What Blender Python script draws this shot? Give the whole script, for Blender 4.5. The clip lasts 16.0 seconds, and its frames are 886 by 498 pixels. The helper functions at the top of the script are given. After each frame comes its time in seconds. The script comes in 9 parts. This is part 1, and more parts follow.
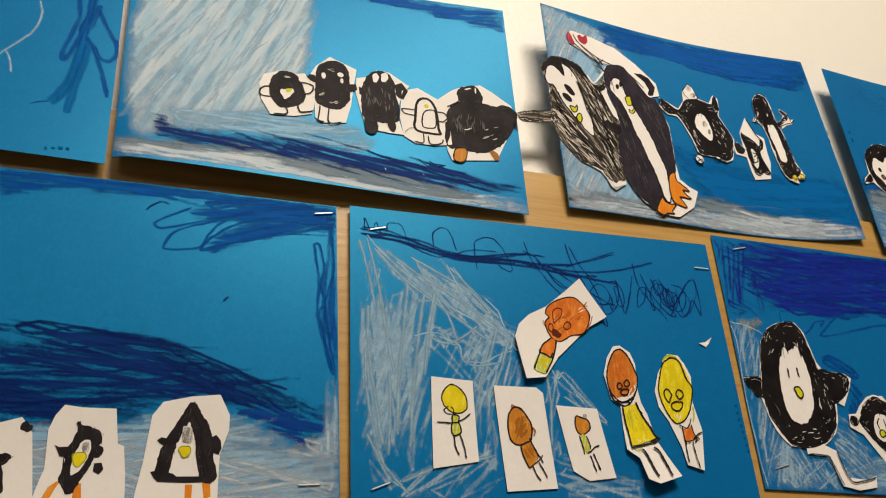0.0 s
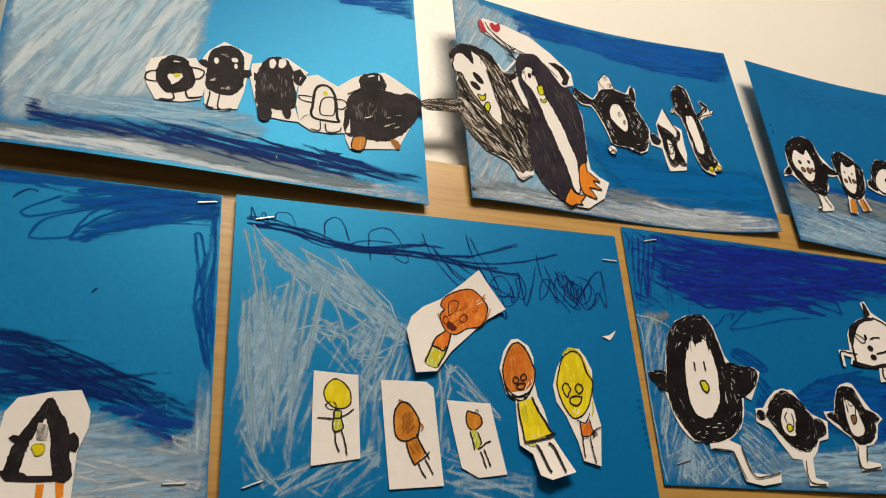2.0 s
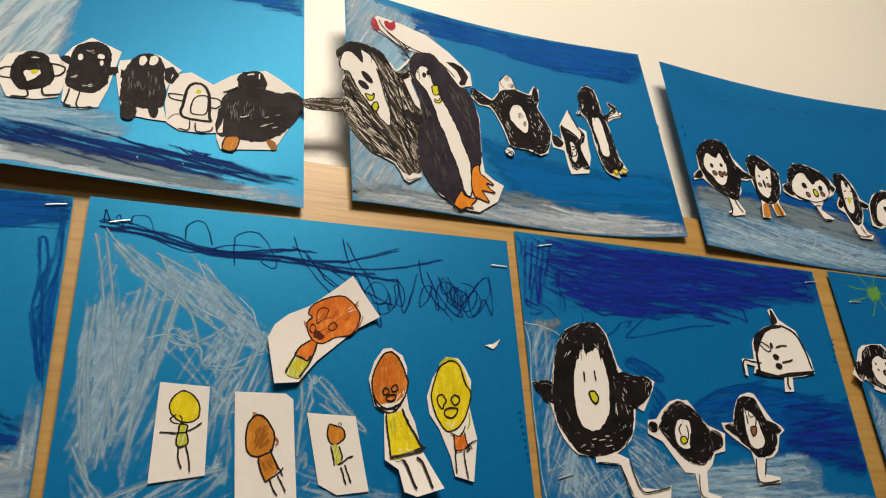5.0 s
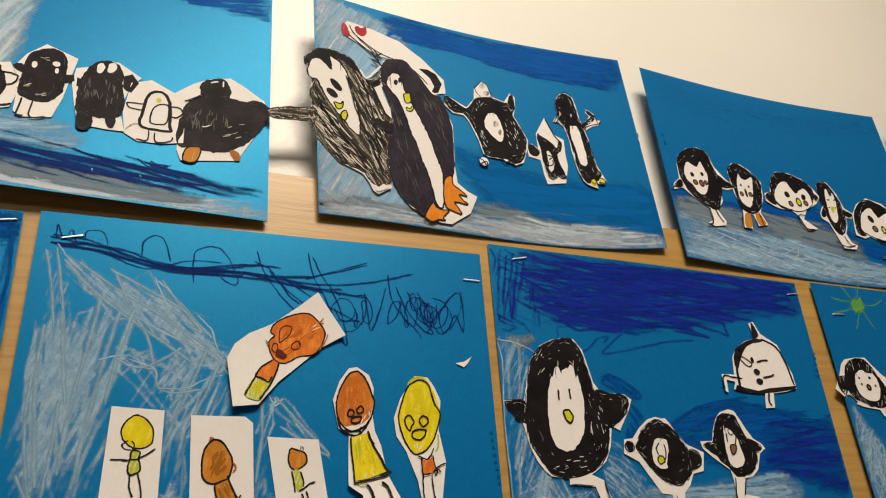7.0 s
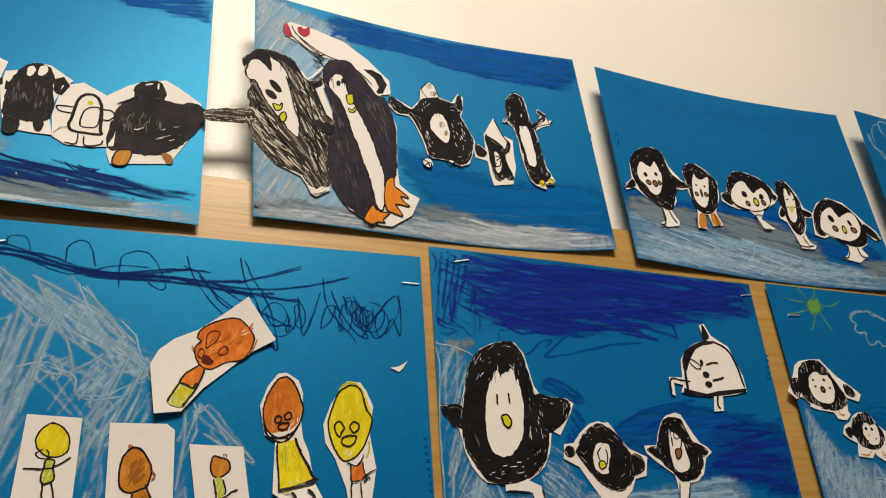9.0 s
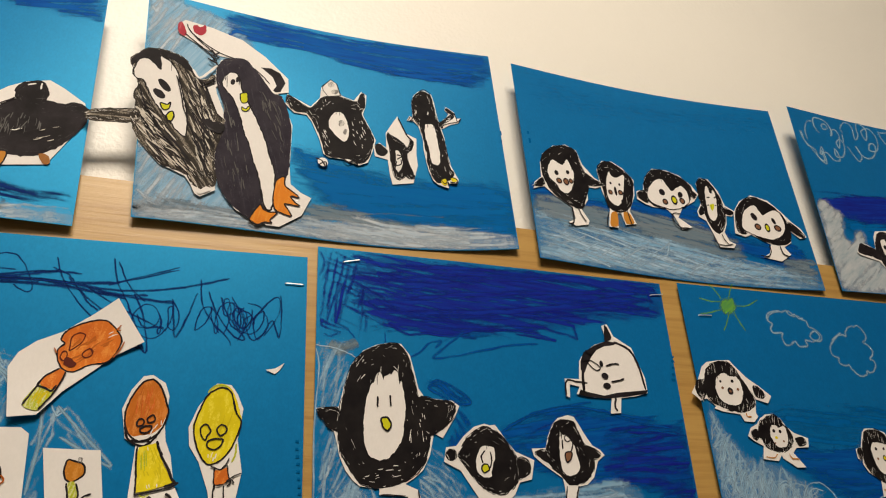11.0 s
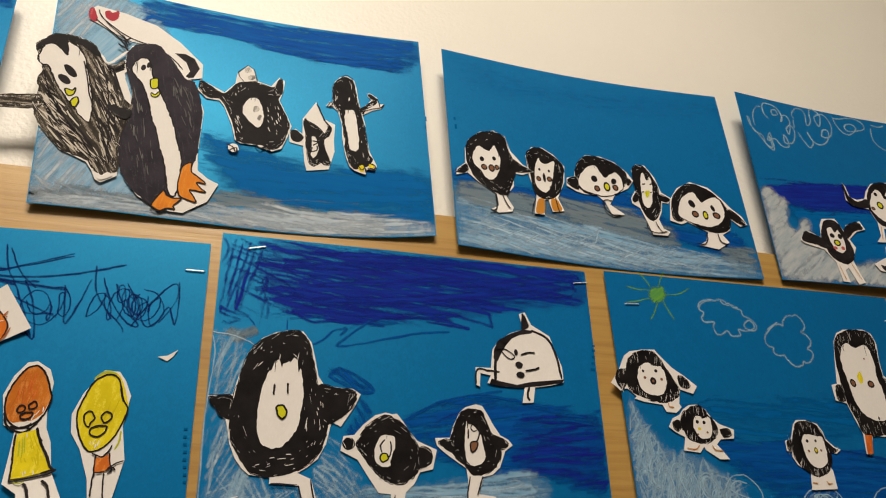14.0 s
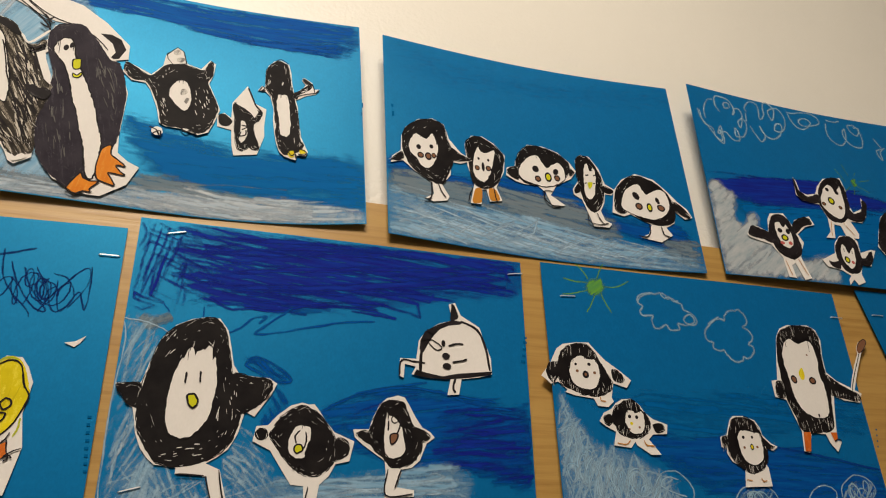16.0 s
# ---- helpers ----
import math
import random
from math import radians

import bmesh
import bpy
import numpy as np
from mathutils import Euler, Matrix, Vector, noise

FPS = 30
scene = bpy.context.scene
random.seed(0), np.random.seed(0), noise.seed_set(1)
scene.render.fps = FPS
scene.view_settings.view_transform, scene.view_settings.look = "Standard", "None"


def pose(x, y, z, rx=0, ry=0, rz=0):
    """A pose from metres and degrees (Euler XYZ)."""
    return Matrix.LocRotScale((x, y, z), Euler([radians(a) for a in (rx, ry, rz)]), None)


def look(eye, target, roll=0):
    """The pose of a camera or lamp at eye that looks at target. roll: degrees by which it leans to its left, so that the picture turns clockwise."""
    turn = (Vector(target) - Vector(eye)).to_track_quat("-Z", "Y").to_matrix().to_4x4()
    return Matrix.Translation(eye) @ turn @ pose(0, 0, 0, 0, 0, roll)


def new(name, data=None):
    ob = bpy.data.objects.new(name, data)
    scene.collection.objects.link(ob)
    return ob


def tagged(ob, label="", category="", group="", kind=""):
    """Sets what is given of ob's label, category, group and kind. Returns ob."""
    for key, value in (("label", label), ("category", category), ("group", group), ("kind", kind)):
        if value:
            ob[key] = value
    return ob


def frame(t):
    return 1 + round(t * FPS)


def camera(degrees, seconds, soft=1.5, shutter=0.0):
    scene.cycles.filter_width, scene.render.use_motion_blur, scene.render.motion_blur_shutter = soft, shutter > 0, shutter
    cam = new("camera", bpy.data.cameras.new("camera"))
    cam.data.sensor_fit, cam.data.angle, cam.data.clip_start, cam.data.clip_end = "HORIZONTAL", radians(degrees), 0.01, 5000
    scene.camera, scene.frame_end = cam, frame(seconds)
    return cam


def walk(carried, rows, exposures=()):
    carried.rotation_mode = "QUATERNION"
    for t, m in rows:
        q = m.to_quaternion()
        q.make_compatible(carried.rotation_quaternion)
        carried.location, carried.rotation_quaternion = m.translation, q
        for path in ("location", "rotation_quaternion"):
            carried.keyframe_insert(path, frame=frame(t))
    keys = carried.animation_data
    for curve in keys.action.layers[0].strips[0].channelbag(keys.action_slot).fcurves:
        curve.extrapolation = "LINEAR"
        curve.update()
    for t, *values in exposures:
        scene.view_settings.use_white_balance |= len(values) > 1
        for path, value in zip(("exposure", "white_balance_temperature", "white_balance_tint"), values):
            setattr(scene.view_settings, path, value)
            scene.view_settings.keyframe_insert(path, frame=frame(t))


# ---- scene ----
# Camera: a phone slid along the wall from left to right, half a metre off it.
cam = camera(58.69, 16.0, soft=1.1)
PATH = [
    (0, (-0.0920, -0.4771, 1.3108), (0.1919, 0.3621, 1.7747), -2.38),
    (0.5, (-0.0750, -0.4783, 1.3111), (0.2146, 0.3592, 1.7745), -2.59),
    (1, (-0.0579, -0.4806, 1.3110), (0.2393, 0.3546, 1.7738), -2.82),
    (1.5, (-0.0394, -0.4794, 1.3095), (0.2640, 0.3533, 1.7727), -3.03),
    (2, (-0.0279, -0.4782, 1.3096), (0.2800, 0.3523, 1.7738), -3.17),
    (2.5, (-0.0098, -0.4757, 1.3100), (0.3004, 0.3533, 1.7753), -3.14),
    (3, (0.0073, -0.4733, 1.3096), (0.3202, 0.3548, 1.7748), -3.03),
    (3.5, (0.0236, -0.4777, 1.3117), (0.3373, 0.3492, 1.7785), -3.08),
    (4, (0.0350, -0.4804, 1.3124), (0.3500, 0.3439, 1.7828), -3.28),
    (4.5, (0.0474, -0.4825, 1.3125), (0.3641, 0.3387, 1.7871), -3.52),
    (7, (0.0766, -0.4766, 1.3310), (0.4053, 0.3403, 1.8049), -4.04),
    (7.5, (0.0841, -0.4784, 1.3347), (0.4145, 0.3382, 1.8081), -4.07),
    (8, (0.0942, -0.4826, 1.3354), (0.4215, 0.3345, 1.8100), -4.02),
    (8.5, (0.1046, -0.4847, 1.3350), (0.4307, 0.3323, 1.8107), -4.13),
    (9, (0.1234, -0.4863, 1.3328), (0.4479, 0.3314, 1.8084), -4.25),
    (11.5, (0.2326, -0.5142, 1.3319), (0.5386, 0.3117, 1.8054), -3.79),
    (12, (0.2504, -0.5155, 1.3300), (0.5520, 0.3126, 1.8025), -3.66),
    (12.5, (0.2619, -0.5186, 1.3294), (0.5593, 0.3112, 1.8016), -3.53),
    (13, (0.2722, -0.5231, 1.3280), (0.5652, 0.3073, 1.8018), -3.47),
    (13.5, (0.2830, -0.5253, 1.3259), (0.5704, 0.3065, 1.8009), -3.35),
    (14, (0.2947, -0.5233, 1.3253), (0.5822, 0.3096, 1.7983), -3.31),
    (14.5, (0.3042, -0.5242, 1.3263), (0.5928, 0.3087, 1.7984), -3.35),
    (15, (0.3183, -0.5258, 1.3265), (0.6088, 0.3067, 1.7983), -3.31),
    (15.5, (0.3345, -0.5264, 1.3245), (0.6260, 0.3057, 1.7965), -3.10),
    (16, (0.3475, -0.5238, 1.3220), (0.6416, 0.3074, 1.7938), -2.86),
]
walk(cam, [(t, look(eye, aim, roll)) for t, eye, aim, roll in PATH], [(0.0, 0.0), (4.0, -0.03), (9.0, -0.05), (12.0, -0.06), (16.0, -0.09)])

# Light: one ceiling lamp in front of the board, and a weak fill added deeper in the room.
world = bpy.data.worlds.new("world")
world.use_nodes = True
world.node_tree.nodes["Background"].inputs["Color"].default_value = (1.0, 0.93, 0.84, 1)
world.node_tree.nodes["Background"].inputs["Strength"].default_value = 0.035
scene.world = world


def area_lamp(name, eye, aim, power, size, size_y, colour):
    data = bpy.data.lights.new(name, "AREA")
    data.shape, data.size, data.size_y, data.energy, data.color = "RECTANGLE", size, size_y, power, colour
    ob = new(name, data)
    ob.matrix_world = look(eye, aim)
    return ob


area_lamp("ceiling_lamp_light", (0.21, -1.05, 2.64), (0.21, -0.47, 1.6), 40.0, 0.70, 0.55, (1.0, 0.87, 0.72))
# Added fill with no fixture behind it; it only lifts the dark parts.
area_lamp("room_fill_light", (-0.9, -2.5, 2.64), (-0.6, -1.6, 1.2), 9, 0.60, 0.60, (1.0, 0.87, 0.72))
scene.view_settings.exposure = 0.0


# ---- materials ----
def material(name):
    m = bpy.data.materials.new(name)
    m.use_nodes = True
    nt = m.node_tree
    return m, nt, nt.nodes["Principled BSDF"]


def node(nt, kind, **inputs):
    n = nt.nodes.new("ShaderNode" + kind)
    for key, value in inputs.items():
        n.inputs[key.replace("_", " ")].default_value = value
    return n


def ramp(nt, source, low, high):
    """Source from low to high, spread over 0 to 1."""
    r = node(nt, "MapRange")
    r.inputs["From Min"].default_value, r.inputs["From Max"].default_value = low, high
    nt.links.new(source, r.inputs["Value"])
    return r.outputs["Result"]


def mixed(nt, fac, a, b):
    """Colour a to b by fac; a and b are colours or sockets."""
    x = nt.nodes.new("ShaderNodeMix")
    x.data_type = "RGBA"
    if isinstance(fac, float):
        x.inputs[0].default_value = fac
    else:
        nt.links.new(fac, x.inputs[0])
    for n, c in ((6, a), (7, b)):
        if isinstance(c, tuple):
            x.inputs[n].default_value = (*c, 1)
        else:
            nt.links.new(c, x.inputs[n])
    return x.outputs[2]


def noise_at(nt, scale, stretch=(1, 1, 1), detail=4.0, rough=0.6, source="Object"):
    co = nt.nodes.new("ShaderNodeTexCoord")
    mp = node(nt, "Mapping")
    mp.inputs["Scale"].default_value = stretch
    nt.links.new(co.outputs[source], mp.inputs["Vector"])
    n = node(nt, "TexNoise", Scale=scale, Detail=detail, Roughness=rough)
    nt.links.new(mp.outputs["Vector"], n.inputs["Vector"])
    return n.outputs["Fac"]


def bumped(nt, bsdf, height, strength, distance):
    b = node(nt, "Bump", Strength=strength, Distance=distance)
    nt.links.new(height, b.inputs["Height"])
    nt.links.new(b.outputs["Normal"], bsdf.inputs["Normal"])


def paper(name, colour, shade, rough=0.75, tooth=0.25, sheen=0.10, tint=(1.0, 1.0, 1.0), pulp=0.03):
    """Coloured card: pulp mottling, fine fibres and a faint tooth."""
    m, nt, bsdf = material(name)
    c = mixed(nt, ramp(nt, noise_at(nt, 14), 0.3, 0.7), colour, shade)
    c = mixed(nt, ramp(nt, noise_at(nt, 110, detail=5.0, rough=0.7), 0.38, 0.72), c, tuple((1 - 0.5 * pulp) * v for v in shade))
    c = mixed(nt, ramp(nt, noise_at(nt, 620, (1, 1, 0.6), 3.0), 0.40, 0.80), c, tuple((1 - pulp) * v for v in shade))
    nt.links.new(c, bsdf.inputs["Base Color"])
    bsdf.inputs["Roughness"].default_value = rough
    bsdf.inputs["Specular IOR Level"].default_value = sheen
    bsdf.inputs["Specular Tint"].default_value = (*tint, 1)
    bumped(nt, bsdf, noise_at(nt, 1400, detail=3), tooth, 0.0002)
    return m


def pigment(name, colour, under, cover=0.75, along=60.0, across=900.0, rough=0.85, second=None):
    """Wax or ink drawn over paper: streaks run along the stroke and let the paper through, the more so where its pressure fades."""
    m, nt, bsdf = material(name)
    streak = noise_at(nt, 1.0, (along, across, 1), 3.0, 0.65, "UV")
    tooth = noise_at(nt, 1100, detail=2.0)
    total = node(nt, "Math")
    total.operation = "MULTIPLY_ADD"
    nt.links.new(tooth, total.inputs[0])
    total.inputs[1].default_value = 0.45
    nt.links.new(streak, total.inputs[2])
    press = nt.nodes.new("ShaderNodeAttribute")
    press.attribute_name = "press"
    middle = node(nt, "Math")
    middle.operation = "MULTIPLY_ADD"
    nt.links.new(press.outputs["Fac"], middle.inputs[0])
    middle.inputs[1].default_value, middle.inputs[2].default_value = 0.75 * cover, 0.35
    over = node(nt, "Math")
    over.operation = "SUBTRACT"
    nt.links.new(middle.outputs[0], over.inputs[0])
    nt.links.new(total.outputs[0], over.inputs[1])
    fac = ramp(nt, over.outputs[0], -0.08, 0.08)
    if second:
        colour = mixed(nt, ramp(nt, noise_at(nt, 60), 0.35, 0.65), colour, second)
    c = mixed(nt, fac, under, colour)
    nt.links.new(c, bsdf.inputs["Base Color"])
    bsdf.inputs["Roughness"].default_value = max(rough, 0.55)
    bsdf.inputs["Specular IOR Level"].default_value = 0.06
    bumped(nt, bsdf, total.outputs[0], 0.2, 0.0002)
    return m


def pastel(name, colour, second, streaks=0.5, mottle=0.35, soft=0.16, middle=0.48, rough=0.6, broad=(26, 330), tooth=1.1):
    """Pastel on card: it takes on the tooth of the card, and lets the card through where it lies thin."""
    m, nt, bsdf = material(name)

    def add(source, much, onto):
        n = node(nt, "Math")
        n.operation = "MULTIPLY_ADD"
        nt.links.new(source, n.inputs[0])
        n.inputs[1].default_value = much
        if isinstance(onto, float):
            n.inputs[2].default_value = onto
        else:
            nt.links.new(onto, n.inputs[2])
        return n.outputs[0]

    pits = noise_at(nt, 1000, detail=4.0, rough=0.75)
    grain = add(pits, tooth, middle - tooth / 2 - streaks / 2 - mottle / 2)
    grain = add(noise_at(nt, 1.0, (55, 480, 1), 3.0, 0.65, "UV"), streaks, grain)
    grain = add(noise_at(nt, 130, detail=3.0), mottle, grain)
    thick = nt.nodes.new("ShaderNodeAttribute")
    thick.attribute_name = "press"
    fac = ramp(nt, add(grain, -1.0, thick.outputs["Fac"]), -soft, soft)
    c = mixed(nt, ramp(nt, noise_at(nt, 1.0, (*broad, 1), 4.0, 0.7, "UV"), 0.36, 0.64), colour, second)
    nt.links.new(c, bsdf.inputs["Base Color"])
    bsdf.inputs["Roughness"].default_value = rough
    bsdf.inputs["Specular IOR Level"].default_value = 0.25
    bsdf.inputs["Specular Tint"].default_value = (*(min(1.0, 0.03 + 2.2 * v) for v in colour), 1)
    bumped(nt, bsdf, pits, 0.2, 0.0002)
    clear, mix = node(nt, "BsdfTransparent"), node(nt, "MixShader")
    nt.links.new(fac, mix.inputs[0])
    nt.links.new(clear.outputs[0], mix.inputs[1])
    nt.links.new(bsdf.outputs[0], mix.inputs[2])
    nt.links.new(mix.outputs[0], nt.nodes["Material Output"].inputs["Surface"])
    return m


BLUE, BLUE2 = (0.003, 0.142, 0.392), (0.003, 0.130, 0.366)
WHITE = (0.81, 0.78, 0.75)
M = {
    "blue": paper("blue_card", BLUE, BLUE2, 0.41, 0.12, 0.88, (0.05, 0.66, 1.0), 0.16),
    "white": paper("white_paper", WHITE, (0.775, 0.748, 0.715), 0.85, 0.06),
    "ink": pigment("black_marker", (0.0065, 0.0055, 0.0065), WHITE, 0.98, 50, 700, 0.5, (0.015, 0.013, 0.013)),
    "ink_grey": pigment("worn_black_marker", (0.008, 0.007, 0.007), (0.12, 0.11, 0.10), 0.76, 45, 420, 0.6, (0.020, 0.018, 0.018)),
    "ink_solid": pigment("dense_black_marker", (0.010, 0.0085, 0.009), (0.05, 0.042, 0.045), 0.8, 50, 500, 0.5, (0.022, 0.018, 0.021)),
    "ink_violet": pigment("violet_black_marker", (0.018, 0.014, 0.023), (0.05, 0.045, 0.06), 0.72, 30, 400, 0.55, (0.031, 0.026, 0.036)),
    "navy": pastel("navy_pastel", (0.003, 0.012, 0.095), (0.004, 0.034, 0.170), 0.9, 0.35, 0.34),
    "royal": pastel("royal_blue_pastel", (0.008, 0.012, 0.205), (0.006, 0.034, 0.310), 0.9, 0.35, 0.34),
    "mid_blue": pastel("mid_blue_pastel", (0.001, 0.106, 0.350), (0.001, 0.122, 0.360), 1.1, 0.5, 0.36),
    "chalk": pastel("white_pastel", (0.38, 0.50, 0.61), (0.29, 0.43, 0.57), 0.4, 0.4, 0.34),
    "chalk_thin": pastel("thin_white_pastel", (0.40, 0.56, 0.68), (0.24, 0.43, 0.60), 0.5, 0.55, 0.42, 0.53, tooth=0.75),
    "sea_blue": pastel("sea_blue_pastel", (0.002, 0.052, 0.275), (0.002, 0.095, 0.355), 1.2, 0.4, 0.34),
    "grey": pastel("grey_pastel", (0.115, 0.180, 0.235), (0.175, 0.212, 0.240), 0.6, 0.5, 0.3),
    "green": pastel("green_crayon", (0.13, 0.34, 0.045), (0.07, 0.25, 0.08), 0.3, 0.4, 0.34),
    "yellow": pigment("yellow_marker", (0.76, 0.63, 0.010), (0.80, 0.68, 0.05), 0.62, 90, 260, 0.5, (0.64, 0.52, 0.010)),
    "orange": pigment("orange_marker", (0.68, 0.18, 0.020), (0.74, 0.27, 0.05), 0.60, 90, 260, 0.5, (0.56, 0.13, 0.018)),
    "foot_orange": pigment("bright_orange_marker", (0.72, 0.24, 0.018), (0.72, 0.32, 0.05), 0.66, 45, 420, 0.5, (0.62, 0.18, 0.015)),
    "brown": pigment("brown_crayon", (0.30, 0.125, 0.03), (0.6, 0.45, 0.3), 0.75, 40, 500, 0.55),
    "ink_scrub": pigment("scrubbed_black_marker", (0.015, 0.012, 0.010), (0.33, 0.29, 0.235), 0.60, 22, 300, 0.6, (0.045, 0.038, 0.030)),
    "royal_mid": pastel("bright_blue_pastel", (0.004, 0.030, 0.215), (0.004, 0.055, 0.25), 0.5, 0.3),
    "chalk_soft": pastel("soft_white_pastel", (0.30, 0.46, 0.58), (0.22, 0.38, 0.52), 0.3, 0.7, 0.45, 0.52, tooth=0.7),
    "frost": pastel("thick_frosty_pastel", (0.47, 0.54, 0.59), (0.23, 0.41, 0.54), 0.35, 0.7, 0.55, 0.48, 0.6, (14, 110)),
    "chalk_grey": pastel("greyish_white_pastel", (0.47, 0.50, 0.52), (0.30, 0.37, 0.42), 0.35, 1.0, 0.5, 0.48, 0.6, (40, 160), 0.8),
    "haze": pastel("rubbed_white_pastel", (0.30, 0.45, 0.59), (0.15, 0.33, 0.51), 0.6, 0.8, 0.45, tooth=0.8),
    "haze_light": pastel("thick_rubbed_white_pastel", (0.43, 0.55, 0.66), (0.27, 0.44, 0.59), 0.6, 0.5, 0.40, tooth=0.9),
    "snow": pastel("thick_white_pastel", (0.51, 0.55, 0.59), (0.34, 0.45, 0.55), 0.9, 0.6, 0.40, 0.46, 0.6, (30, 300), 0.8),
    "cheek": pigment("dull_brown_marker", (0.21, 0.10, 0.055), (0.10, 0.06, 0.04), 0.78, 40, 400, 0.6),
    "green_ink": pigment("green_marker", (0.30, 0.32, 0.03), (0.05, 0.05, 0.02), 0.72, 40, 500, 0.5),
    "yellow_green": pigment("yellow_green_marker", (0.56, 0.56, 0.015), (0.20, 0.22, 0.02), 0.75, 40, 500, 0.5),
    "lime": pigment("lime_marker", (0.42, 0.46, 0.02), (0.66, 0.66, 0.35), 0.60, 45, 420, 0.5),
    "brown_orange": pigment("tan_marker", (0.50, 0.21, 0.03), (0.7, 0.5, 0.3), 0.78, 40, 500, 0.5),
    "rust": pigment("rust_marker", (0.58, 0.170, 0.018), (0.66, 0.24, 0.05), 0.60, 90, 260, 0.5, (0.46, 0.125, 0.016)),
    "rust2": pigment("red_orange_marker", (0.62, 0.135, 0.018), (0.68, 0.20, 0.05), 0.60, 90, 260, 0.5, (0.50, 0.10, 0.015)),
    "rust_dark": pigment("brown_marker", (0.42, 0.105, 0.014), (0.54, 0.16, 0.02), 0.62, 45, 420, 0.5),
    "yellow_dark": pigment("olive_marker", (0.58, 0.47, 0.008), (0.68, 0.57, 0.02), 0.62, 45, 420, 0.5),
    "smudge": pigment("grey_smudge", (0.20, 0.19, 0.18), (0.60, 0.58, 0.54), 0.50, 60, 300, 0.7),
    "pink": pigment("pink_marker", (0.50, 0.10, 0.09), (0.7, 0.5, 0.45), 0.72, 40, 500, 0.5),
    "red": pigment("red_marker", (0.38, 0.035, 0.055), (0.6, 0.2, 0.2), 0.75, 40, 500, 0.5),
}

M["ink_comb"] = M["ink"]
M["maroon"] = pigment("dark_red_marker", (0.10, 0.018, 0.010), (0.30, 0.07, 0.02), 0.85, 45, 420, 0.5)
M["tan"] = pigment("ochre_marker", (0.56, 0.215, 0.022), (0.62, 0.27, 0.05), 0.60, 90, 260, 0.5, (0.44, 0.16, 0.018))
M["tan_dark"] = pigment("dark_ochre_marker", (0.30, 0.11, 0.014), (0.44, 0.17, 0.02), 0.62, 45, 420, 0.5)
M["strand"] = paper("thinly_inked_paper", (0.40, 0.36, 0.30), (0.62, 0.58, 0.51), 0.85, 0.06)


def wood(name):
    """Varnished light plywood with grain along the board."""
    m, nt, bsdf = material(name)
    grain = noise_at(nt, 1.0, (9, 60, 210), 6.0, 0.65)
    broad = noise_at(nt, 1.0, (2.2, 6, 26), 3.0, 0.5)
    c = mixed(nt, ramp(nt, broad, 0.3, 0.7), (0.51, 0.315, 0.096), (0.43, 0.250, 0.070))
    c = mixed(nt, ramp(nt, grain, 0.45, 0.75), c, (0.35, 0.186, 0.050))
    nt.links.new(c, bsdf.inputs["Base Color"])
    bsdf.inputs["Roughness"].default_value = 0.34
    bsdf.inputs["Specular IOR Level"].default_value = 0.45
    bumped(nt, bsdf, grain, 0.25, 0.0008)
    return m


def wall_paint(name, colour):
    """Rolled emulsion: an orange-peel relief and a faint sheen."""
    m, nt, bsdf = material(name)
    c = mixed(nt, ramp(nt, noise_at(nt, 3.0), 0.3, 0.7), colour, tuple(0.95 * v for v in colour))
    nt.links.new(c, bsdf.inputs["Base Color"])
    bsdf.inputs["Roughness"].default_value = 0.42
    bumped(nt, bsdf, noise_at(nt, 260, detail=3.0, rough=0.5), 0.42, 0.0012)
    return m


def plain(name, colour, rough=0.5, metal=0.0):
    m, nt, bsdf = material(name)
    c = mixed(nt, ramp(nt, noise_at(nt, 40), 0.3, 0.7), colour, tuple(0.88 * v for v in colour))
    nt.links.new(c, bsdf.inputs["Base Color"])
    bsdf.inputs["Roughness"].default_value, bsdf.inputs["Metallic"].default_value = rough, metal
    return m


M["wood"], M["wall"] = wood("light_wood"), wall_paint("white_wall_paint", (0.80, 0.775, 0.705))
M["far_wall"] = wall_paint("beige_wall_paint", (0.42, 0.39, 0.34))
M["floor"], M["ceiling"] = plain("grey_vinyl", (0.30, 0.28, 0.25), 0.4), plain("ceiling_paint", (0.80, 0.79, 0.77), 0.8)
M["steel"] = plain("staple_steel", (0.80, 0.80, 0.80), 0.50, 0.75)
# Dark grey, a little lighter than the black marker, for thin streaks on it.
M["ink_pale"] = plain("paler_marker", (0.050, 0.046, 0.043), 0.6)
M["pencil"] = plain("pencil_lead", (0.002, 0.110, 0.300), 0.9)
M["pencil"].node_tree.nodes["Principled BSDF"].inputs["Specular IOR Level"].default_value = 0.0


# ---- setting ----
def box(name, low, high, mat, bevel=0.0, parent=None):
    bm = bmesh.new()
    bmesh.ops.create_cube(bm, size=1)
    for v in bm.verts:
        v.co = Vector([(l + h) / 2 + c * (h - l) for l, h, c in zip(low, high, v.co)])
    if bevel:
        bmesh.ops.bevel(bm, geom=bm.edges[:], offset=bevel, segments=2, affect="EDGES")
    me = bpy.data.meshes.new(name)
    bm.to_mesh(me), bm.free()
    me.materials.append(mat)
    ob = new(name, me)
    ob.parent = parent
    return ob


def structure(ob, label, category):
    return tagged(ob, label, category, kind="structure")


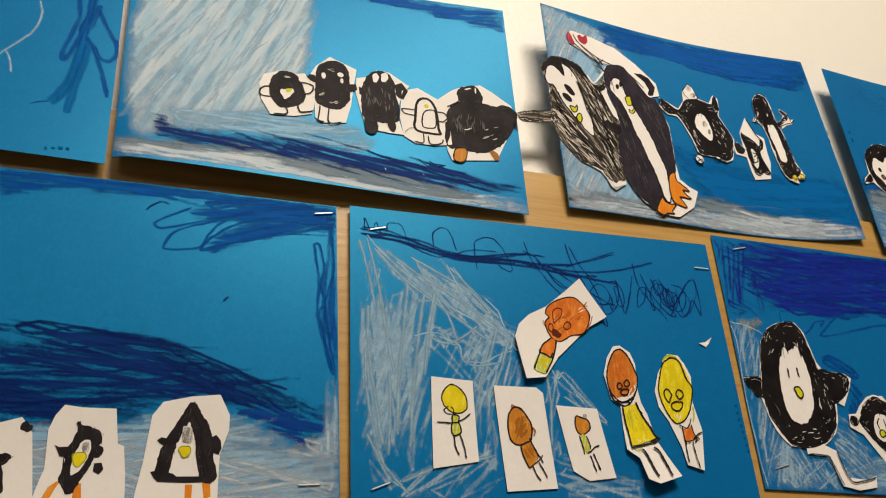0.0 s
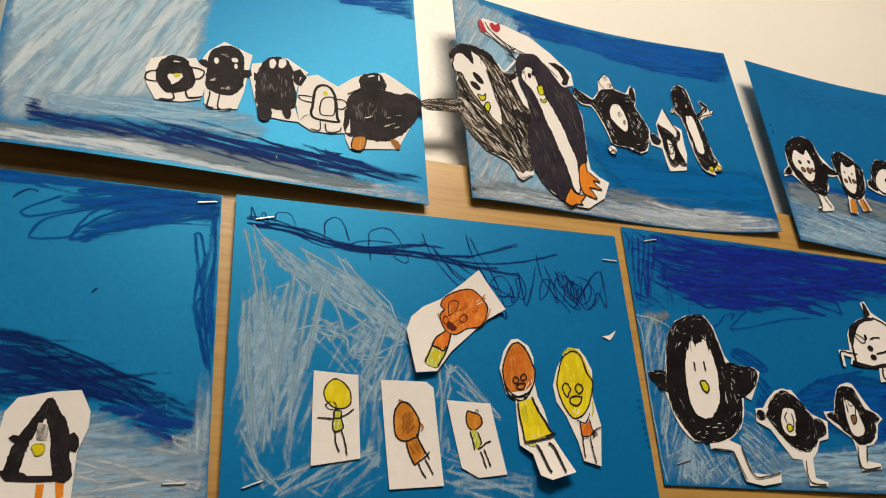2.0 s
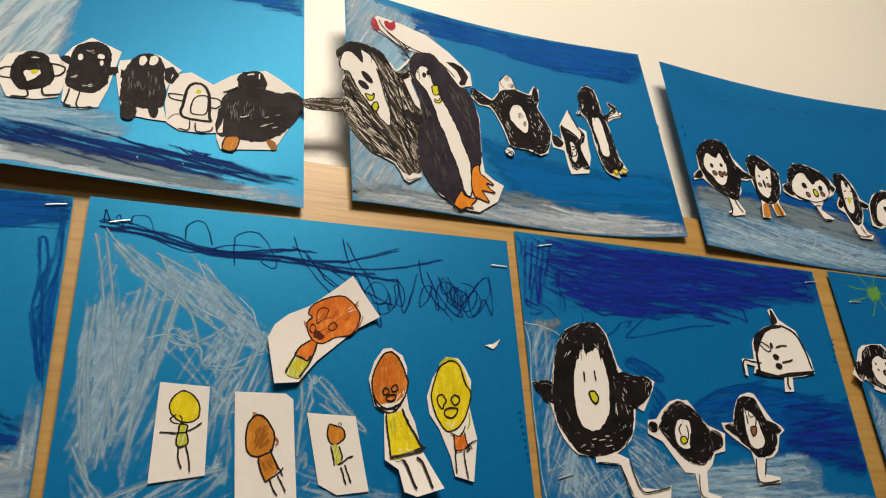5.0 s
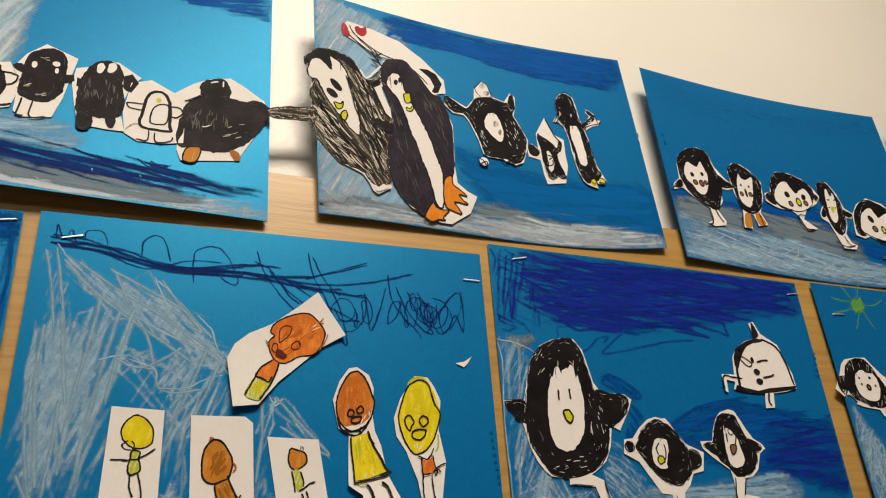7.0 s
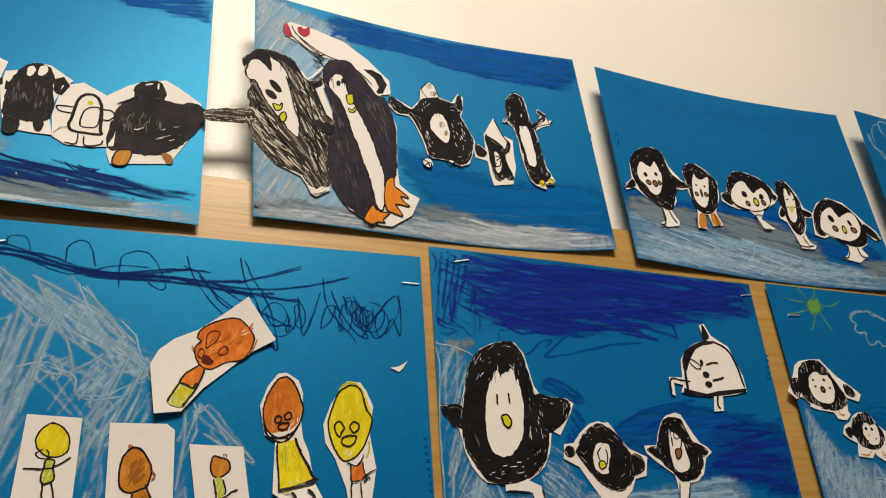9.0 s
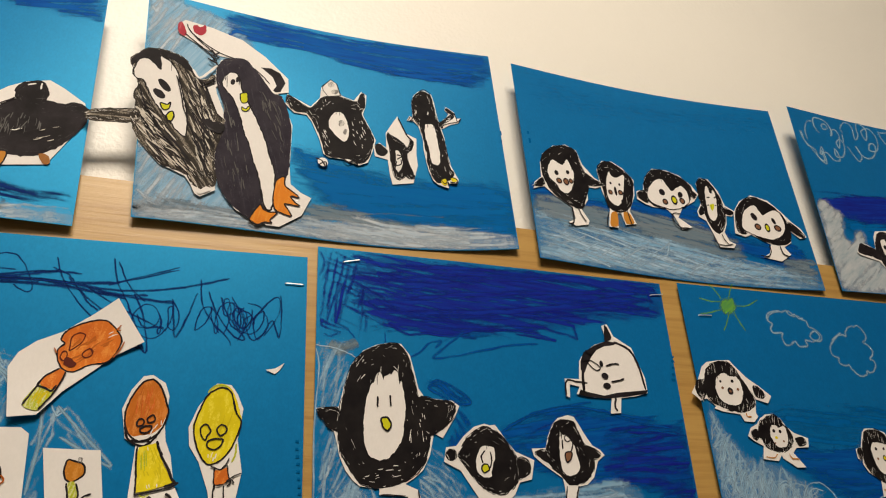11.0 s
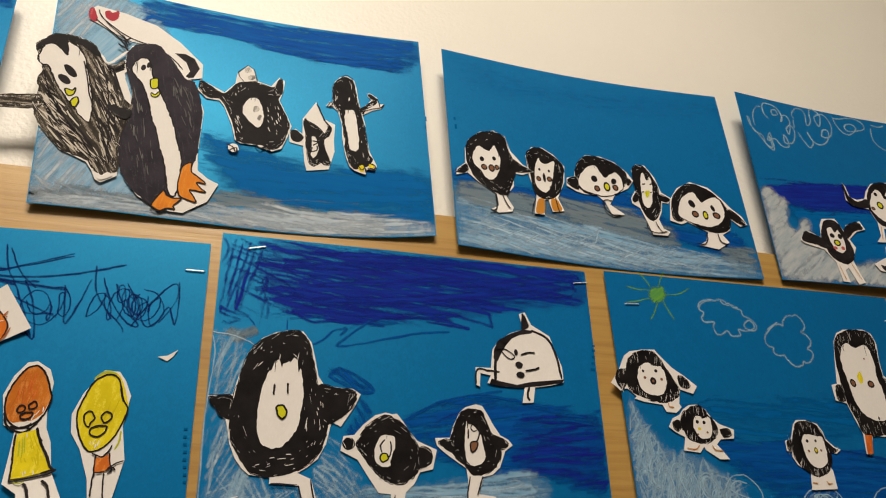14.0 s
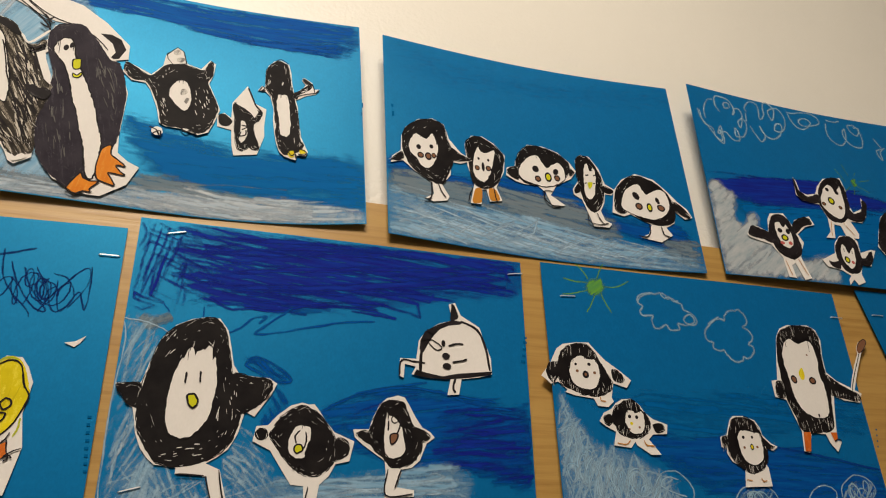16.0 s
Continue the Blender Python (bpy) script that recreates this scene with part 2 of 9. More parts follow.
WALL_Y = 0.018
structure(box("wall_north", (-2.6, WALL_Y, 0), (3.4, WALL_Y + 0.15, 2.7), M["wall"]), "white wall with a rolled orange-peel paint finish", "wall")
structure(box("wall_south", (-2.6, -3.75, 0), (3.4, -3.6, 2.7), M["far_wall"]), "plain beige painted wall closing the room", "wall")
structure(box("wall_west", (-2.75, -3.75, 0), (-2.6, WALL_Y + 0.15, 2.7), M["far_wall"]), "plain beige painted wall closing the room", "wall")
structure(box("wall_east", (3.4, -3.75, 0), (3.55, WALL_Y + 0.15, 2.7), M["far_wall"]), "plain beige painted wall closing the room", "wall")
structure(box("floor", (-2.75, -3.75, -0.1), (3.55, WALL_Y + 0.15, 0), M["floor"]), "plain grey vinyl floor of the room", "floor")
structure(box("ceiling", (-2.75, -3.75, 2.7), (3.55, WALL_Y + 0.15, 2.8), M["ceiling"]), "plain white ceiling of the room", "ceiling")
board = box("wooden_board", (-1.0, 0.0035, 1.0), (1.7, WALL_Y - 0.0005, 1.657), M["wood"], 0.0015)
structure(board, "light wooden pin board fixed flat to the white wall", "pin board")


# ---- paper and drawing tools ----
U, V = 297.0, 210.0
GRID = 9.0
RUB = random.Random(3)


class Sheet:
    """A card on the board. Corners bl, br, tr, tl: millimetres along the wall, above 1.6 m, and off the board. bows: depth by s and t. drop: how far the cut edge strays."""

    def __init__(self, corners, bows=(), drop=None):
        self.c, self.bows, self.drop = corners, bows, drop
        self.base = Vector(((corners[0][0] + corners[1][0]) / 2000, 0, 1.6 + corners[0][1] / 1000))

    def at(self, u, v, h=0.0):
        s, t = u / U, v / V
        w = ((1 - s) * (1 - t), s * (1 - t), s * t, (1 - s) * t)
        x, z, d = (sum(k * p[n] for k, p in zip(w, self.c)) for n in range(3))
        a, b = min(max(s, 0), 1), min(max(t, 0), 1)
        d += sum(f(a, b) for f in self.bows) + 0.6
        z += self.drop(a, b) if self.drop else 0.0
        z += self.drop(a, b) if self.drop else 0.0
        return Vector((x / 1000, -(d + h) / 1000, 1.6 + z / 1000)) - self.base


class Lay:
    """Flat pieces in a sheet's millimetres, gathered into one mesh. lift: height over the card as a function of u and v."""

    def __init__(self, sheet, lift=None):
        self.sheet, self.lift = sheet, lift or (lambda u, v: 0.0)
        self.points, self.faces, self.uvs, self.press, self.soft = [], [], [], [], []

    def fill(self, outline, h=0.0, stroke=0.0, press=None):
        """A filled outline, cut along a grid so that it follows the card. stroke: direction of its streaks in degrees; press: of a rubbed area, fading to its rim."""
        bm = bmesh.new()
        bm.faces.new([bm.verts.new((u, v, 0)) for u, v in outline])
        for axis in (0, 1):
            some = [p[axis] for p in outline]
            k = math.floor(min(some) / GRID) + 1
            while k * GRID < max(some):
                co, no = [0, 0, 0], [0, 0, 0]
                co[axis], no[axis] = k * GRID, 1
                bmesh.ops.bisect_plane(bm, geom=bm.verts[:] + bm.edges[:] + bm.faces[:], plane_co=co, plane_no=no, dist=1e-4)
                k += 1
        bmesh.ops.triangulate(bm, faces=[f for f in bm.faces if len(f.verts) > 4])
        bm.normal_update()
        bm.verts.index_update()
        n, c, s = len(self.points), math.cos(radians(stroke)), math.sin(radians(stroke))
        self.points += [(p.co.x, p.co.y, h) for p in bm.verts]
        self.uvs += [((c * p.co.x + s * p.co.y) / 1000, (c * p.co.y - s * p.co.x) / 1000) for p in bm.verts]
        self.press += [1.0 if press is None else press * RUB.uniform(0.05, 0.35) if p.is_boundary else press * RUB.uniform(0.75, 1.15) for p in bm.verts]
        self.faces += [[n + p.index for p in (f.verts if f.normal.z > 0 else reversed(f.verts))] for f in bm.faces]
        self.soft += [True] * len(bm.faces)
        bm.free()
        return self

    def ribbon(self, path, width, h=0.0, closed=False, taper=True, edge=1.0, push=1.0):
        """A drawn line of that width along the path."""
        n, count, run = len(self.points), len(path), random.uniform(0, 5)
        for k, (u, v) in enumerate(path):
            a = path[k - 1] if k or closed else path[k]
            b = path[(k + 1) % count] if k < count - 1 or closed else path[k]
            du, dv = b[0] - a[0], b[1] - a[1]
            size = math.hypot(du, dv) or 1
            w = width / 2 * (1 + 0.22 * noise.noise((u * 0.35, v * 0.35, width)))
            if taper and not closed and k in (0, count - 1):
                w *= 0.55
            du, dv = -dv / size * w, du / size * w
            if k:
                run += math.hypot(u - path[k - 1][0], v - path[k - 1][1])
            self.points += [(u + du, v + dv, h), (u, v, h + 0.003), (u - du, v - dv, h)]
            self.uvs += [(run / 1000, w / 1000), (run / 1000, 0), (run / 1000, -w / 1000)]
            force = push * (1.08 + 0.35 * noise.noise((run * 0.09, h * 90, width)))
            self.press += [edge * force, force, edge * force]
        for k in range(count if closed else count - 1):
            a, b = n + 3 * k, n + 3 * ((k + 1) % count)
            self.faces += [[a + 1, b + 1, b, a], [a + 2, b + 2, b + 1, a + 1]]
            self.soft += [False, False]
        return self

    def mesh(self, name, mat):
        me = bpy.data.meshes.new(name)
        me.from_pydata([self.sheet.at(u, v, h + self.lift(u, v)) for u, v, h in self.points], [], self.faces)
        layer = me.uv_layers.new(name="UVMap")
        index = np.zeros(len(me.loops), dtype=np.int32)
        me.loops.foreach_get("vertex_index", index)
        layer.data.foreach_set("uv", np.array(self.uvs, dtype=np.float32)[index].ravel())
        press = me.attributes.new("press", "FLOAT", "POINT")
        press.data.foreach_set("value", np.array(self.press, dtype=np.float32))
        me.materials.append(mat)
        self.soft += [True] * (len(self.faces) - len(self.soft))
        me.polygons.foreach_set("use_smooth", self.soft)
        return me


def part(name, lay, mat, parent, label=""):
    ob = new(name, lay.mesh(name, M[mat]))
    ob.parent = parent
    return tagged(ob, label) if label else ob


def smooth(points, closed=True, steps=5, wobble=0.0):
    """A curve through the points."""
    n, out = len(points), []
    for k in range(n if closed else n - 1):
        a, b, c, d = (Vector(points[(k + j) % n] if closed else points[min(max(k + j, 0), n - 1)]) for j in (-1, 0, 1, 2))
        for i in range(steps):
            t = i / steps
            p = 0.5 * (2 * b + (c - a) * t + (2 * a - 5 * b + 4 * c - d) * t * t + (3 * b - a - 3 * c + d) * t**3)
            out.append((p.x, p.y))
    if not closed:
        out.append(tuple(points[-1]))
    if wobble:
        out = [(u + wobble * noise.noise((u * 0.5, v * 0.5, 1.3)), v + wobble * noise.noise((u * 0.5, v * 0.5, 7.7))) for u, v in out]
    return out


def egg(u, v, ru, rv, tilt=0.0, taper=0.0, wobble=0.02, n=30):
    """An oval, narrowed to its top by taper, leaning to the left by tilt degrees."""
    c, s, out, seed = math.cos(radians(tilt)), math.sin(radians(tilt)), [], u * 0.37 + v * 0.11
    for k in range(n):
        a = 2 * math.pi * k / n
        y = math.sin(a)
        r = 1 + wobble * 2 * noise.noise((3 * math.cos(a), 3 * y, seed))
        x = math.cos(a) * ru * r * (1 - taper * y)
        y *= rv * r
        out.append((u + c * x - s * y, v + s * x + c * y))
    return out


def grown(outline, by):
    """The outline, moved outwards."""
    n, out = len(outline), []
    area = sum(outline[k - 1][0] * outline[k][1] - outline[k][0] * outline[k - 1][1] for k in range(n))
    sign = 1 if area > 0 else -1
    for k in range(n):
        a, b = outline[k - 1], outline[(k + 1) % n]
        du, dv = b[0] - a[0], b[1] - a[1]
        size = math.hypot(du, dv) or 1
        out.append((outline[k][0] + sign * by * dv / size, outline[k][1] - sign * by * du / size))
    return out


def spans(outline, angle, offset):
    """Where a line in direction angle, offset to its left from the origin, lies inside the outline."""
    c, s = math.cos(radians(angle)), math.sin(radians(angle))
    some = [(c * u + s * v, c * v - s * u) for u, v in outline]
    cuts = []
    for k in range(len(some)):
        (x0, y0), (x1, y1) = some[k - 1], some[k]
        if (y0 > offset) != (y1 > offset):
            cuts.append(x0 + (x1 - x0) * (offset - y0) / (y1 - y0))
    cuts.sort()
    return [((c * a - s * offset, s * a + c * offset), (c * b - s * offset, s * b + c * offset)) for a, b in zip(cuts[::2], cuts[1::2])]


def inside(outline, point):
    """Whether a point lies within an outline."""
    u, v, odd = point[0], point[1], False
    for k in range(len(outline)):
        (a, b), (c, d) = outline[k - 1], outline[k]
        if (b > v) != (d > v) and u < a + (c - a) * (v - b) / (d - b):
            odd = not odd
    return odd


def hatch(lay, outline, angle, gap, width, skip, rng, h0=0.05, h1=0.13, edge=0.5, swing=6.0):
    """Fills the outline with the strokes of a hand that goes to and fro, lifting now and then."""
    c, s = math.cos(radians(angle)), math.sin(radians(angle))
    some = [c * v - s * u for u, v in outline]
    y, chain, flip = min(some) + gap * rng.random(), [], False

    def emit():
        wide, h, run = 1.2 * width * rng.uniform(0.65, 1.3), rng.uniform(h0, h1), []
        for p, q in chain + [(-99, 0)]:
            if wide / 2 < p < U - wide / 2 and wide / 2 < q < V - wide / 2:
                run.append((p, q))
            else:
                if len(run) > 1:
                    lay.ribbon(run, wide, h, edge=edge)
                run = []
        chain.clear()

    while y < max(some):
        for a, b in spans(outline, angle, y):
            if rng.random() < skip or math.dist(a, b) < width:
                emit()
                continue
            cut0, cut1 = (rng.random() ** 2.5 * 0.42, rng.random() ** 2.5 * 0.42)
            length = math.dist(a, b) / 2
            mu, mv, sag, k0 = (a[0] + b[0]) / 2, (a[1] + b[1]) / 2, rng.uniform(-0.01, 0.01) * swing * length, rng.uniform(0, 9)
            turn, n, path = radians(angle + rng.uniform(-swing, swing)), max(3, int(length / 4)), []
            e0, e1 = rng.gauss(0, 0.25 * swing), rng.gauss(0, 0.25 * swing)
            for i in range(n + 1):
                x = -1 + 2 * cut0 + (2 - 2 * cut0 - 2 * cut1) * i / n
                x2 = x * length + (e0 * (1 - x) + e1 * (1 + x)) / 2
                off = sag * (1 - x * x) + 1.6 * noise.noise((x2 * 0.07, y, k0))
                path.append((mu + math.cos(turn) * x2 - math.sin(turn) * off, mv + math.sin(turn) * x2 + math.cos(turn) * off))
            if flip:
                path.reverse()
            if chain and (math.dist(chain[-1], path[0]) > 5 * gap + 2 or rng.random() < 0.45):
                emit()
            chain += path
            flip = not flip
        y += 0.72 * gap * rng.uniform(0.5, 1.5)
    emit()
    return lay


def card(sheet):
    """The blue card itself, 0.4 mm thick, with its edge turned back to the board."""
    lay = Lay(sheet)
    rim = [(0, 0), (U, 0), (U, V), (0, V)]
    lay.fill(rim, 0.0)
    edge = [(U * k / 33, 0) for k in range(33)] + [(U, V * k / 24) for k in range(24)] + [(U - U * k / 33, V) for k in range(33)] + [(0, V - V * k / 24) for k in range(24)]
    n, count = len(lay.points), len(edge)
    for u, v in edge:
        lay.points += [(u, v, 0.0), (u, v, -0.4)]
        lay.uvs += [(0, 0), (0, 0)]
        lay.press += [1.0, 1.0]
    lay.faces += [[n + 2 * k, n + 2 * k + 1, n + 2 * ((k + 1) % count) + 1, n + 2 * ((k + 1) % count)] for k in range(count)]
    lay.fill(rim, -0.4)
    return lay


def collage(sheet, label):
    """The thing that carries a card and all that is glued and drawn on it."""
    ob = tagged(new("collage"), label, "collage", "children's collages on the board")
    ob.location = sheet.base
    part("card", card(sheet), "blue", ob)
    return ob


def top_sag(deep):
    return lambda s, t: -deep * t * t * math.sin(math.pi * s)


def foot_bulge(deep, lean=1.0):
    return lambda s, t: deep * (1 - t) ** 3 * math.sin(math.pi * s**lean)


def ripple(deep, turns=1.5, shift=0.0):
    return lambda s, t: deep * math.sin(2 * math.pi * (turns * s + 0.3 * t + shift)) * (0.3 + 0.7 * abs(2 * t - 1))


CARDS = {
    "U0": Sheet([(-459, 4, 4), (-162.2, 5.8, 5), (-176, 213, -11), (-473, 212, -10)], [top_sag(4), foot_bulge(3)]),
    "U1": Sheet([(-158.1, 9.3, 9), (139.2, 11.5, 1.8), (134.5, 222, 0), (-172, 217, -11)], [top_sag(4), foot_bulge(5, 0.42)]),
    "U2": Sheet([(174.7, 23.3, 2), (469.8, 32.9, 1.3), (463.5, 240, -2.2), (165, 226, 14)], [top_sag(9), foot_bulge(-4.6, 1.6)], foot_bulge(-2.8, 1.6)),
    "U3": Sheet([(487.2, 26.3, 2.4), (782.4, 25.6, 0), (781.8, 235.7, 0.6), (484.3, 233.1, 1.4)], [top_sag(7), foot_bulge(-4.2, 1.1)], foot_bulge(-2.0, 1.1)),
    "U4": Sheet([(802.4, 27, 0.5), (1099, 30, 2), (1097, 244, 2), (803.5, 242.3, 6.5)], [top_sag(5), foot_bulge(3)]),
    "L0": Sheet([(-298, -208, 0), (-1.4, -206.3, 0), (-8.8, -1.4, 0), (-305, -4, 0)], [ripple(0.3)]),
    "L1": Sheet([(5, -208.3, 0), (298.4, -203.9, -2), (298.4, 7.6, -2.5), (0.6, 0.4, 0)], [ripple(0.3, 1.0)]),
    "L2": Sheet([(304.6, -188.7, -2.5), (592.5, -194.5, 0), (599.2, 14.7, 0), (306, 17.7, -2)], [ripple(0.3, 1.2, 0.4)]),
    "L3": Sheet([(613.2, -193, 1), (912, -194, 0), (918.5, 19, 0), (617.3, 17.3, 0)], [ripple(0.3, 1.0, 0.2)]),
    "L4": Sheet([(990, -180, 0), (1285, -178, 0), (1243, 29, 0), (948, 26.5, 0)], []),
}
LABELS = {
    "U0": "blue card collage with dark blue pastel strokes",
    "U1": "blue card collage with black penguin cut-outs and white pastel",
    "U2": "wavy blue card collage with five cut-out penguins and pastel ice",
    "U3": "wavy blue card collage with five cut-out penguins in a row",
    "U4": "blue card collage with white cloud scribbles and dancing cut-out penguins",
    "L0": "blue card collage with navy waves and penguin cut-outs on white",
    "L1": "blue card collage with orange and yellow marker cut-outs and white scribble",
    "L2": "blue card collage with royal blue sky and big penguin",
    "L3": "blue card collage with a green sun, two clouds and four cut-outs",
    "L4": "blue card stapled at the far end of the board",
}
THINGS = {k: collage(CARDS[k], LABELS[k]) for k in CARDS}
RNG = random.Random(7)


ORDER = {k: 0 for k in CARDS}


class Rubbing:
    """How thick the pastel lies over part of a card, on a fine grid: strokes add up."""

    STEP = 0.8

    def __init__(self, outline):
        us, vs = [p[0] for p in outline], [p[1] for p in outline]
        self.u0, self.v0 = max(min(us) - 4, 0.5), max(min(vs) - 4, 0.5)
        u1, v1 = min(max(us) + 4, U - 0.5), min(max(vs) + 4, V - 0.5)
        self.u = np.linspace(self.u0, u1, max(2, int((u1 - self.u0) / self.STEP)))
        self.v = np.linspace(self.v0, v1, max(2, int((v1 - self.v0) / self.STEP)))
        self.thick = np.zeros((len(self.v), len(self.u)))

    def rub(self, outline, amount, passes):
        """An even rubbing inside the outline, thinning out to its rim."""
        inside = np.zeros_like(self.thick, dtype=bool)
        for k, (u, v) in enumerate(outline):
            a, b = outline[k - 1]
            if b != v:
                row = (self.v > min(b, v)) & (self.v <= max(b, v))
                at = a + (self.v - b) * (u - a) / (v - b)
                inside ^= row[:, None] & (self.u[None, :] > at[:, None])
        soft = inside.astype(float)
        for axis in (0, 1) * passes:
            pad = np.pad(soft, [(2, 2) if k == axis else (0, 0) for k in (0, 1)], mode="edge")
            soft = sum(np.take(pad, range(k, k + soft.shape[axis]), axis=axis) for k in range(5)) / 5
        self.thick += amount * soft

    def ribbon(self, path, width, h, edge=0.5):
        """One stroke of that width, thin at its edges, pressed unevenly along its way."""
        own, half = np.zeros_like(self.thick), width / 2
        for k in range(1, len(path)):
            (a, b), (c, d) = path[k - 1], path[k]
            i0, i1 = np.searchsorted(self.u, (min(a, c) - half, max(a, c) + half))
            j0, j1 = np.searchsorted(self.v, (min(b, d) - half, max(b, d) + half))
            if i0 >= i1 or j0 >= j1:
                continue
            x, y = self.u[None, i0:i1] - a, self.v[j0:j1, None] - b
            du, dv = c - a, d - b
            f = np.clip((x * du + y * dv) / max(du * du + dv * dv, 1e-6), 0, 1)
            near = ((x - f * du) ** 2 + (y - f * dv) ** 2) / half**2
            force = 0.46 + 0.42 * noise.noise((a * 0.07, b * 0.07, h * 40 + k * 0.05))
            force *= min(1.0, 0.3 + 0.17 * min(k, len(path) - k))
            np.maximum(own[j0:j1, i0:i1], force * np.clip(1 - near, 0, 1), out=own[j0:j1, i0:i1])
        self.thick += own

    def lay(self, sheet, h, angle):
        lay, c, s = Lay(sheet), math.cos(radians(angle)), math.sin(radians(angle))
        full = self.thick > 0.04
        cell = full[:-1, :-1] | full[1:, :-1] | full[:-1, 1:] | full[1:, 1:]
        index = -np.ones(self.thick.shape, dtype=int)
        used = np.zeros(self.thick.shape, dtype=bool)
        for a in (0, 1):
            for b in (0, 1):
                used[a : a + cell.shape[0], b : b + cell.shape[1]] |= cell
        index[used] = range(int(used.sum()))
        for j, i in np.argwhere(used):
            u, v = float(self.u[i]), float(self.v[j])
            lay.points.append((u, v, h))
            lay.uvs.append(((c * u + s * v) / 1000, (c * v - s * u) / 1000))
            lay.press.append(float(self.thick[j, i]))
        for j, i in np.argwhere(cell):
            lay.faces.append([int(index[j, i]), int(index[j, i + 1]), int(index[j + 1, i + 1]), int(index[j + 1, i])])
        return lay


def field(key, name, mat, angle, gap, width, skip, rub, outline):
    """An area of a card rubbed over with pastel, and the strokes that stand out in it."""
    rim = [(min(max(u, 1.2), U - 1.2), min(max(v, 1.2), V - 1.2)) for u, v in smooth(outline, True, 5, 2.0)]
    ORDER[key] += 1
    grid = Rubbing(rim)
    grid.rub(rim, rub, 24 if mat == "mid_blue" else 4)
    hatch(grid, rim, angle, 0.62 * gap, width, skip, RNG, 0, 1, 0.5, 13.0 if name in ("chalk_scribble", "navy_scrawl") else 7.0)
    return tagged(part(name, grid.lay(CARDS[key], 0.03 * ORDER[key], angle), mat, THINGS[key]), kind="stuff")


class Scribbles:
    """Scribbled areas that overlap on a card, laid down as one coat of pastel."""

    def __init__(self, key, name, mat):
        self.key, self.name, self.mat = key, name, mat
        self.grid = Rubbing([(0, 0), (U, V)])
        ORDER[key] += 1

    def add(self, angle, gap, width, skip, rub, outline):
        rim = [(min(max(u, 1.2), U - 1.2), min(max(v, 1.2), V - 1.2)) for u, v in smooth(outline, True, 5, 2.0)]
        self.grid.rub(rim, rub, 4)
        hatch(self.grid, rim, angle, 0.62 * gap, width, skip, RNG, 0, 1, 0.5, 13.0)

    def done(self, angle):
        self.grid.thick = np.minimum(self.grid.thick, 0.66)
        lay = self.grid.lay(CARDS[self.key], 0.03 * ORDER[self.key], angle)
        return tagged(part(self.name, lay, self.mat, THINGS[self.key]), kind="stuff")


def stroke(key, name, mat, width, path, closed=False):
    """One pastel line on a card."""
    lay = Lay(CARDS[key])
    lay.ribbon(smooth(path, closed, 6, 0.5), 1.25 * width, 0.03 * ORDER[key] + RNG.uniform(0.012, 0.028), closed, edge=0.3, push=0.74)
    return part(name, lay, mat, THINGS[key])


def scribble(key, name, mat, width, u, v, ru, rv, turns, seed):
    """Loops of a hand that wanders about a place on a card."""
    path, r = [], random.Random(seed)
    wander = [(r.uniform(-0.9, 0.9), r.uniform(-0.35, 0.35), r.uniform(0.08, 0.38), r.uniform(1.8, 3.2)) for _ in range(turns + 2)]
    for k in range(turns * 14):
        i, f = divmod(k / 14, 1)
        x, y, w, t = (p + (q - p) * f for p, q in zip(wander[int(i)], wander[int(i) + 1]))
        a = 2 * math.pi * k / 14 + seed
        path.append((u + ru * (x + w * math.cos(a)), v + rv * (y + w * t * math.sin(a))))
    return stroke(key, name, mat, width, path[::2])


def bar(key, u0, v0, u1, v1):
    """A plain bar in place of a letter of handwriting."""
    lay = Lay(CARDS[key])
    um, vm, half = (u0 + u1) / 2, (v0 + v1) / 2, max(abs(u1 - u0), 0.8) * 0.45
    tall = max(abs(v1 - v0) * 0.30, 0.3)
    lay.fill([(um - half, vm - tall), (um + half, vm - tall), (um + half, vm + tall), (um - half, vm + tall)], 0.45)
    return part("pencil_bar", lay, "pencil", THINGS[key])


LIFT = {"flat": (0.25, 0.7), "tight": (0.2, 0.5), "body": (0.3, 1.5), "curl": (0.8, 4.5), "foot": (0.3, 2.0)}


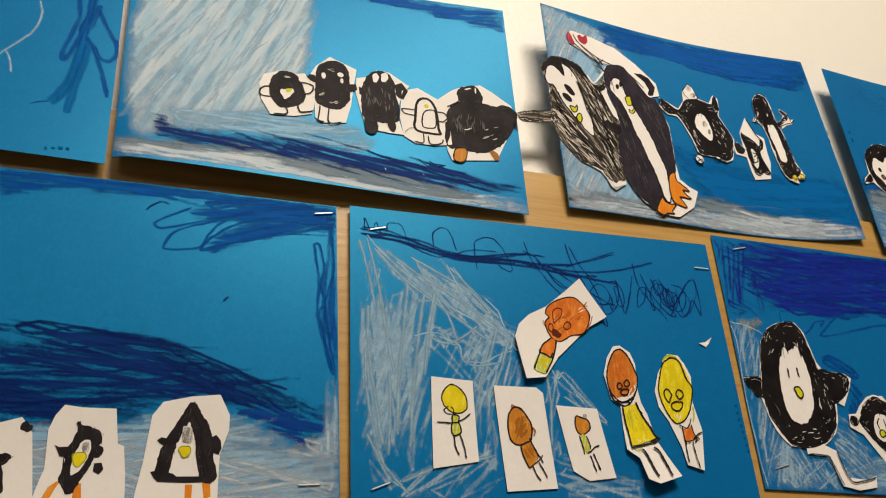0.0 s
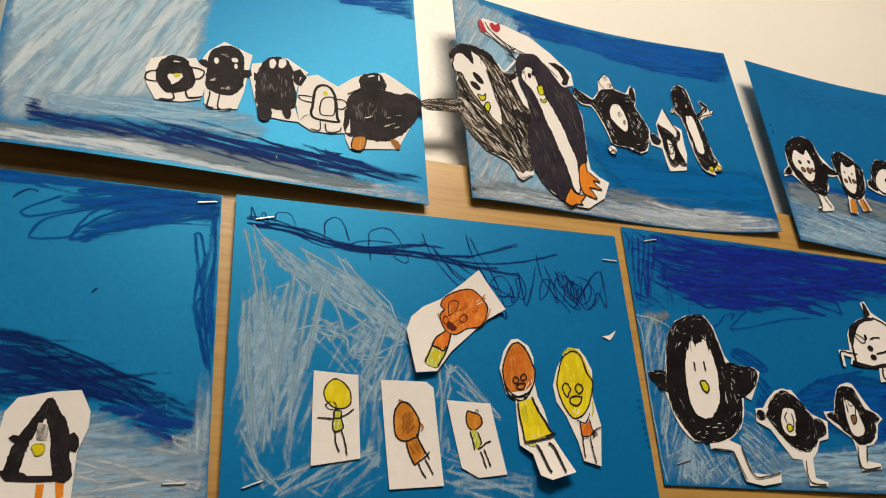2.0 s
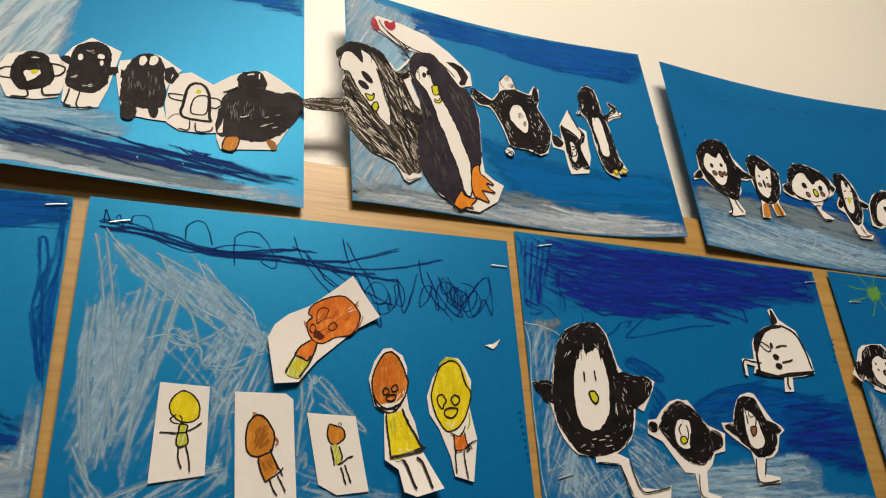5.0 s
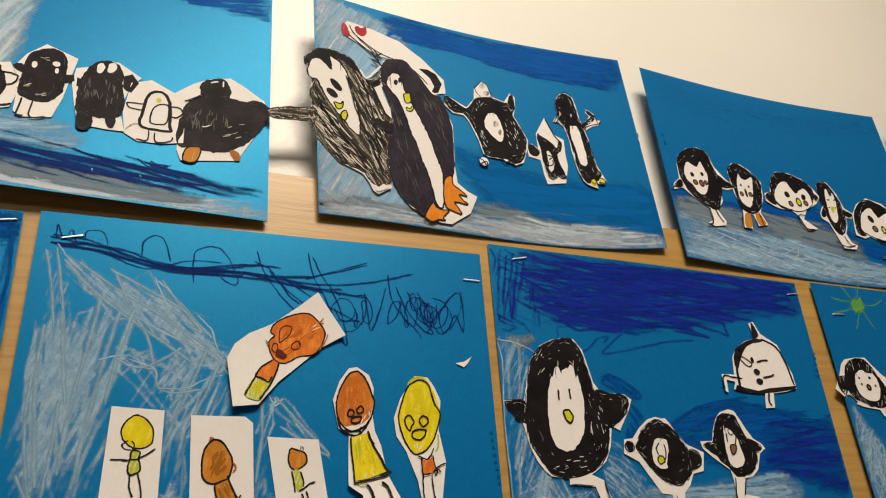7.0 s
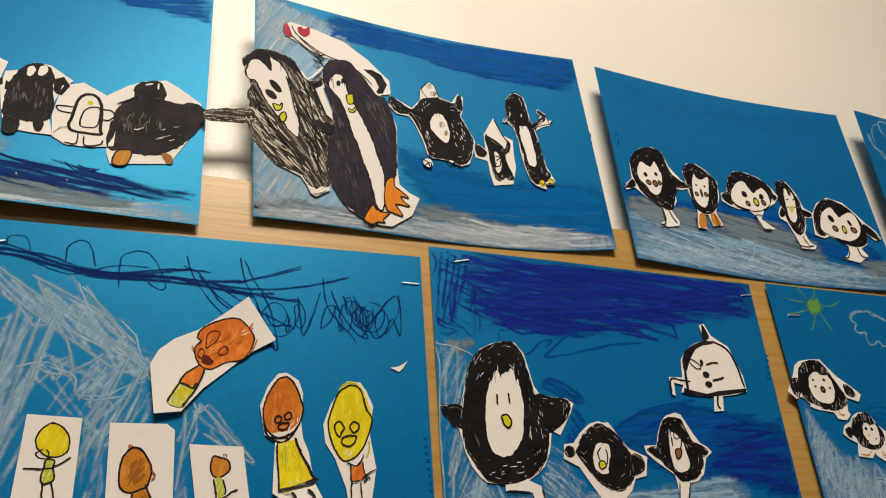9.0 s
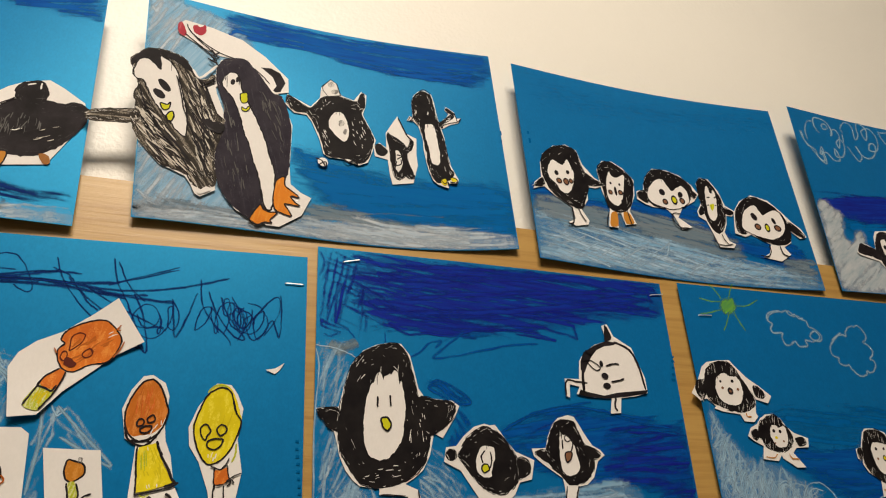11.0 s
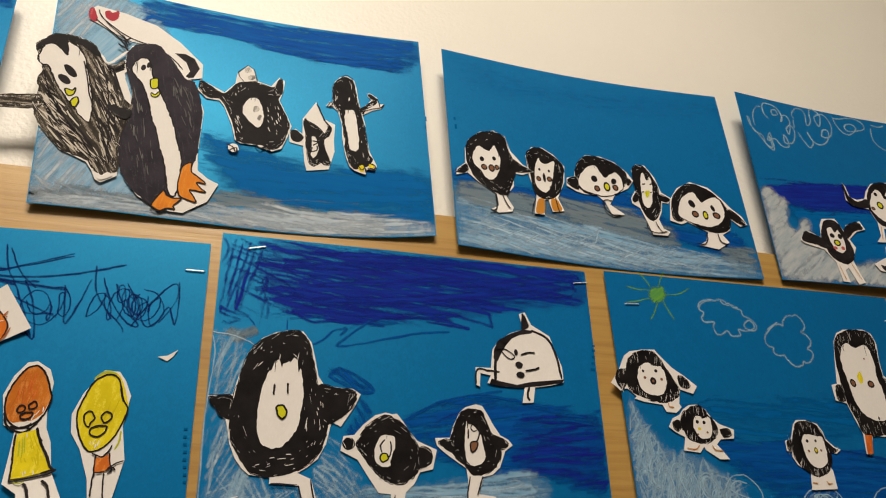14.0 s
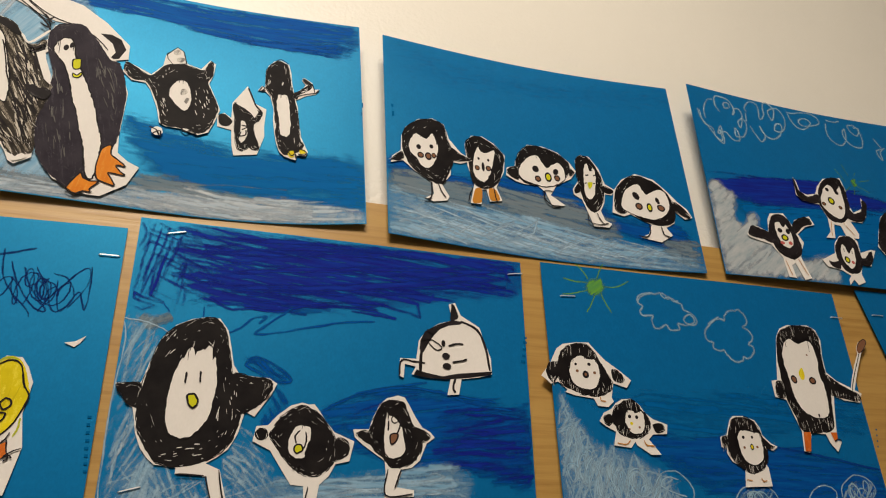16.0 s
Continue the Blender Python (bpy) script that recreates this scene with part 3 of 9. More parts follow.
class Cutout:
    """A piece of white paper glued to a card, with shapes in marker on it."""

    def __init__(self, key, label, style, outline):
        self.sheet, self.level = CARDS[key], 0.0
        us, vs = [p[0] for p in outline], [p[1] for p in outline]
        um, vm, size = (min(us) + max(us)) / 2, (min(vs) + max(vs)) / 2, math.hypot(max(us) - min(us), max(vs) - min(vs)) / 2
        low, high = LIFT[style]
        down = 7.0 if style == "foot" else 0.0
        self.lift = lambda u, v: 0.40 + low + high * ((u - um) ** 2 + (v - vm) ** 2) / size**2 + down * max(0.0, (vm - v) / size) ** 2
        lay = Lay(self.sheet, self.lift)
        lay.fill(outline, 0.0)
        rim = []
        for k, (u, v) in enumerate(outline):
            a, b = outline[k - 1], (u, v)
            steps = max(1, int(math.dist(a, b) / 4))
            rim += [(a[0] + (b[0] - a[0]) * i / steps, a[1] + (b[1] - a[1]) * i / steps) for i in range(steps)]
        n, count = len(lay.points), len(rim)
        for u, v in rim:
            lay.points += [(u, v, 0.0), (u, v, -0.2)]
            lay.uvs += [(0, 0), (0, 0)]
            lay.press += [1.0, 1.0]
        lay.faces += [[n + 2 * k, n + 2 * k + 1, n + 2 * ((k + 1) % count) + 1, n + 2 * ((k + 1) % count)] for k in range(count)]
        self.ob = part("paper_cutout", lay, "white", THINGS[key], label)

    def up(self):
        self.level += 0.035
        return 0.05 + self.level

    def put(self, name, mat, outline, angle=78.0):
        lay = Lay(self.sheet, self.lift)
        marker = mat.startswith("ink") and len(outline) > 26
        us, vs = [p[0] for p in outline], [p[1] for p in outline]
        wide = min(max(us) - min(us), max(vs) - min(vs))
        drawn = marker and mat in ("ink", "ink_comb") and wide > 7
        if drawn:
            outline = grown(outline, -min(0.9, 0.05 * wide))
        elif marker:
            outline = grown(outline, 0.3)
        h = self.up()
        lay.fill(outline, h, angle)
        ob = part(name, lay, mat, self.ob)
        if marker:
            edge = Lay(self.sheet, self.lift)
            for k in range(3):
                self.rough_rim(edge, outline, RNG.uniform(0.5, 1.3), h + 0.006 * (k + 1), 1.2)
            self.scratch(edge, outline, h + 0.024)
            if drawn:
                self.circling(edge, outline, h + 0.026, min(1.0, wide / 14))
            tagged(part("marker_edge", edge, mat, self.ob), kind="stuff")
        if name == "pale_patch" and mat == "white":
            self.fringe(outline)
        if mat in ("ink_grey", "ink_violet", "ink_solid") and marker:
            self.gaps(outline, angle + RNG.uniform(-12, 12), 1.01 if mat == "ink_grey" else 0.5, "ink_pale")
        if mat in ("ink", "ink_scrub", "ink_comb"):
            self.gaps(outline, angle, {"ink": 0.5, "ink_scrub": 1.2, "ink_comb": 1.1}[mat])
        return ob

    def circling(self, lay, outline, h, size):
        """Strokes of a pen that goes round and round along the rim of a patch and leaves slits between them."""
        n = len(outline)
        long = sum(math.dist(outline[k - 1], outline[k]) for k in range(n))
        rings = {by: grown(outline, by) for by in (-1.2 * size, -0.5 * size, 0.1, 0.6 * size, 1.1 * size)}
        for _ in range(int(long * 0.75)):
            by = RNG.choice(sorted(rings))
            ring, k, run = rings[by], RNG.randrange(n), RNG.randint(2, 7)
            seed, stray = RNG.uniform(0, 99), 0.7 * size
            path = [ring[(k + i) % n] for i in range(run + 1)]
            path = [(u + stray * noise.noise((u * 0.2, v * 0.2, seed)), v + stray * noise.noise((u * 0.2, v * 0.2, seed + 7))) for u, v in path]
            lay.ribbon(path, RNG.uniform(0.32, 0.7), h + RNG.uniform(0, 0.01))

    def strands(self, mat, outline, angle, count, thin, thick, short, long, bend=0.0):
        """Loose strokes along one direction inside an outline."""
        lay, h = Lay(self.sheet, self.lift), self.up()
        us, vs = [p[0] for p in outline], [p[1] for p in outline]
        made = 0
        for _ in range(count * 6):
            if made == count:
                break
            u, v, half = RNG.uniform(min(us), max(us)), RNG.uniform(min(vs), max(vs)), RNG.uniform(short, long) / 2
            way = radians(angle + RNG.gauss(0, 7))
            c, s, sag = math.cos(way), math.sin(way), bend * half + RNG.gauss(0, 0.06) * half
            path = [(u + c * half * x - s * sag * (1 - x * x), v + s * half * x + c * sag * (1 - x * x)) for x in (-1, -0.5, 0, 0.5, 1)]
            if all(inside(outline, p) for p in path):
                lay.ribbon(path, RNG.uniform(thin, thick), h + RNG.uniform(0, 0.008))
                made += 1
        if made:
            tagged(part("marker_strand", lay, mat, self.ob), kind="stuff")

    def rough_rim(self, lay, outline, width, h, stray):
        """A line drawn by an unsteady hand along an outline."""
        seed = RNG.uniform(0, 99)
        lay.ribbon([(u + stray * noise.noise((u * 0.3, v * 0.3, seed)), v + stray * noise.noise((u * 0.3, v * 0.3, seed + 9))) for u, v in outline], width, h, True)

    def scratch(self, lay, outline, h):
        """Short strokes along the rim of a patch that overshoot it here and there."""
        n = len(outline)
        long = sum(math.dist(outline[k - 1], outline[k]) for k in range(n))
        for _ in range(int(long * 0.42)):
            k = RNG.randrange(n)
            (a, b), (c, d) = outline[k - 1], outline[(k + 1) % n]
            way, half = math.atan2(d - b, c - a) + RNG.gauss(0, 0.22), RNG.uniform(0.8, 2.4)
            u, v = outline[k][0] + RNG.uniform(-0.35, 0.35), outline[k][1] + RNG.uniform(-0.35, 0.35)
            lay.ribbon([(u + x * half * math.cos(way), v + x * half * math.sin(way)) for x in (-1, 0, 1)], RNG.uniform(0.3, 0.75), h)

    def fringe(self, outline):
        """The marker's edge round a bare patch, with strokes that stray into its top."""
        lay, h = Lay(self.sheet, self.lift), self.up()
        size = max(p[1] for p in outline) - min(p[1] for p in outline)
        wide = max(p[0] for p in outline) - min(p[0] for p in outline)
        self.rough_rim(lay, outline, RNG.uniform(0.5, 0.9), h, 0.7)
        um, vm = sum(p[0] for p in outline) / len(outline), sum(p[1] for p in outline) / len(outline)
        for u, v in outline:
            if v > vm + 0.25 * size and wide > 9 and RNG.random() < 0.16:
                lean, deep = RNG.uniform(-0.3, 0.3), RNG.random() ** 2 * 0.14 * size + 0.4
                lay.ribbon([(u, v + 0.8), (u + lean, v - deep * 0.5), (u + 2 * lean, v - deep)], RNG.uniform(0.4, 0.8), h + 0.006)
        if size > 8:
            n = len(outline)
            ring = grown(outline, 0.35)
            for _ in range(int(n * 0.7)):
                k, run, seed = RNG.randrange(n), RNG.randint(1, 4), RNG.uniform(0, 99)
                lay.ribbon([(p[0] + 0.8 * noise.noise((p[0] * 0.3, p[1] * 0.3, seed)), p[1] + 0.8 * noise.noise((p[0] * 0.3, p[1] * 0.3, seed + 5))) for p in (ring[(k + i) % n] for i in range(run + 1))], RNG.uniform(0.3, 0.7), h + 0.01)
        tagged(part("marker_edge", lay, "ink", self.ob), kind="stuff")

    def gaps(self, outline, angle, much, mat="white"):
        """Slivers of bare paper that the marker left, or of paler marker, along the rim of a patch or along its
        strokes.
        """
        lay, h, n = Lay(self.sheet, self.lift), self.up(), len(outline)
        long = sum(math.dist(outline[k - 1], outline[k]) for k in range(n))
        area = sum(outline[k - 1][0] * outline[k][1] - outline[k][0] * outline[k - 1][1] for k in range(n)) / 2
        low, high = min(p[1] for p in outline), max(p[1] for p in outline)
        side, deep = (1 if area > 0 else -1), 0.32 * abs(area) / long * 2
        for _ in range(int((1.3 if much == 1.1 else much) * long * 0.40)):
            k = RNG.randrange(n)
            if much == 1.1 and 0.27 < (outline[k][1] - low) / (high - low) < 0.74:
                continue
            a, b = outline[k - 1], outline[(k + 1) % n]
            size = math.dist(a, b) or 1
            c, s = (b[0] - a[0]) / size, (b[1] - a[1]) / size
            inset = 0.2 + RNG.random() ** 1.5 * deep
            u, v = outline[k][0] - side * s * inset, outline[k][1] + side * c * inset
            if much > 1:
                c, s = math.cos(radians(angle)), math.sin(radians(angle))
            turn = RNG.uniform(-0.35, 0.35)
            c, s, half = c - turn * s, s + turn * c, RNG.uniform(0.3, 1.0) + RNG.random() ** (1.5 if much == 1.1 else 3) * 3
            lay.ribbon([(u - c * half, v - s * half), (u + RNG.uniform(-0.15, 0.15), v + RNG.uniform(-0.15, 0.15)), (u + c * half, v + s * half)], RNG.uniform(0.10, 0.34), h)
        if lay.points:
            tagged(part("bare_gap" if mat == "white" else "marker_streak", lay, mat, self.ob), kind="stuff")

    def fill(self, name, mat, outline, angle=78.0):
        return self.put(name, mat, smooth(outline, True, 5, 0.5), angle)

    def cornered(self, name, mat, outline, angle=78.0):
        return self.put(name, mat, outline, angle)

    def oval(self, name, mat, u, v, ru, rv, tilt=0.0):
        return self.put(name, mat, egg(u, v, ru, rv, tilt, 0.0, 0.05, 26 if max(ru, rv) > 3 else 14))

    def shade(self, name, mat, angle, gap, width, skip, outline):
        """Darker strokes of the marker inside a coloured patch."""
        lay, h = Lay(self.sheet, self.lift), self.up()
        hatch(lay, smooth(outline, True, 5), angle, gap, 1.5 * width, skip, RNG, h, h + 0.02, 0.4, 9.0)
        return tagged(part(name, lay, mat, self.ob), kind="stuff")

    def line(self, name, mat, path, width, closed=False):
        lay = Lay(self.sheet, self.lift)
        lay.ribbon(smooth(path, closed, 5, 0.35 if width < 2.5 else 1.3), 1.2 * width, self.up() + 0.03, closed, edge=1.0 if width < 2.5 else 0.85)
        if width < 2.5:
            again = [(u + 0.8 * noise.noise((u * 0.3, v * 0.3, 31)), v + 0.8 * noise.noise((u * 0.3, v * 0.3, 57))) for u, v in smooth(path, closed, 5)]
            lay.ribbon(again, 0.75 * width, self.up() + 0.03, closed)
        return part(name, lay, mat, self.ob)


# ---- pastel on the cards ----

stroke("U0", "chalk_line", "chalk_thin", 1.8, [(241.5, 139.2), (244.3, 127.4), (241.7, 109.5), (234.2, 96.9), (226.2, 85.6), (224, 81.2)])
stroke("U0", "chalk_line", "chalk_thin", 1.6, [(227.1, 84.8), (230.1, 78.8), (233, 66)])
stroke("U0", "blue_stroke", "sea_blue", 3.4, [(265.8, 151.4), (268.8, 131.5), (265.9, 113.4), (262.1, 95.6), (262.7, 85.4), (266, 91.9), (271, 109.8), (275, 133.2), (275.4, 154.1)])
stroke("U0", "blue_stroke", "sea_blue", 4.5, [(277, 154.5), (275.8, 133.5), (272.4, 120), (273.9, 113.1), (279.7, 134.5), (281.3, 145.2)])
stroke("U0", "blue_stroke", "sea_blue", 3.2, [(280.9, 140), (289.4, 119.5), (295.1, 108.7), (295.8, 96.8), (291, 90.4), (284.5, 93), (280.5, 102.6), (275, 110.8)])
stroke("U0", "blue_stroke", "sea_blue", 3.0, [(280.5, 102.6), (286.1, 85.1), (290.8, 68.1), (293.4, 56.4)])
stroke("U0", "blue_stroke", "mid_blue", 6.5, [(274.1, 110.6), (273, 91.3), (268.1, 65.1), (262.5, 50.8), (258.8, 45.8)])
stroke("U0", "blue_stroke", "mid_blue", 5.0, [(277.9, 104.5), (274.6, 75.7), (271.2, 52.8), (270.6, 37.7)])
stroke("U0", "blue_stroke", "mid_blue", 5.0, [(273.1, 105.6), (270.2, 74.6), (263.8, 46.8)])
stroke("U0", "blue_stroke", "mid_blue", 5.0, [(275.6, 151.6), (275.1, 135.9), (273.3, 117.9), (273.8, 105.8)])
stroke("U0", "navy_stroke", "navy", .9, [(248, 41.4), (253.2, 44.2), (258.8, 45.8)])

bar("U0", 260.5, 4.6, 262.3, 7.6)
bar("U0", 264.5, 5.7, 266.9, 8)
bar("U0", 268.4, 6, 271.4, 9.3)
bar("U0", 272.9, 6.4, 275.3, 9.5)

field("U1", "pastel_haze", "frost", 68, 5, 3.6, .3, .70, [(8.3, 152.5), (9, 200), (74.4, 225.6), (130.4, 222.3), (130.3, 146.6), (124.4, 103.5), (101.9, 59.7), (78.4, 42.8), (41.4, 31.6), (19.8, 21.6), (13.4, 21.9), (8, 44), (5, 81.5), (4.1, 121.9)])
field("U1", "pastel_haze", "haze_light", 64, 8, 1.8, .35, .06, [(9.9, 152.9), (20.3, 203.1), (74.4, 225.6), (119.1, 222.6), (116.2, 143.3), (109.8, 111.8), (85.7, 72.2), (63, 45.7), (41.2, 33.7), (20.2, 33.5), (12, 45), (8.2, 87.8)])
stroke("U1", "navy_stroke", "navy", 1.2, [(210.4, 36.1), (218.8, 29.9), (232.5, 34.1)])
field("U1", "blue_band", "sea_blue", 5, 3.2, 3, .15, .4, [(173.8, 202.2), (233.2, 216.6), (298.4, 212.9), (298.1, 210), (295.6, 185.9), (264.4, 189.1), (230.1, 193.5), (197.4, 197.1)])

field("U1", "pastel_haze", "haze", 6, 5, 3, .3, .46, [(33.3, 50), (44.5, 48.7), (96.7, 59.4), (137.5, 57.9), (162.9, 55), (176.3, 46.5), (172.5, 37.2), (155.6, 33.6), (118.8, 36.4), (46.5, 32.6), (35.1, 36.5)])
field("U1", "chalk_band", "snow", 1, 2.6, 2.2, .15, .46, [(-3.2, 12.7), (49.1, 13.7), (104.6, 18.1), (165.1, 13.9), (230.2, 11.1), (276.2, 9.1), (298.3, 6.2), (297.6, 1.6), (229.4, 0.9), (164.9, 1.9), (105.3, 3.5), (49.9, 3.9), (-3.8, 3.1)])
field("U1", "grey_band", "grey", -0, 3.2, 2.6, .1, 0.55, [(-3.2, 16.5), (48.3, 19.6), (85.1, 21.4), (124.2, 18.4), (164.8, 20.4), (199, 20.6), (230.2, 17.8), (255.3, 12.5), (247.4, 5.8), (207.3, 7), (164.8, 7.2), (128.2, 7.9), (95.5, 14.5), (49.1, 13.7), (-3.5, 11.5)])
field("U1", "navy_band", "navy", -7, 2.2, 2.0, .12, .42, [(26.5, 39.9), (36.6, 31.4), (52.2, 31.3), (72.1, 32.8), (92.6, 34.4), (113.7, 36), (139.7, 35.7), (166.7, 33.6), (194.5, 32.1), (213.6, 31.1), (233.1, 30.6), (252.9, 28.4), (273.1, 24.5), (290.3, 24.5), (289.5, 20.9), (280.4, 17), (252.3, 16), (222.7, 16.4), (194.3, 18.5), (166.6, 17.1), (144.5, 18.4), (122.9, 18), (105.9, 19.1), (89.3, 20.1), (73.1, 19), (53.5, 18.2), (38, 18.9), (28.3, 20.9), (23.9, 25.8)])
stroke("U1", "navy_stroke", "navy", 1.6, [(218.6, 35.1), (223.2, 33.2), (229.9, 32.9), (225.6, 30.8)])
stroke("U1", "navy_stroke", "navy", 1.6, [(170.4, 36.8), (183.4, 32.5), (207.5, 30.3), (243.8, 23)])
stroke("U1", "chalk_line", "chalk_thin", 1, [(108.3, 43.6), (128, 49.7), (150.2, 57.8), (136.2, 48.8)])
stroke("U1", "chalk_line", "chalk", .8, [(183.9, 22.4), (184.7, 20.9)])
stroke("U1", "chalk_line", "chalk", .8, [(213.1, 22.5), (214.2, 21.6)])

field("U2", "pastel_haze", "haze", 60, 3.6, 3.4, .12, .72, [(-1.2, 204.7), (26.5, 202.9), (64.5, 195.5), (79.3, 177.9), (87.4, 117.5), (81.7, 31.7), (72.3, 15.3), (0.2, 2.3)])
field("U2", "pastel_haze", "snow", 62, 6, 2.6, .25, .16, [(-1.2, 202.8), (24.8, 200.1), (58.3, 193.7), (50.9, 156.2), (21.8, 156.6), (24.4, 46.8), (50.2, 17.6), (0.3, 6.7)])
field("U2", "blue_band", "sea_blue", -2, 2.8, 3, .10, .50, [(61.5, 204.4), (93.7, 209.2), (122.7, 204.2), (170.7, 205.3), (221.6, 210.4), (297.6, 210.9), (297.5, 196.4), (291.9, 179.7), (274.6, 172.5), (237.3, 173.3), (193.8, 170.9), (146.9, 179), (124.2, 183), (92.1, 182.8), (64.1, 186.5)])
field("U2", "blue_band", "sea_blue", 5, 3.6, 3, .15, .1, [(166.8, 175.9), (216.2, 177.2), (277.9, 187.5), (295.8, 189.4), (294.3, 177), (277.7, 168.9), (236.3, 168.3), (193.2, 166.7)])
field("U2", "blue_band", "mid_blue", -3, 5, 4, .15, .72, [(111.4, 74.5), (147.7, 68.7), (197.8, 58.1), (252, 60), (296.3, 54.8), (296.6, 10.3), (258.2, 21.7), (206, 22.7), (162, 24.5), (132.4, 36.2)])
field("U2", "grey_band", "grey", -2, 3, 2.0, .2, .40, [(0.3, 10.4), (23.5, 17), (58.3, 16.6), (125.7, 29.8), (150.1, 29.5), (186.8, 21.6), (225.3, 21.6), (257, 15), (192.4, 15.6), (130.4, 14.4), (57.3, 7)])
field("U2", "chalk_band", "snow", -2, 2.6, 2.0, .12, .46, [(0.3, 5.7), (57.3, 5.2), (124.4, 15.3), (186.2, 16.1), (244.3, 17.8), (289.4, 11), (296.8, 0.7), (218.7, -1.1), (98.1, -0.8), (0.2, -0.2)])
field("U2", "chalk_band", "snow", -6, 3.2, 2.0, .2, .22, [(0.3, 8.1), (31.4, 14.7), (80.9, 16.7), (121.9, 7.2), (161.7, 23.4), (211.8, 17.6), (250.7, 16.5), (253.1, 4.4), (187.2, -0.4), (98.2, -0.1)])
field("U2", "pastel_haze", "snow", 8, 3.4, 2.4, 0.2, 0.3, [(-1.8, 4.4), (10.7, 8.6), (29.1, 8.1), (51.6, 7.4), (67, 6.7), (78.8, 4.5), (84.9, 0.7), (59.7, 0.6), (29.7, 0.9), (-0.7, 0.5)])
field("U2", "pastel_haze", "snow", -30, 4, 2.4, 0.25, 0.12, [(-0.2, 17.4), (16.7, 23.3), (34.1, 14.8), (43.9, 9.1), (21.5, 9.9), (1.7, 8.5)])
field("U2", "pastel_haze", "snow", -4, 3.4, 2, 0.2, 0.2, [(122.8, 8.1), (148, 7.9), (173.7, 8), (200.2, 10.5), (227.4, 11.6), (254.9, 9), (277.9, 3.4), (289.4, -0.2), (236, -0.6), (173.7, 0.6), (127.2, 0.8)])
bar("U2", 296.7, 123.1, 297.8, 114.5)
bar("U2", 295.5, 112.4, 297, 106.4)

field("U3", "blue_band", "mid_blue", 2, 6, 4, 1, .16, [(6.3, 201), (74.9, 196.5), (155.3, 193.6), (289.1, 204.7), (295.6, 186.1), (193.9, 172.3), (111.3, 168.6), (34.2, 167.3)])
field("U3", "royal_band", "sea_blue", 8, 3, 2.4, 0.12, 0.5, [(0.4, 74.2), (17, 75.9), (49.9, 68.1), (84, 65.8), (77.3, 58.6), (42.6, 56), (4, 56.8)])
field("U3", "royal_band", "sea_blue", -8, 3, 2.4, 0.12, 0.55, [(77.3, 58.6), (109, 73.9), (164.8, 79.8), (214.6, 50), (271.7, 46.6), (287.3, 32.5), (252.4, 23.5), (194, 41.6), (130.1, 57.5)])
field("U3", "grey_band", "grey", 0, 3.2, 3, 0.08, 0.5, [(1.2, 59.8), (26.8, 64.2), (48.8, 60.1), (77.3, 58.6), (71.6, 38.3), (39.9, 33.4), (13.2, 39.4), (1.5, 42.2)])
field("U3", "grey_band", "grey", -6, 3.2, 3, 0.08, 0.42, [(83.1, 59.5), (130.6, 60.6), (172.6, 57.1), (213.1, 43.7), (208.7, 24.3), (167.6, 31.5), (126.4, 35.7), (85.8, 38.1)])
field("U3", "grey_band", "grey", -10, 3.2, 3, 0.12, 0.3, [(254, 29.6), (293.1, 29.9), (292.7, 3.9), (262, 12.3)])
field("U3", "chalk_band", "haze", -4, 2.4, 2, 0.12, 0.42, [(0.6, 43.3), (29.6, 39.2), (74.3, 37.5), (126.6, 36.9), (167.8, 32.8), (208.7, 24.3), (251.5, 20.4), (287.4, 11.1), (295.1, -1.3), (229.3, -3.7), (131.8, -4.8), (60, -3.3), (-1.2, -0.8)])
field("U3", "chalk_band", "haze_light", -12, 3.4, 1.7, 0.25, 0.03, [(0.6, 43.3), (29.6, 39.2), (74.3, 37.5), (126.6, 36.9), (167.8, 32.8), (208.7, 24.3), (251.5, 20.4), (287.4, 11.1), (295.1, -1.3), (229.3, -3.7), (131.8, -4.8), (60, -3.3), (-1.2, -0.8)])
field("U3", "chalk_band", "haze_light", 28, 4.6, 1.5, 0.35, 0, [(2.4, 40.6), (79.8, 35.5), (167.2, 29.8), (251.1, 18.6), (229.8, -1.8), (132.2, -3.1), (60.3, -1.1), (0.2, 2.7)])
bar("U3", 5.7, 132, 7.9, 126.8)
bar("U3", 6.1, 124.8, 8.4, 116.2)

field("U4", "royal_band", "royal", 4, 2, 2.4, .04, .95, [(3.7, 97.3), (38.9, 103.7), (85.9, 110), (138.4, 115.1), (182.2, 110), (226.2, 104.1), (251.6, 104.5), (244.9, 88.5), (180.6, 87.7), (127.9, 83.1), (89.1, 78.2), (53, 77.7), (24.8, 82.2), (7.4, 87.9)])
field("U4", "blue_band", "mid_blue", 3, 5, 3.6, .1, .85, [(24.5, 80.7), (52.7, 76.4), (127.4, 81.7), (220.4, 89.9), (244.9, 88.5), (230.6, 54.9), (204.3, 49.1), (146.7, 29), (96.5, 22.4), (65.4, 36.2), (42.7, 60.1)])
field("U4", "chalk_patch", "chalk_grey", 38, 3.2, 3.4, .1, .72, [(2.5, 91.3), (23.5, 88.8), (27.9, 79.8), (23.2, 62.9), (26.6, 52.6), (35.4, 53.7), (42.4, 64), (49.5, 63.6), (47.3, 49.8), (68.3, 25.9), (96, 20.6), (116.4, 28.4), (126, 21.5), (124.4, 3), (62.2, 3.5), (-0.7, 3.2)])
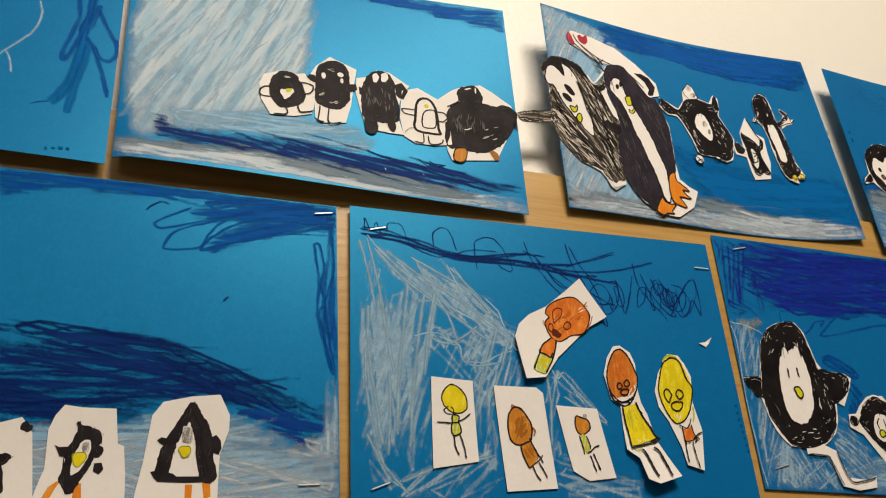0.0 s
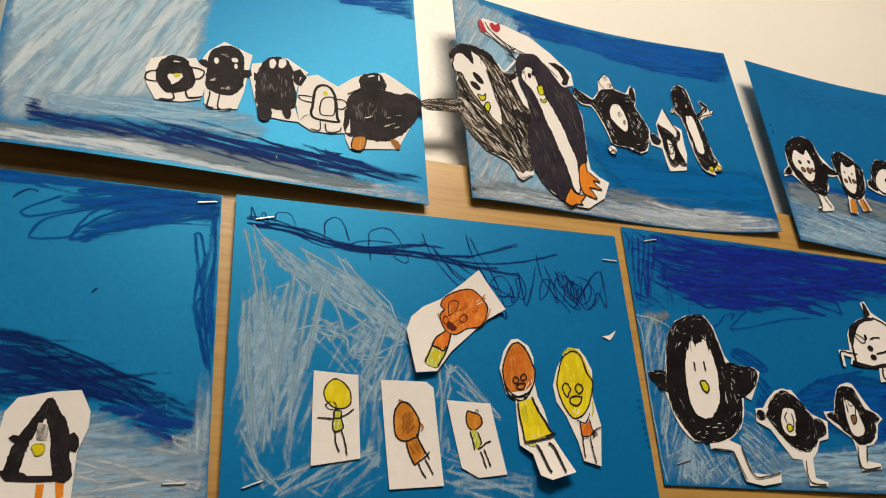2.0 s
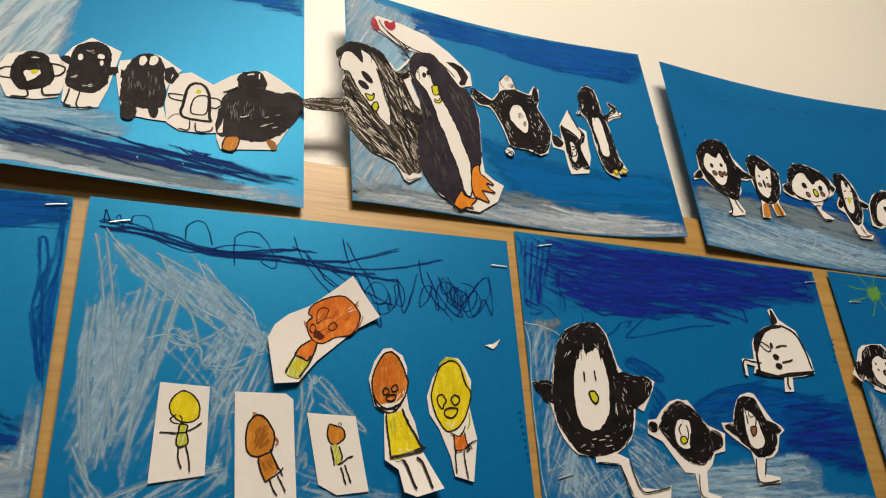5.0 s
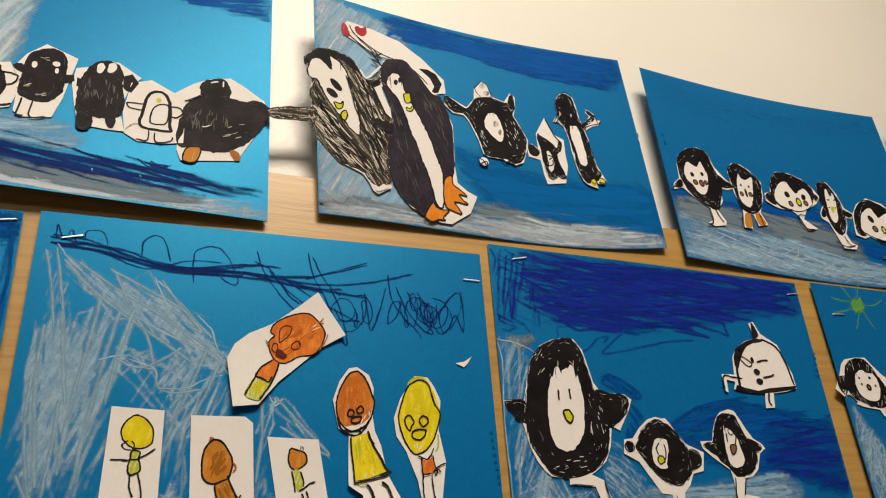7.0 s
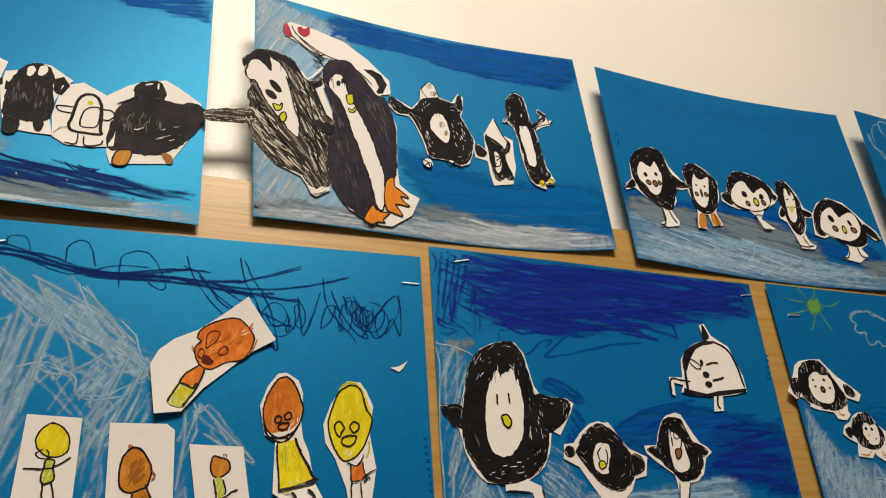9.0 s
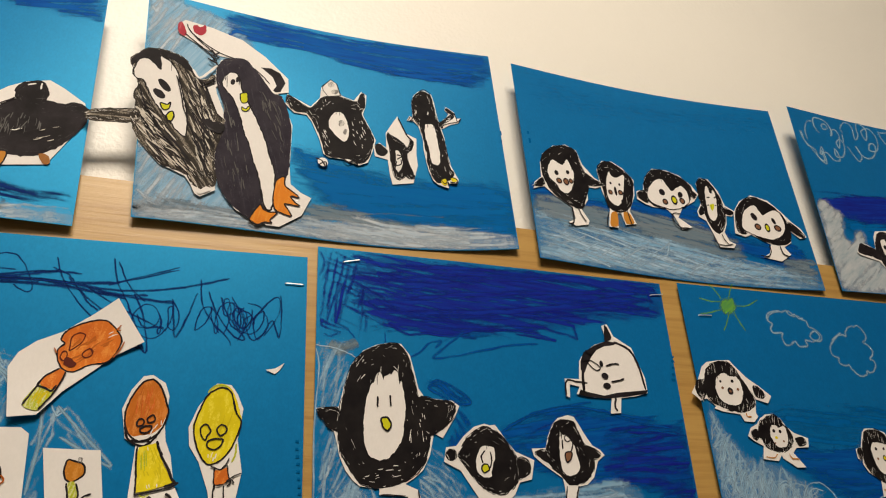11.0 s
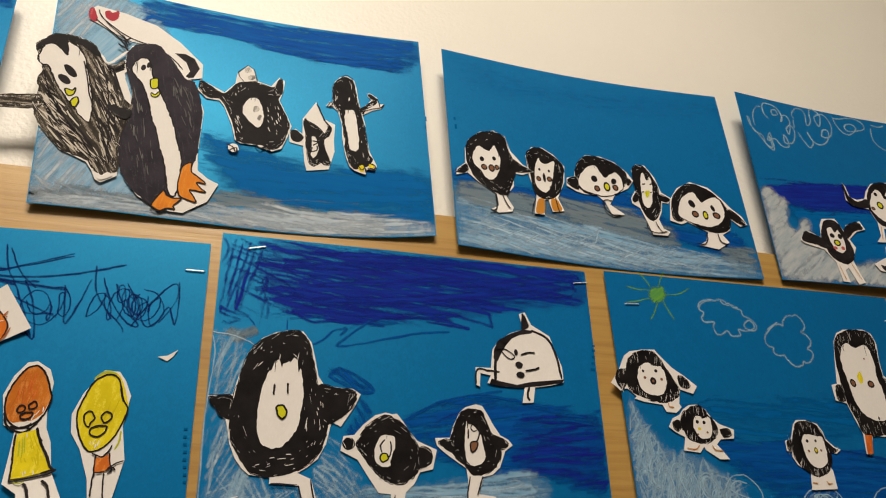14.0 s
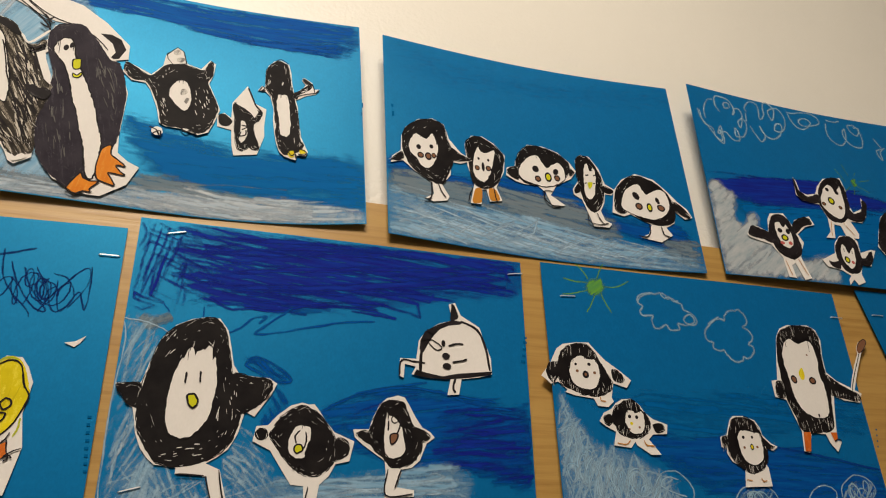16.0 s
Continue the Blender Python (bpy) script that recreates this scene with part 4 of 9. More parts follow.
stroke("U4", "chalk_cloud", "chalk_soft", 1.9, [(8.2, 182.1), (9.4, 172), (15.7, 163.2), (21, 156.1), (26, 148.4), (32.6, 144.3), (33.7, 156.7), (33.1, 165.4), (27.8, 155.5), (37.8, 158.9), (45, 151.4), (53.5, 151.7), (54.6, 160.9), (51.9, 166.6), (50.6, 156.6), (61.2, 158.7), (68.1, 172.8), (65.2, 180.7), (58, 175.6), (59.7, 168.9), (65.6, 184.4), (63.5, 192.6), (57.2, 191.1), (53.5, 183.1), (56.8, 189.6), (53.7, 199.7), (45.9, 203.7), (34.5, 202.4), (32.4, 191.1), (37, 183.7)])
stroke("U4", "chalk_cloud", "chalk_soft", 1.9, [(16.3, 171.5), (16.4, 183.9), (23.4, 195.4), (31.2, 198)])
stroke("U4", "chalk_cloud", "chalk_soft", 1.9, [(50, 191.6), (44.6, 190.4), (44.6, 196.1), (50.1, 197.4), (51.6, 192)])
stroke("U4", "chalk_cloud", "chalk_soft", 1.9, [(10.1, 181.1), (12.2, 165.8), (22, 160.4), (24, 151.4), (31.3, 147.4), (31.3, 160.9), (34.6, 149.4)])
stroke("U4", "chalk_cloud", "chalk_soft", 1.9, [(73.5, 191.2), (72.1, 196.7), (80.1, 206), (87.8, 206.3), (91.4, 201.1), (88.9, 185.8), (95.8, 191), (99.3, 206.7), (106.4, 209.8), (113, 202.2), (106.9, 188.2), (103.8, 192.7), (104.8, 200.4), (118, 205.5), (124.2, 194.8), (121.2, 181.5), (113.5, 174.1), (105.5, 174.7), (109.6, 182.8), (116.1, 184.2), (115.8, 176.8), (106.9, 165.6), (96.2, 162.1), (88.5, 167.7), (86, 176.5), (89.6, 164.4), (83.4, 156.1), (78, 162.1), (72.7, 173.7)])
stroke("U4", "chalk_cloud", "chalk_soft", 1.9, [(71.4, 189.3), (69.6, 178.1)])
stroke("U4", "chalk_cloud", "chalk_soft", 1.9, [(130.3, 203.6), (138, 203.7), (159.7, 208.2), (171.4, 204.3), (172.5, 196.8), (161.3, 191.6), (146.5, 188.8), (144.2, 195.1), (154.2, 199.4), (160, 194.4), (148.8, 184.7), (139.1, 185.1), (132.9, 193.6), (131.4, 202.3)])
stroke("U4", "chalk_cloud", "chalk_soft", 1.9, [(184.4, 203.7), (194, 202.3), (203, 205.5)])
stroke("U4", "chalk_cloud", "chalk_soft", 1.9, [(182.5, 198.7), (178.8, 185.1), (183.3, 174.6), (193.5, 171.1), (202.9, 179.5), (206.9, 195.4), (201.8, 188.4), (203.9, 178.1), (213.2, 172.2), (223.2, 173.8), (227.4, 188.1), (224.6, 200.7), (213, 201.1), (215.4, 191.5), (222.2, 188.8), (227.8, 198.9), (220.1, 199.2)])
stroke("U4", "chalk_cloud", "chalk_soft", 1.9, [(243.8, 188.5), (247.6, 181.5), (250.5, 175.4), (242.2, 172.4), (242.5, 164.3), (246.2, 160.1), (246.6, 169.8), (255.3, 177.8)])

stroke("U4", "green_stroke", "green", 5.5, [(189.4, 126.7), (191, 122.9), (193.4, 119.2)])
stroke("U4", "green_stroke", "green", 4.5, [(194.5, 128.3), (190.2, 122.7), (190, 117.8)])
stroke("U4", "green_stroke", "green", .8, [(187.7, 128.6), (182.6, 145.2)])
stroke("U4", "green_stroke", "green", .8, [(180.5, 122.8), (170.9, 137.8)])
stroke("U4", "green_stroke", "green", .8, [(194.3, 131.6), (198.6, 137.2)])
stroke("U4", "green_stroke", "green", .8, [(198, 125.3), (214.6, 129.2)])
stroke("U4", "green_stroke", "green", .8, [(194.2, 119.3), (208.4, 113.2)])
stroke("U4", "green_stroke", "green", .8, [(189.1, 115.8), (186.2, 107.9)])
stroke("U4", "green_stroke", "green", .8, [(184.5, 117.9), (173.8, 108.3)])

field("L0", "blue_band", "sea_blue", 0, 2.6, 2.4, .10, .50, [(83.2, 208.4), (115.2, 212.1), (166.5, 212.2), (220.8, 212.2), (266.7, 212.6), (297, 213.2), (296.8, 192.5), (267, 191.9), (240.2, 198.6), (213.9, 203.9), (185.1, 201.5), (150.5, 198.9), (116.8, 200.6), (101.5, 194), (86.1, 190.9)])
field("L0", "royal_band", "sea_blue", 8, 2.6, 2.4, .10, .44, [(200, 193.9), (228.6, 206.1), (297, 211.3), (296.8, 191.2), (259.6, 181.4), (230.2, 171.1), (212.7, 162.2), (217.3, 176), (229.5, 186.4), (207.6, 187.8)])
stroke("L0", "blue_stroke", "sea_blue", 1.8, [(199.5, 195.5), (180.4, 183.5), (178.4, 178.7), (185.8, 178.2), (220.3, 190.3), (240.9, 197.8)])
stroke("L0", "blue_stroke", "sea_blue", 1.8, [(220.5, 188.8), (193.3, 177.8), (184.5, 164.6), (189.5, 162.3), (206.5, 165.7), (213.5, 174.1), (230.8, 187.1), (257.1, 195.3)])
stroke("L0", "blue_stroke", "sea_blue", 1.8, [(206.8, 162.8), (215.6, 182), (235.8, 197.2), (262.3, 203.9)])
stroke("L0", "blue_stroke", "sea_blue", 2.2, [(206.8, 162.8), (231.4, 173.2), (262.8, 183.2), (295.5, 193.8)])
stroke("L0", "blue_stroke", "sea_blue", 1.6, [(221.1, 174.9), (252, 186.7), (284.5, 197.3)])
stroke("L0", "blue_stroke", "navy", 1.4, [(171.6, 189.5), (175.7, 194.6), (180.7, 197.1), (185.4, 196.3)])
stroke("L0", "blue_stroke", "sea_blue", 2.2, [(281.2, 176.1), (282.4, 165.2), (284.6, 147.2), (283.2, 126.5), (287.1, 106.9), (292.6, 85.2)])
stroke("L0", "blue_stroke", "sea_blue", 2.0, [(280.4, 175.9), (284.5, 177.4), (287.8, 159.7), (285.9, 147.3), (288.4, 132.7), (284.4, 126.6), (287.7, 109.7), (293.3, 82.6)])
stroke("L0", "blue_stroke", "sea_blue", 2.2, [(292.8, 191.8), (294.1, 157.3), (288.4, 132.7), (290.9, 110), (294.6, 82.6)])
field("L0", "blue_band", "sea_blue", 86, 3, 2.4, .1, .3, [(290.6, 193.2), (298.1, 194.2), (297.2, 82.8), (293.1, 82.5), (289.2, 121.2), (292, 157.1)])
field("L0", "navy_scrawl", "navy", -5, 2.5, 2.3, .10, .36, [(23.8, 94.1), (101.6, 94.2), (109.8, 93.4), (126.3, 96.1), (138.5, 100.9), (164.7, 101.6), (192.3, 98.5), (211.5, 88.1), (235.6, 80.4), (259.8, 70.1), (279.6, 60.7), (292, 61.4), (291.9, 55.7), (265, 56.3), (245.9, 57.9), (227.2, 58.3), (191.3, 56.6), (170.6, 46.1), (139.6, 44.9), (121.2, 46.3), (109, 48.2), (34.2, 49.1)])
field("L0", "navy_scrawl", "navy", -22, 3.6, 2.2, .15, .30, [(178.6, 98.6), (211.5, 88.1), (245.2, 75.8), (279.5, 60.2), (260.1, 57.3), (227, 63.3), (198.5, 76.9)])
field("L0", "navy_scrawl", "navy", 6, 4, 2.0, .15, .1, [(30.1, 66.7), (106.4, 64.2), (137.3, 61.1), (175.1, 65.6), (195.2, 61.8), (170.3, 48.6), (129.2, 46.7), (34.2, 49.1)])
field("L0", "navy_band", "royal_mid", -16, 3.4, 2.2, .2, .30, [(227.3, 59.7), (260.2, 59.3), (292, 58.3), (290.9, 48.4), (274.9, 31.8), (265.3, 40.1), (246.2, 50.4)])
stroke("L0", "navy_stroke", "navy", 1.8, [(138.5, 100.9), (122.9, 105.2), (112.5, 103.7), (108.8, 100.9), (119.7, 97.9), (142.5, 103.7), (171.7, 99.5), (199.5, 95.1), (225.7, 86.3), (245.3, 77.1), (265.2, 71.6)])
stroke("L0", "navy_stroke", "navy", 1.8, [(108.8, 100.9), (120.7, 105.7), (142.5, 103.7), (165, 99.7)])
field("L0", "chalk_band", "haze", 6, 2.6, 2.4, .10, .46, [(35.2, 44.4), (110.2, 41.4), (125.7, 42.4), (170.8, 43.8), (191.6, 51.8), (227.5, 53.4), (246.3, 46.8), (265.4, 38.7), (277.3, 34.2), (284.5, 41.9), (297.3, 48.7), (296.8, 1.3), (46.6, -1.1)])
field("L0", "chalk_band", "snow", -17, 5.5, 2.4, .25, 0.15, [(37.1, 36.3), (111.3, 34.6), (171.6, 36.8), (227.8, 46.1), (260.6, 35), (296.9, 46.2), (296.8, 1.3), (46.6, -1.1)])
field("L0", "chalk_band", "snow", 10, 5, 1.5, .25, 0.1, [(38, 32.2), (112, 30.4), (227.9, 43.7), (296.8, 33.7), (296.8, 2.5), (46.5, -1.1)])
field("L0", "chalk_band", "haze_light", 84, 3, 2.2, .1, .3, [(291.5, 76.5), (297.5, 78.4), (297.2, 36.1), (284.5, 33.3), (288.2, 48.4)])
stroke("L0", "dark_speck", "navy", 1.4, [(224, 128), (225, 130.5), (226.5, 131.7)])

stroke("L1", "navy_stroke", "navy", 1.8, [(7.7, 192.2), (24.3, 189.9), (50.8, 187), (68.3, 181.1), (90, 178.3), (114.3, 178.3)])
stroke("L1", "navy_stroke", "navy", 1.6, [(7.9, 187.8), (28.1, 188.6), (43.2, 186.9), (58.6, 182.2), (74.2, 178.2)])
stroke("L1", "navy_stroke", "navy", 2.2, [(58.6, 182.2), (74.2, 178.2), (94, 177.8), (114.3, 181), (135.3, 185.2)])
stroke("L1", "navy_stroke", "navy", 2, [(74.2, 176.5), (98, 176.5), (122.5, 178.3), (147.7, 177.4), (169.4, 179.6)])
stroke("L1", "navy_stroke", "navy", 1.2, [(39.5, 184.3), (54.9, 177.3), (68.4, 175.8), (90, 183.6), (110.3, 184.2)])
stroke("L1", "navy_stroke", "navy", 1.2, [(131.1, 187.5), (141.5, 182.7), (147.5, 174.2), (155.5, 163.7), (161.6, 158.9)])
stroke("L1", "navy_stroke", "navy", 1.8, [(122.5, 178.3), (147.5, 173.7), (168.8, 170.4), (190.9, 171.6)])
stroke("L1", "navy_stroke", "navy", 1.2, [(170.4, 195.2), (178.9, 177.4), (189.6, 166.9)])
stroke("L1", "navy_stroke", "navy", 1.87, [(8.3, 188.4), (32, 185.3), (61.9, 179), (92.7, 175.2), (124.6, 176.2)])
stroke("L1", "navy_stroke", "navy", 2.21, [(12.1, 186.4), (39.5, 184.6), (77.2, 175.2), (108.5, 175.2), (148.9, 173.4), (177.9, 168.3)])
stroke("L1", "navy_stroke", "navy", 1.53, [(9, 193.7), (31.7, 191.5), (58.1, 181.6), (85, 177.8), (124.7, 184.2), (149.1, 184.3)])
stroke("L1", "navy_stroke", "navy", 2.21, [(77.1, 176.9), (108.4, 178.8), (144.8, 176.5), (173.7, 170.6), (208.3, 166.9)])
stroke("L1", "navy_stroke", "navy", 1.7, [(92.7, 176.1), (132.8, 177.9), (174, 173.8), (213.7, 179.4), (242.9, 188.3)])
stroke("L1", "navy_stroke", "navy", 0.935, [(10.8, 191.4), (10.6, 201), (15.6, 191.1), (18.8, 198.6), (22.3, 189.4)])
stroke("L1", "navy_stroke", "navy", 0.935, [(26.5, 191.6), (28.3, 198.9), (37.1, 198.4), (40.5, 190), (43, 185.1)])
stroke("L1", "navy_stroke", "navy", 1.02, [(61, 184.7), (61.4, 194.4), (67.3, 199.8), (73.7, 196.9), (78.6, 182.3)])
stroke("L1", "navy_stroke", "navy", 1.02, [(93.5, 168.3), (92.6, 185), (94.8, 192.4), (106.7, 195.7), (114.8, 187.6), (121.2, 172.2), (117.2, 169.1), (110.1, 173.6)])
stroke("L1", "navy_stroke", "navy", 1.19, [(132.7, 195.4), (137.4, 181.2), (148.7, 164.4), (160.5, 152.2), (173.3, 140.4), (188.7, 134)])
stroke("L1", "navy_stroke", "navy", 1.36, [(140.8, 181.5), (156.8, 165.2), (181.1, 149.9), (203.4, 149.3)])
stroke("L1", "navy_stroke", "navy", 1.27, [(149.1, 177.9), (173.2, 162.5), (205, 146.7)])
stroke("L1", "navy_stroke", "navy", 1.19, [(167.4, 197.6), (170.9, 180.3), (177.8, 167.4), (185.4, 150.2), (192, 132.5)])
stroke("L1", "navy_stroke", "navy", 1.1, [(209.5, 194.1), (187.8, 186), (165.8, 177.5), (209.4, 192.2)])
stroke("L1", "navy_stroke", "navy", 1.27, [(173.5, 167), (179.4, 149.8), (193.6, 130.9), (190, 155.1), (182.4, 172.4)])
stroke("L1", "navy_stroke", "navy", 1.36, [(206.6, 170.5), (208.4, 156.8), (210.7, 142.8), (217.2, 157.7), (222.5, 175.7)])
stroke("L1", "navy_stroke", "navy", 1.27, [(224, 186.3), (226.2, 167.7), (233.9, 154.7), (244.2, 143.8), (246.7, 138.6)])
stroke("L1", "navy_stroke", "navy", 1.27, [(229.8, 177.4), (234.8, 163.9), (246.7, 146.7), (255.6, 143.9), (243.6, 160.2), (238.1, 173.7)])
stroke("L1", "navy_stroke", "navy", 1.1, [(245.1, 174.3), (252.9, 161.1), (260.1, 143.3), (270.7, 153.3), (265.8, 167), (255.9, 170.7)])
stroke("L1", "navy_stroke", "navy", 1.19, [(278.6, 177.8), (279.7, 163.6), (278.3, 145.7), (273.3, 158.4), (264.7, 143.9), (260.8, 157.2), (270.2, 172.1)])
stroke("L1", "navy_stroke", "navy", 1.1, [(250.7, 142.6), (262.4, 162), (276.2, 176.5), (277.7, 163.4), (267.9, 146.2)])
scribble("L1", "navy_scribble", "navy", 0.95, 198.6, 156, 19.6, 15.5, 4, 3)
scribble("L1", "navy_scribble", "navy", 0.95, 236.6, 159.6, 15.9, 16, 5, 5)
scribble("L1", "navy_scribble", "navy", 0.95, 262.9, 158.2, 17.3, 13.4, 7, 8)

chalk = Scribbles("L1", "chalk_scribble", "chalk_thin")
chalk.add(88, 3.6, 3, 0.1, 0.17, [(11.2, 135.5), (25, 139.5), (28.9, 119.2), (28.3, 88.9), (27.5, 46.6), (23.1, 30.5), (17.4, 34.7), (11.2, 56.3), (7.8, 87.8), (8.1, 113.9)])
chalk.add(84, 5, 2.6, 0.15, 0.06, [(10.8, 135.4), (25, 139.5), (28.9, 119.2), (28.3, 88.9), (27.5, 46.6), (23.1, 30.5), (17.4, 34.7), (11.2, 56.3), (7.8, 87.8), (8.1, 113.9)])
chalk.add(80, 5, 1.8, 0.2, 0.05, [(4.9, 184.4), (13.6, 183.3), (18.9, 166.9), (26.1, 138.8), (14.7, 133.8), (9, 153.4)])
chalk.add(-46, 3.2, 2.3, 0.12, 0.11, [(16.8, 178.5), (30.5, 176.7), (41.9, 169.4), (55.3, 163.1), (68.6, 162.8), (82.1, 156.5), (99.6, 134.9), (113.1, 124.8), (122.7, 113.2), (105.1, 112), (86.1, 122.8), (67.1, 134.2), (52, 144.4), (33.3, 155), (23.7, 164.9)])
chalk.add(-50, 5.6, 2, 0.2, 0.03, [(25.2, 171.8), (41.9, 169.4), (68.6, 162.8), (99.6, 134.9), (120.8, 113.9), (105.2, 112.8), (67.2, 130.2), (41, 144.2)])
chalk.add(-28, 8, 1.7, 0.2, 0, [(51.4, 166.1), (74.3, 164.3), (105.5, 137.5), (124.7, 114.2), (97.5, 116.3), (67.1, 138.3)])
chalk.add(79, 3.9, 3, 0.12, 0.13, [(35.7, 141.7), (59.4, 145.9), (54.5, 121.2), (50.8, 90.2), (41.7, 53.8), (37, 33.4), (29.9, 43.3), (30.9, 71), (32, 104.1)])
chalk.add(72, 6, 2.4, 0.2, 0.05, [(30.6, 135.2), (53.6, 90.3), (55.3, 33.7), (45.3, 30.2), (33.5, 36.6), (27.8, 85.3)])
chalk.add(85, 6, 2.2, 0.2, 0.04, [(16.5, 133.9), (41, 144.2), (43.1, 89.8), (34.7, 46.8), (21.6, 46.4)])
chalk.add(64, 4.2, 2.3, 0.12, 0.09, [(89.9, 123.8), (112.9, 113.4), (124.1, 94.2), (114.1, 78.3), (95.3, 62.7), (82.6, 69.5), (86.1, 92.1), (78.7, 103.2)])
chalk.add(48, 8, 1.8, 0.25, 0.03, [(52.7, 121), (89.9, 115.8), (97.3, 88.9), (86.2, 84.5), (60.7, 90.7)])
chalk.add(-40, 9, 1.8, 0.25, 0.02, [(52.7, 121), (89.9, 115.8), (97.3, 88.9), (86.2, 84.5), (60.7, 90.7)])
chalk.add(78, 6, 2.2, 0.2, 0.06, [(83.2, 82.5), (96.5, 83.1), (97.6, 34.4), (86.2, 30.8)])
chalk.add(33, 5, 2.3, 0.15, 0.07, [(32.7, 20.2), (55.4, 28.6), (93.3, 37.8), (98.5, 17.4), (76, 6.8), (30.2, 6.9)])
chalk.add(-58, 6, 2, 0.2, 0.05, [(8.9, 42.8), (17.5, 33), (32.9, 17), (28.4, 10.6), (14.1, 13.1)])
chalk.add(74, 4.4, 2.1, 0.15, 0.08, [(137.8, 93), (147, 95.5), (151.6, 76.1), (143.4, 68.2), (141.8, 35.2), (135.7, 35.1)])
chalk.add(-45, 5.4, 1.9, 0.15, 0.05, [(147, 95.5), (157.5, 88.1), (185.7, 57.5), (165.9, 62.2), (152.7, 74.3)])
chalk.add(-10, 5, 2.2, 0.2, 0.07, [(141, 35.1), (150.6, 35.3), (159.5, 24.8), (195, 25.2), (204.3, 18.1), (201.2, 7.5), (139.7, 7.5)])
chalk.done(70)
stroke("L1", "chalk_line", "chalk_soft", 2.6, [(40.7, 152.4), (36.6, 119.8), (32.7, 89.2), (30.4, 46.6)])
stroke("L1", "chalk_line", "chalk_soft", 2.9, [(52, 145.2), (45.9, 108.8), (41.9, 75), (38.4, 38.4)])
stroke("L1", "chalk_line", "chalk_soft", 2.3, [(60.2, 146.8), (54.5, 121.2), (50.2, 86.4)])
stroke("L1", "chalk_line", "chalk_soft", 1.8, [(6.4, 183.3), (12, 161.9), (17.2, 134)])
stroke("L1", "chalk_line", "chalk_soft", 1.8, [(12.1, 185.3), (18.9, 154.4), (25, 118.9)])
stroke("L1", "chalk_line", "chalk_soft", 2.3, [(20.2, 142.3), (24.5, 115), (29.5, 85.3)])
stroke("L1", "chalk_line", "chalk_soft", 2.6, [(105.3, 125), (94.3, 92.6), (86.2, 69.6), (81.9, 48)])
stroke("L1", "chalk_line", "chalk_soft", 2.1, [(113, 115.4), (104.9, 93.1), (96.4, 73.8)])
stroke("L1", "chalk_line", "chalk_soft", 2.3, [(17.6, 177.3), (36.9, 157), (59.6, 139.7), (97.5, 114.3)])
stroke("L1", "chalk_line", "chalk_soft", 2.3, [(25.7, 176.1), (51.6, 158.5), (78.4, 142.6), (120.7, 110.7)])
stroke("L1", "chalk_line", "chalk_soft", 2.1, [(43.7, 173), (68.6, 160.3), (89.9, 147.9), (107.4, 131.4)])
stroke("L1", "chalk_line", "chalk_soft", 2, [(47.5, 170), (59.4, 145.9), (69.1, 130.3), (74.9, 110.8)])
stroke("L1", "chalk_line", "chalk_soft", 2, [(74.3, 168.6), (86, 152.6), (100.8, 135), (89.9, 140.3)])
stroke("L1", "chalk_line", "chalk_soft", 1.7, [(60, 121.6), (69.4, 110.4), (75.7, 108.5), (77.3, 99.3), (86.1, 95.2), (104.9, 97.8)])
stroke("L1", "chalk_line", "chalk_soft", 1.8, [(52.9, 115.1), (63.9, 110.1), (74.9, 112.8), (89.9, 123.8)])
stroke("L1", "chalk_line", "chalk_soft", 2.1, [(10.1, 102.7), (10.7, 73.7), (16, 42.9), (21, 28.2)])
stroke("L1", "chalk_line", "chalk_soft", 2.6, [(12.3, 133.6), (12.2, 102.8), (16.4, 66.9), (20.7, 39.7)])
stroke("L1", "chalk_line", "chalk_soft", 2.3, [(25.9, 88.8), (25.7, 60.2), (24, 33.2)])
stroke("L1", "chalk_line", "chalk_soft", 2, [(10.3, 46.1), (19.3, 29.8), (29.7, 17), (36.4, 10)])
stroke("L1", "chalk_line", "chalk_soft", 2.1, [(32.9, 17), (55.5, 26.3), (75.8, 29.9), (95.1, 34.3)])
stroke("L1", "chalk_line", "chalk_soft", 2, [(139, 93), (140.4, 71.8), (137.5, 42.2)])
stroke("L1", "chalk_line", "chalk_soft", 1.8, [(147.8, 94.7), (161.1, 80.4), (181.8, 58.9), (166.2, 67.1), (150.8, 76.1)])
stroke("L1", "chalk_line", "chalk_thin", 1.2, [(60.5, 114.8), (75.4, 109.2), (78.7, 98.4), (93.3, 98.1), (106.2, 104.6), (114.9, 107.3)])
stroke("L1", "chalk_line", "chalk_thin", 1.4, [(12.1, 188.1), (23.3, 174.6), (56, 146.8), (80, 132.5), (106.2, 120.6), (119.3, 107.6)])
stroke("L1", "chalk_line", "chalk_thin", 1.2, [(70.3, 170.1), (79.5, 151.5), (97.2, 136.4), (99.4, 139), (86, 154.5), (72.5, 167.8)])
stroke("L1", "chalk_line", "chalk_thin", 1.2, [(97.2, 146), (106.2, 137), (110.4, 125.6), (114.9, 118.9)])
stroke("L1", "chalk_line", "chalk_thin", 1.2, [(43.4, 113.6), (59.4, 117.1), (67.9, 110.9), (65.9, 106.3)])
stroke("L1", "chalk_line", "chalk_thin", 1.2, [(143.6, 95.4), (147.8, 88.9), (152.4, 93.7)])

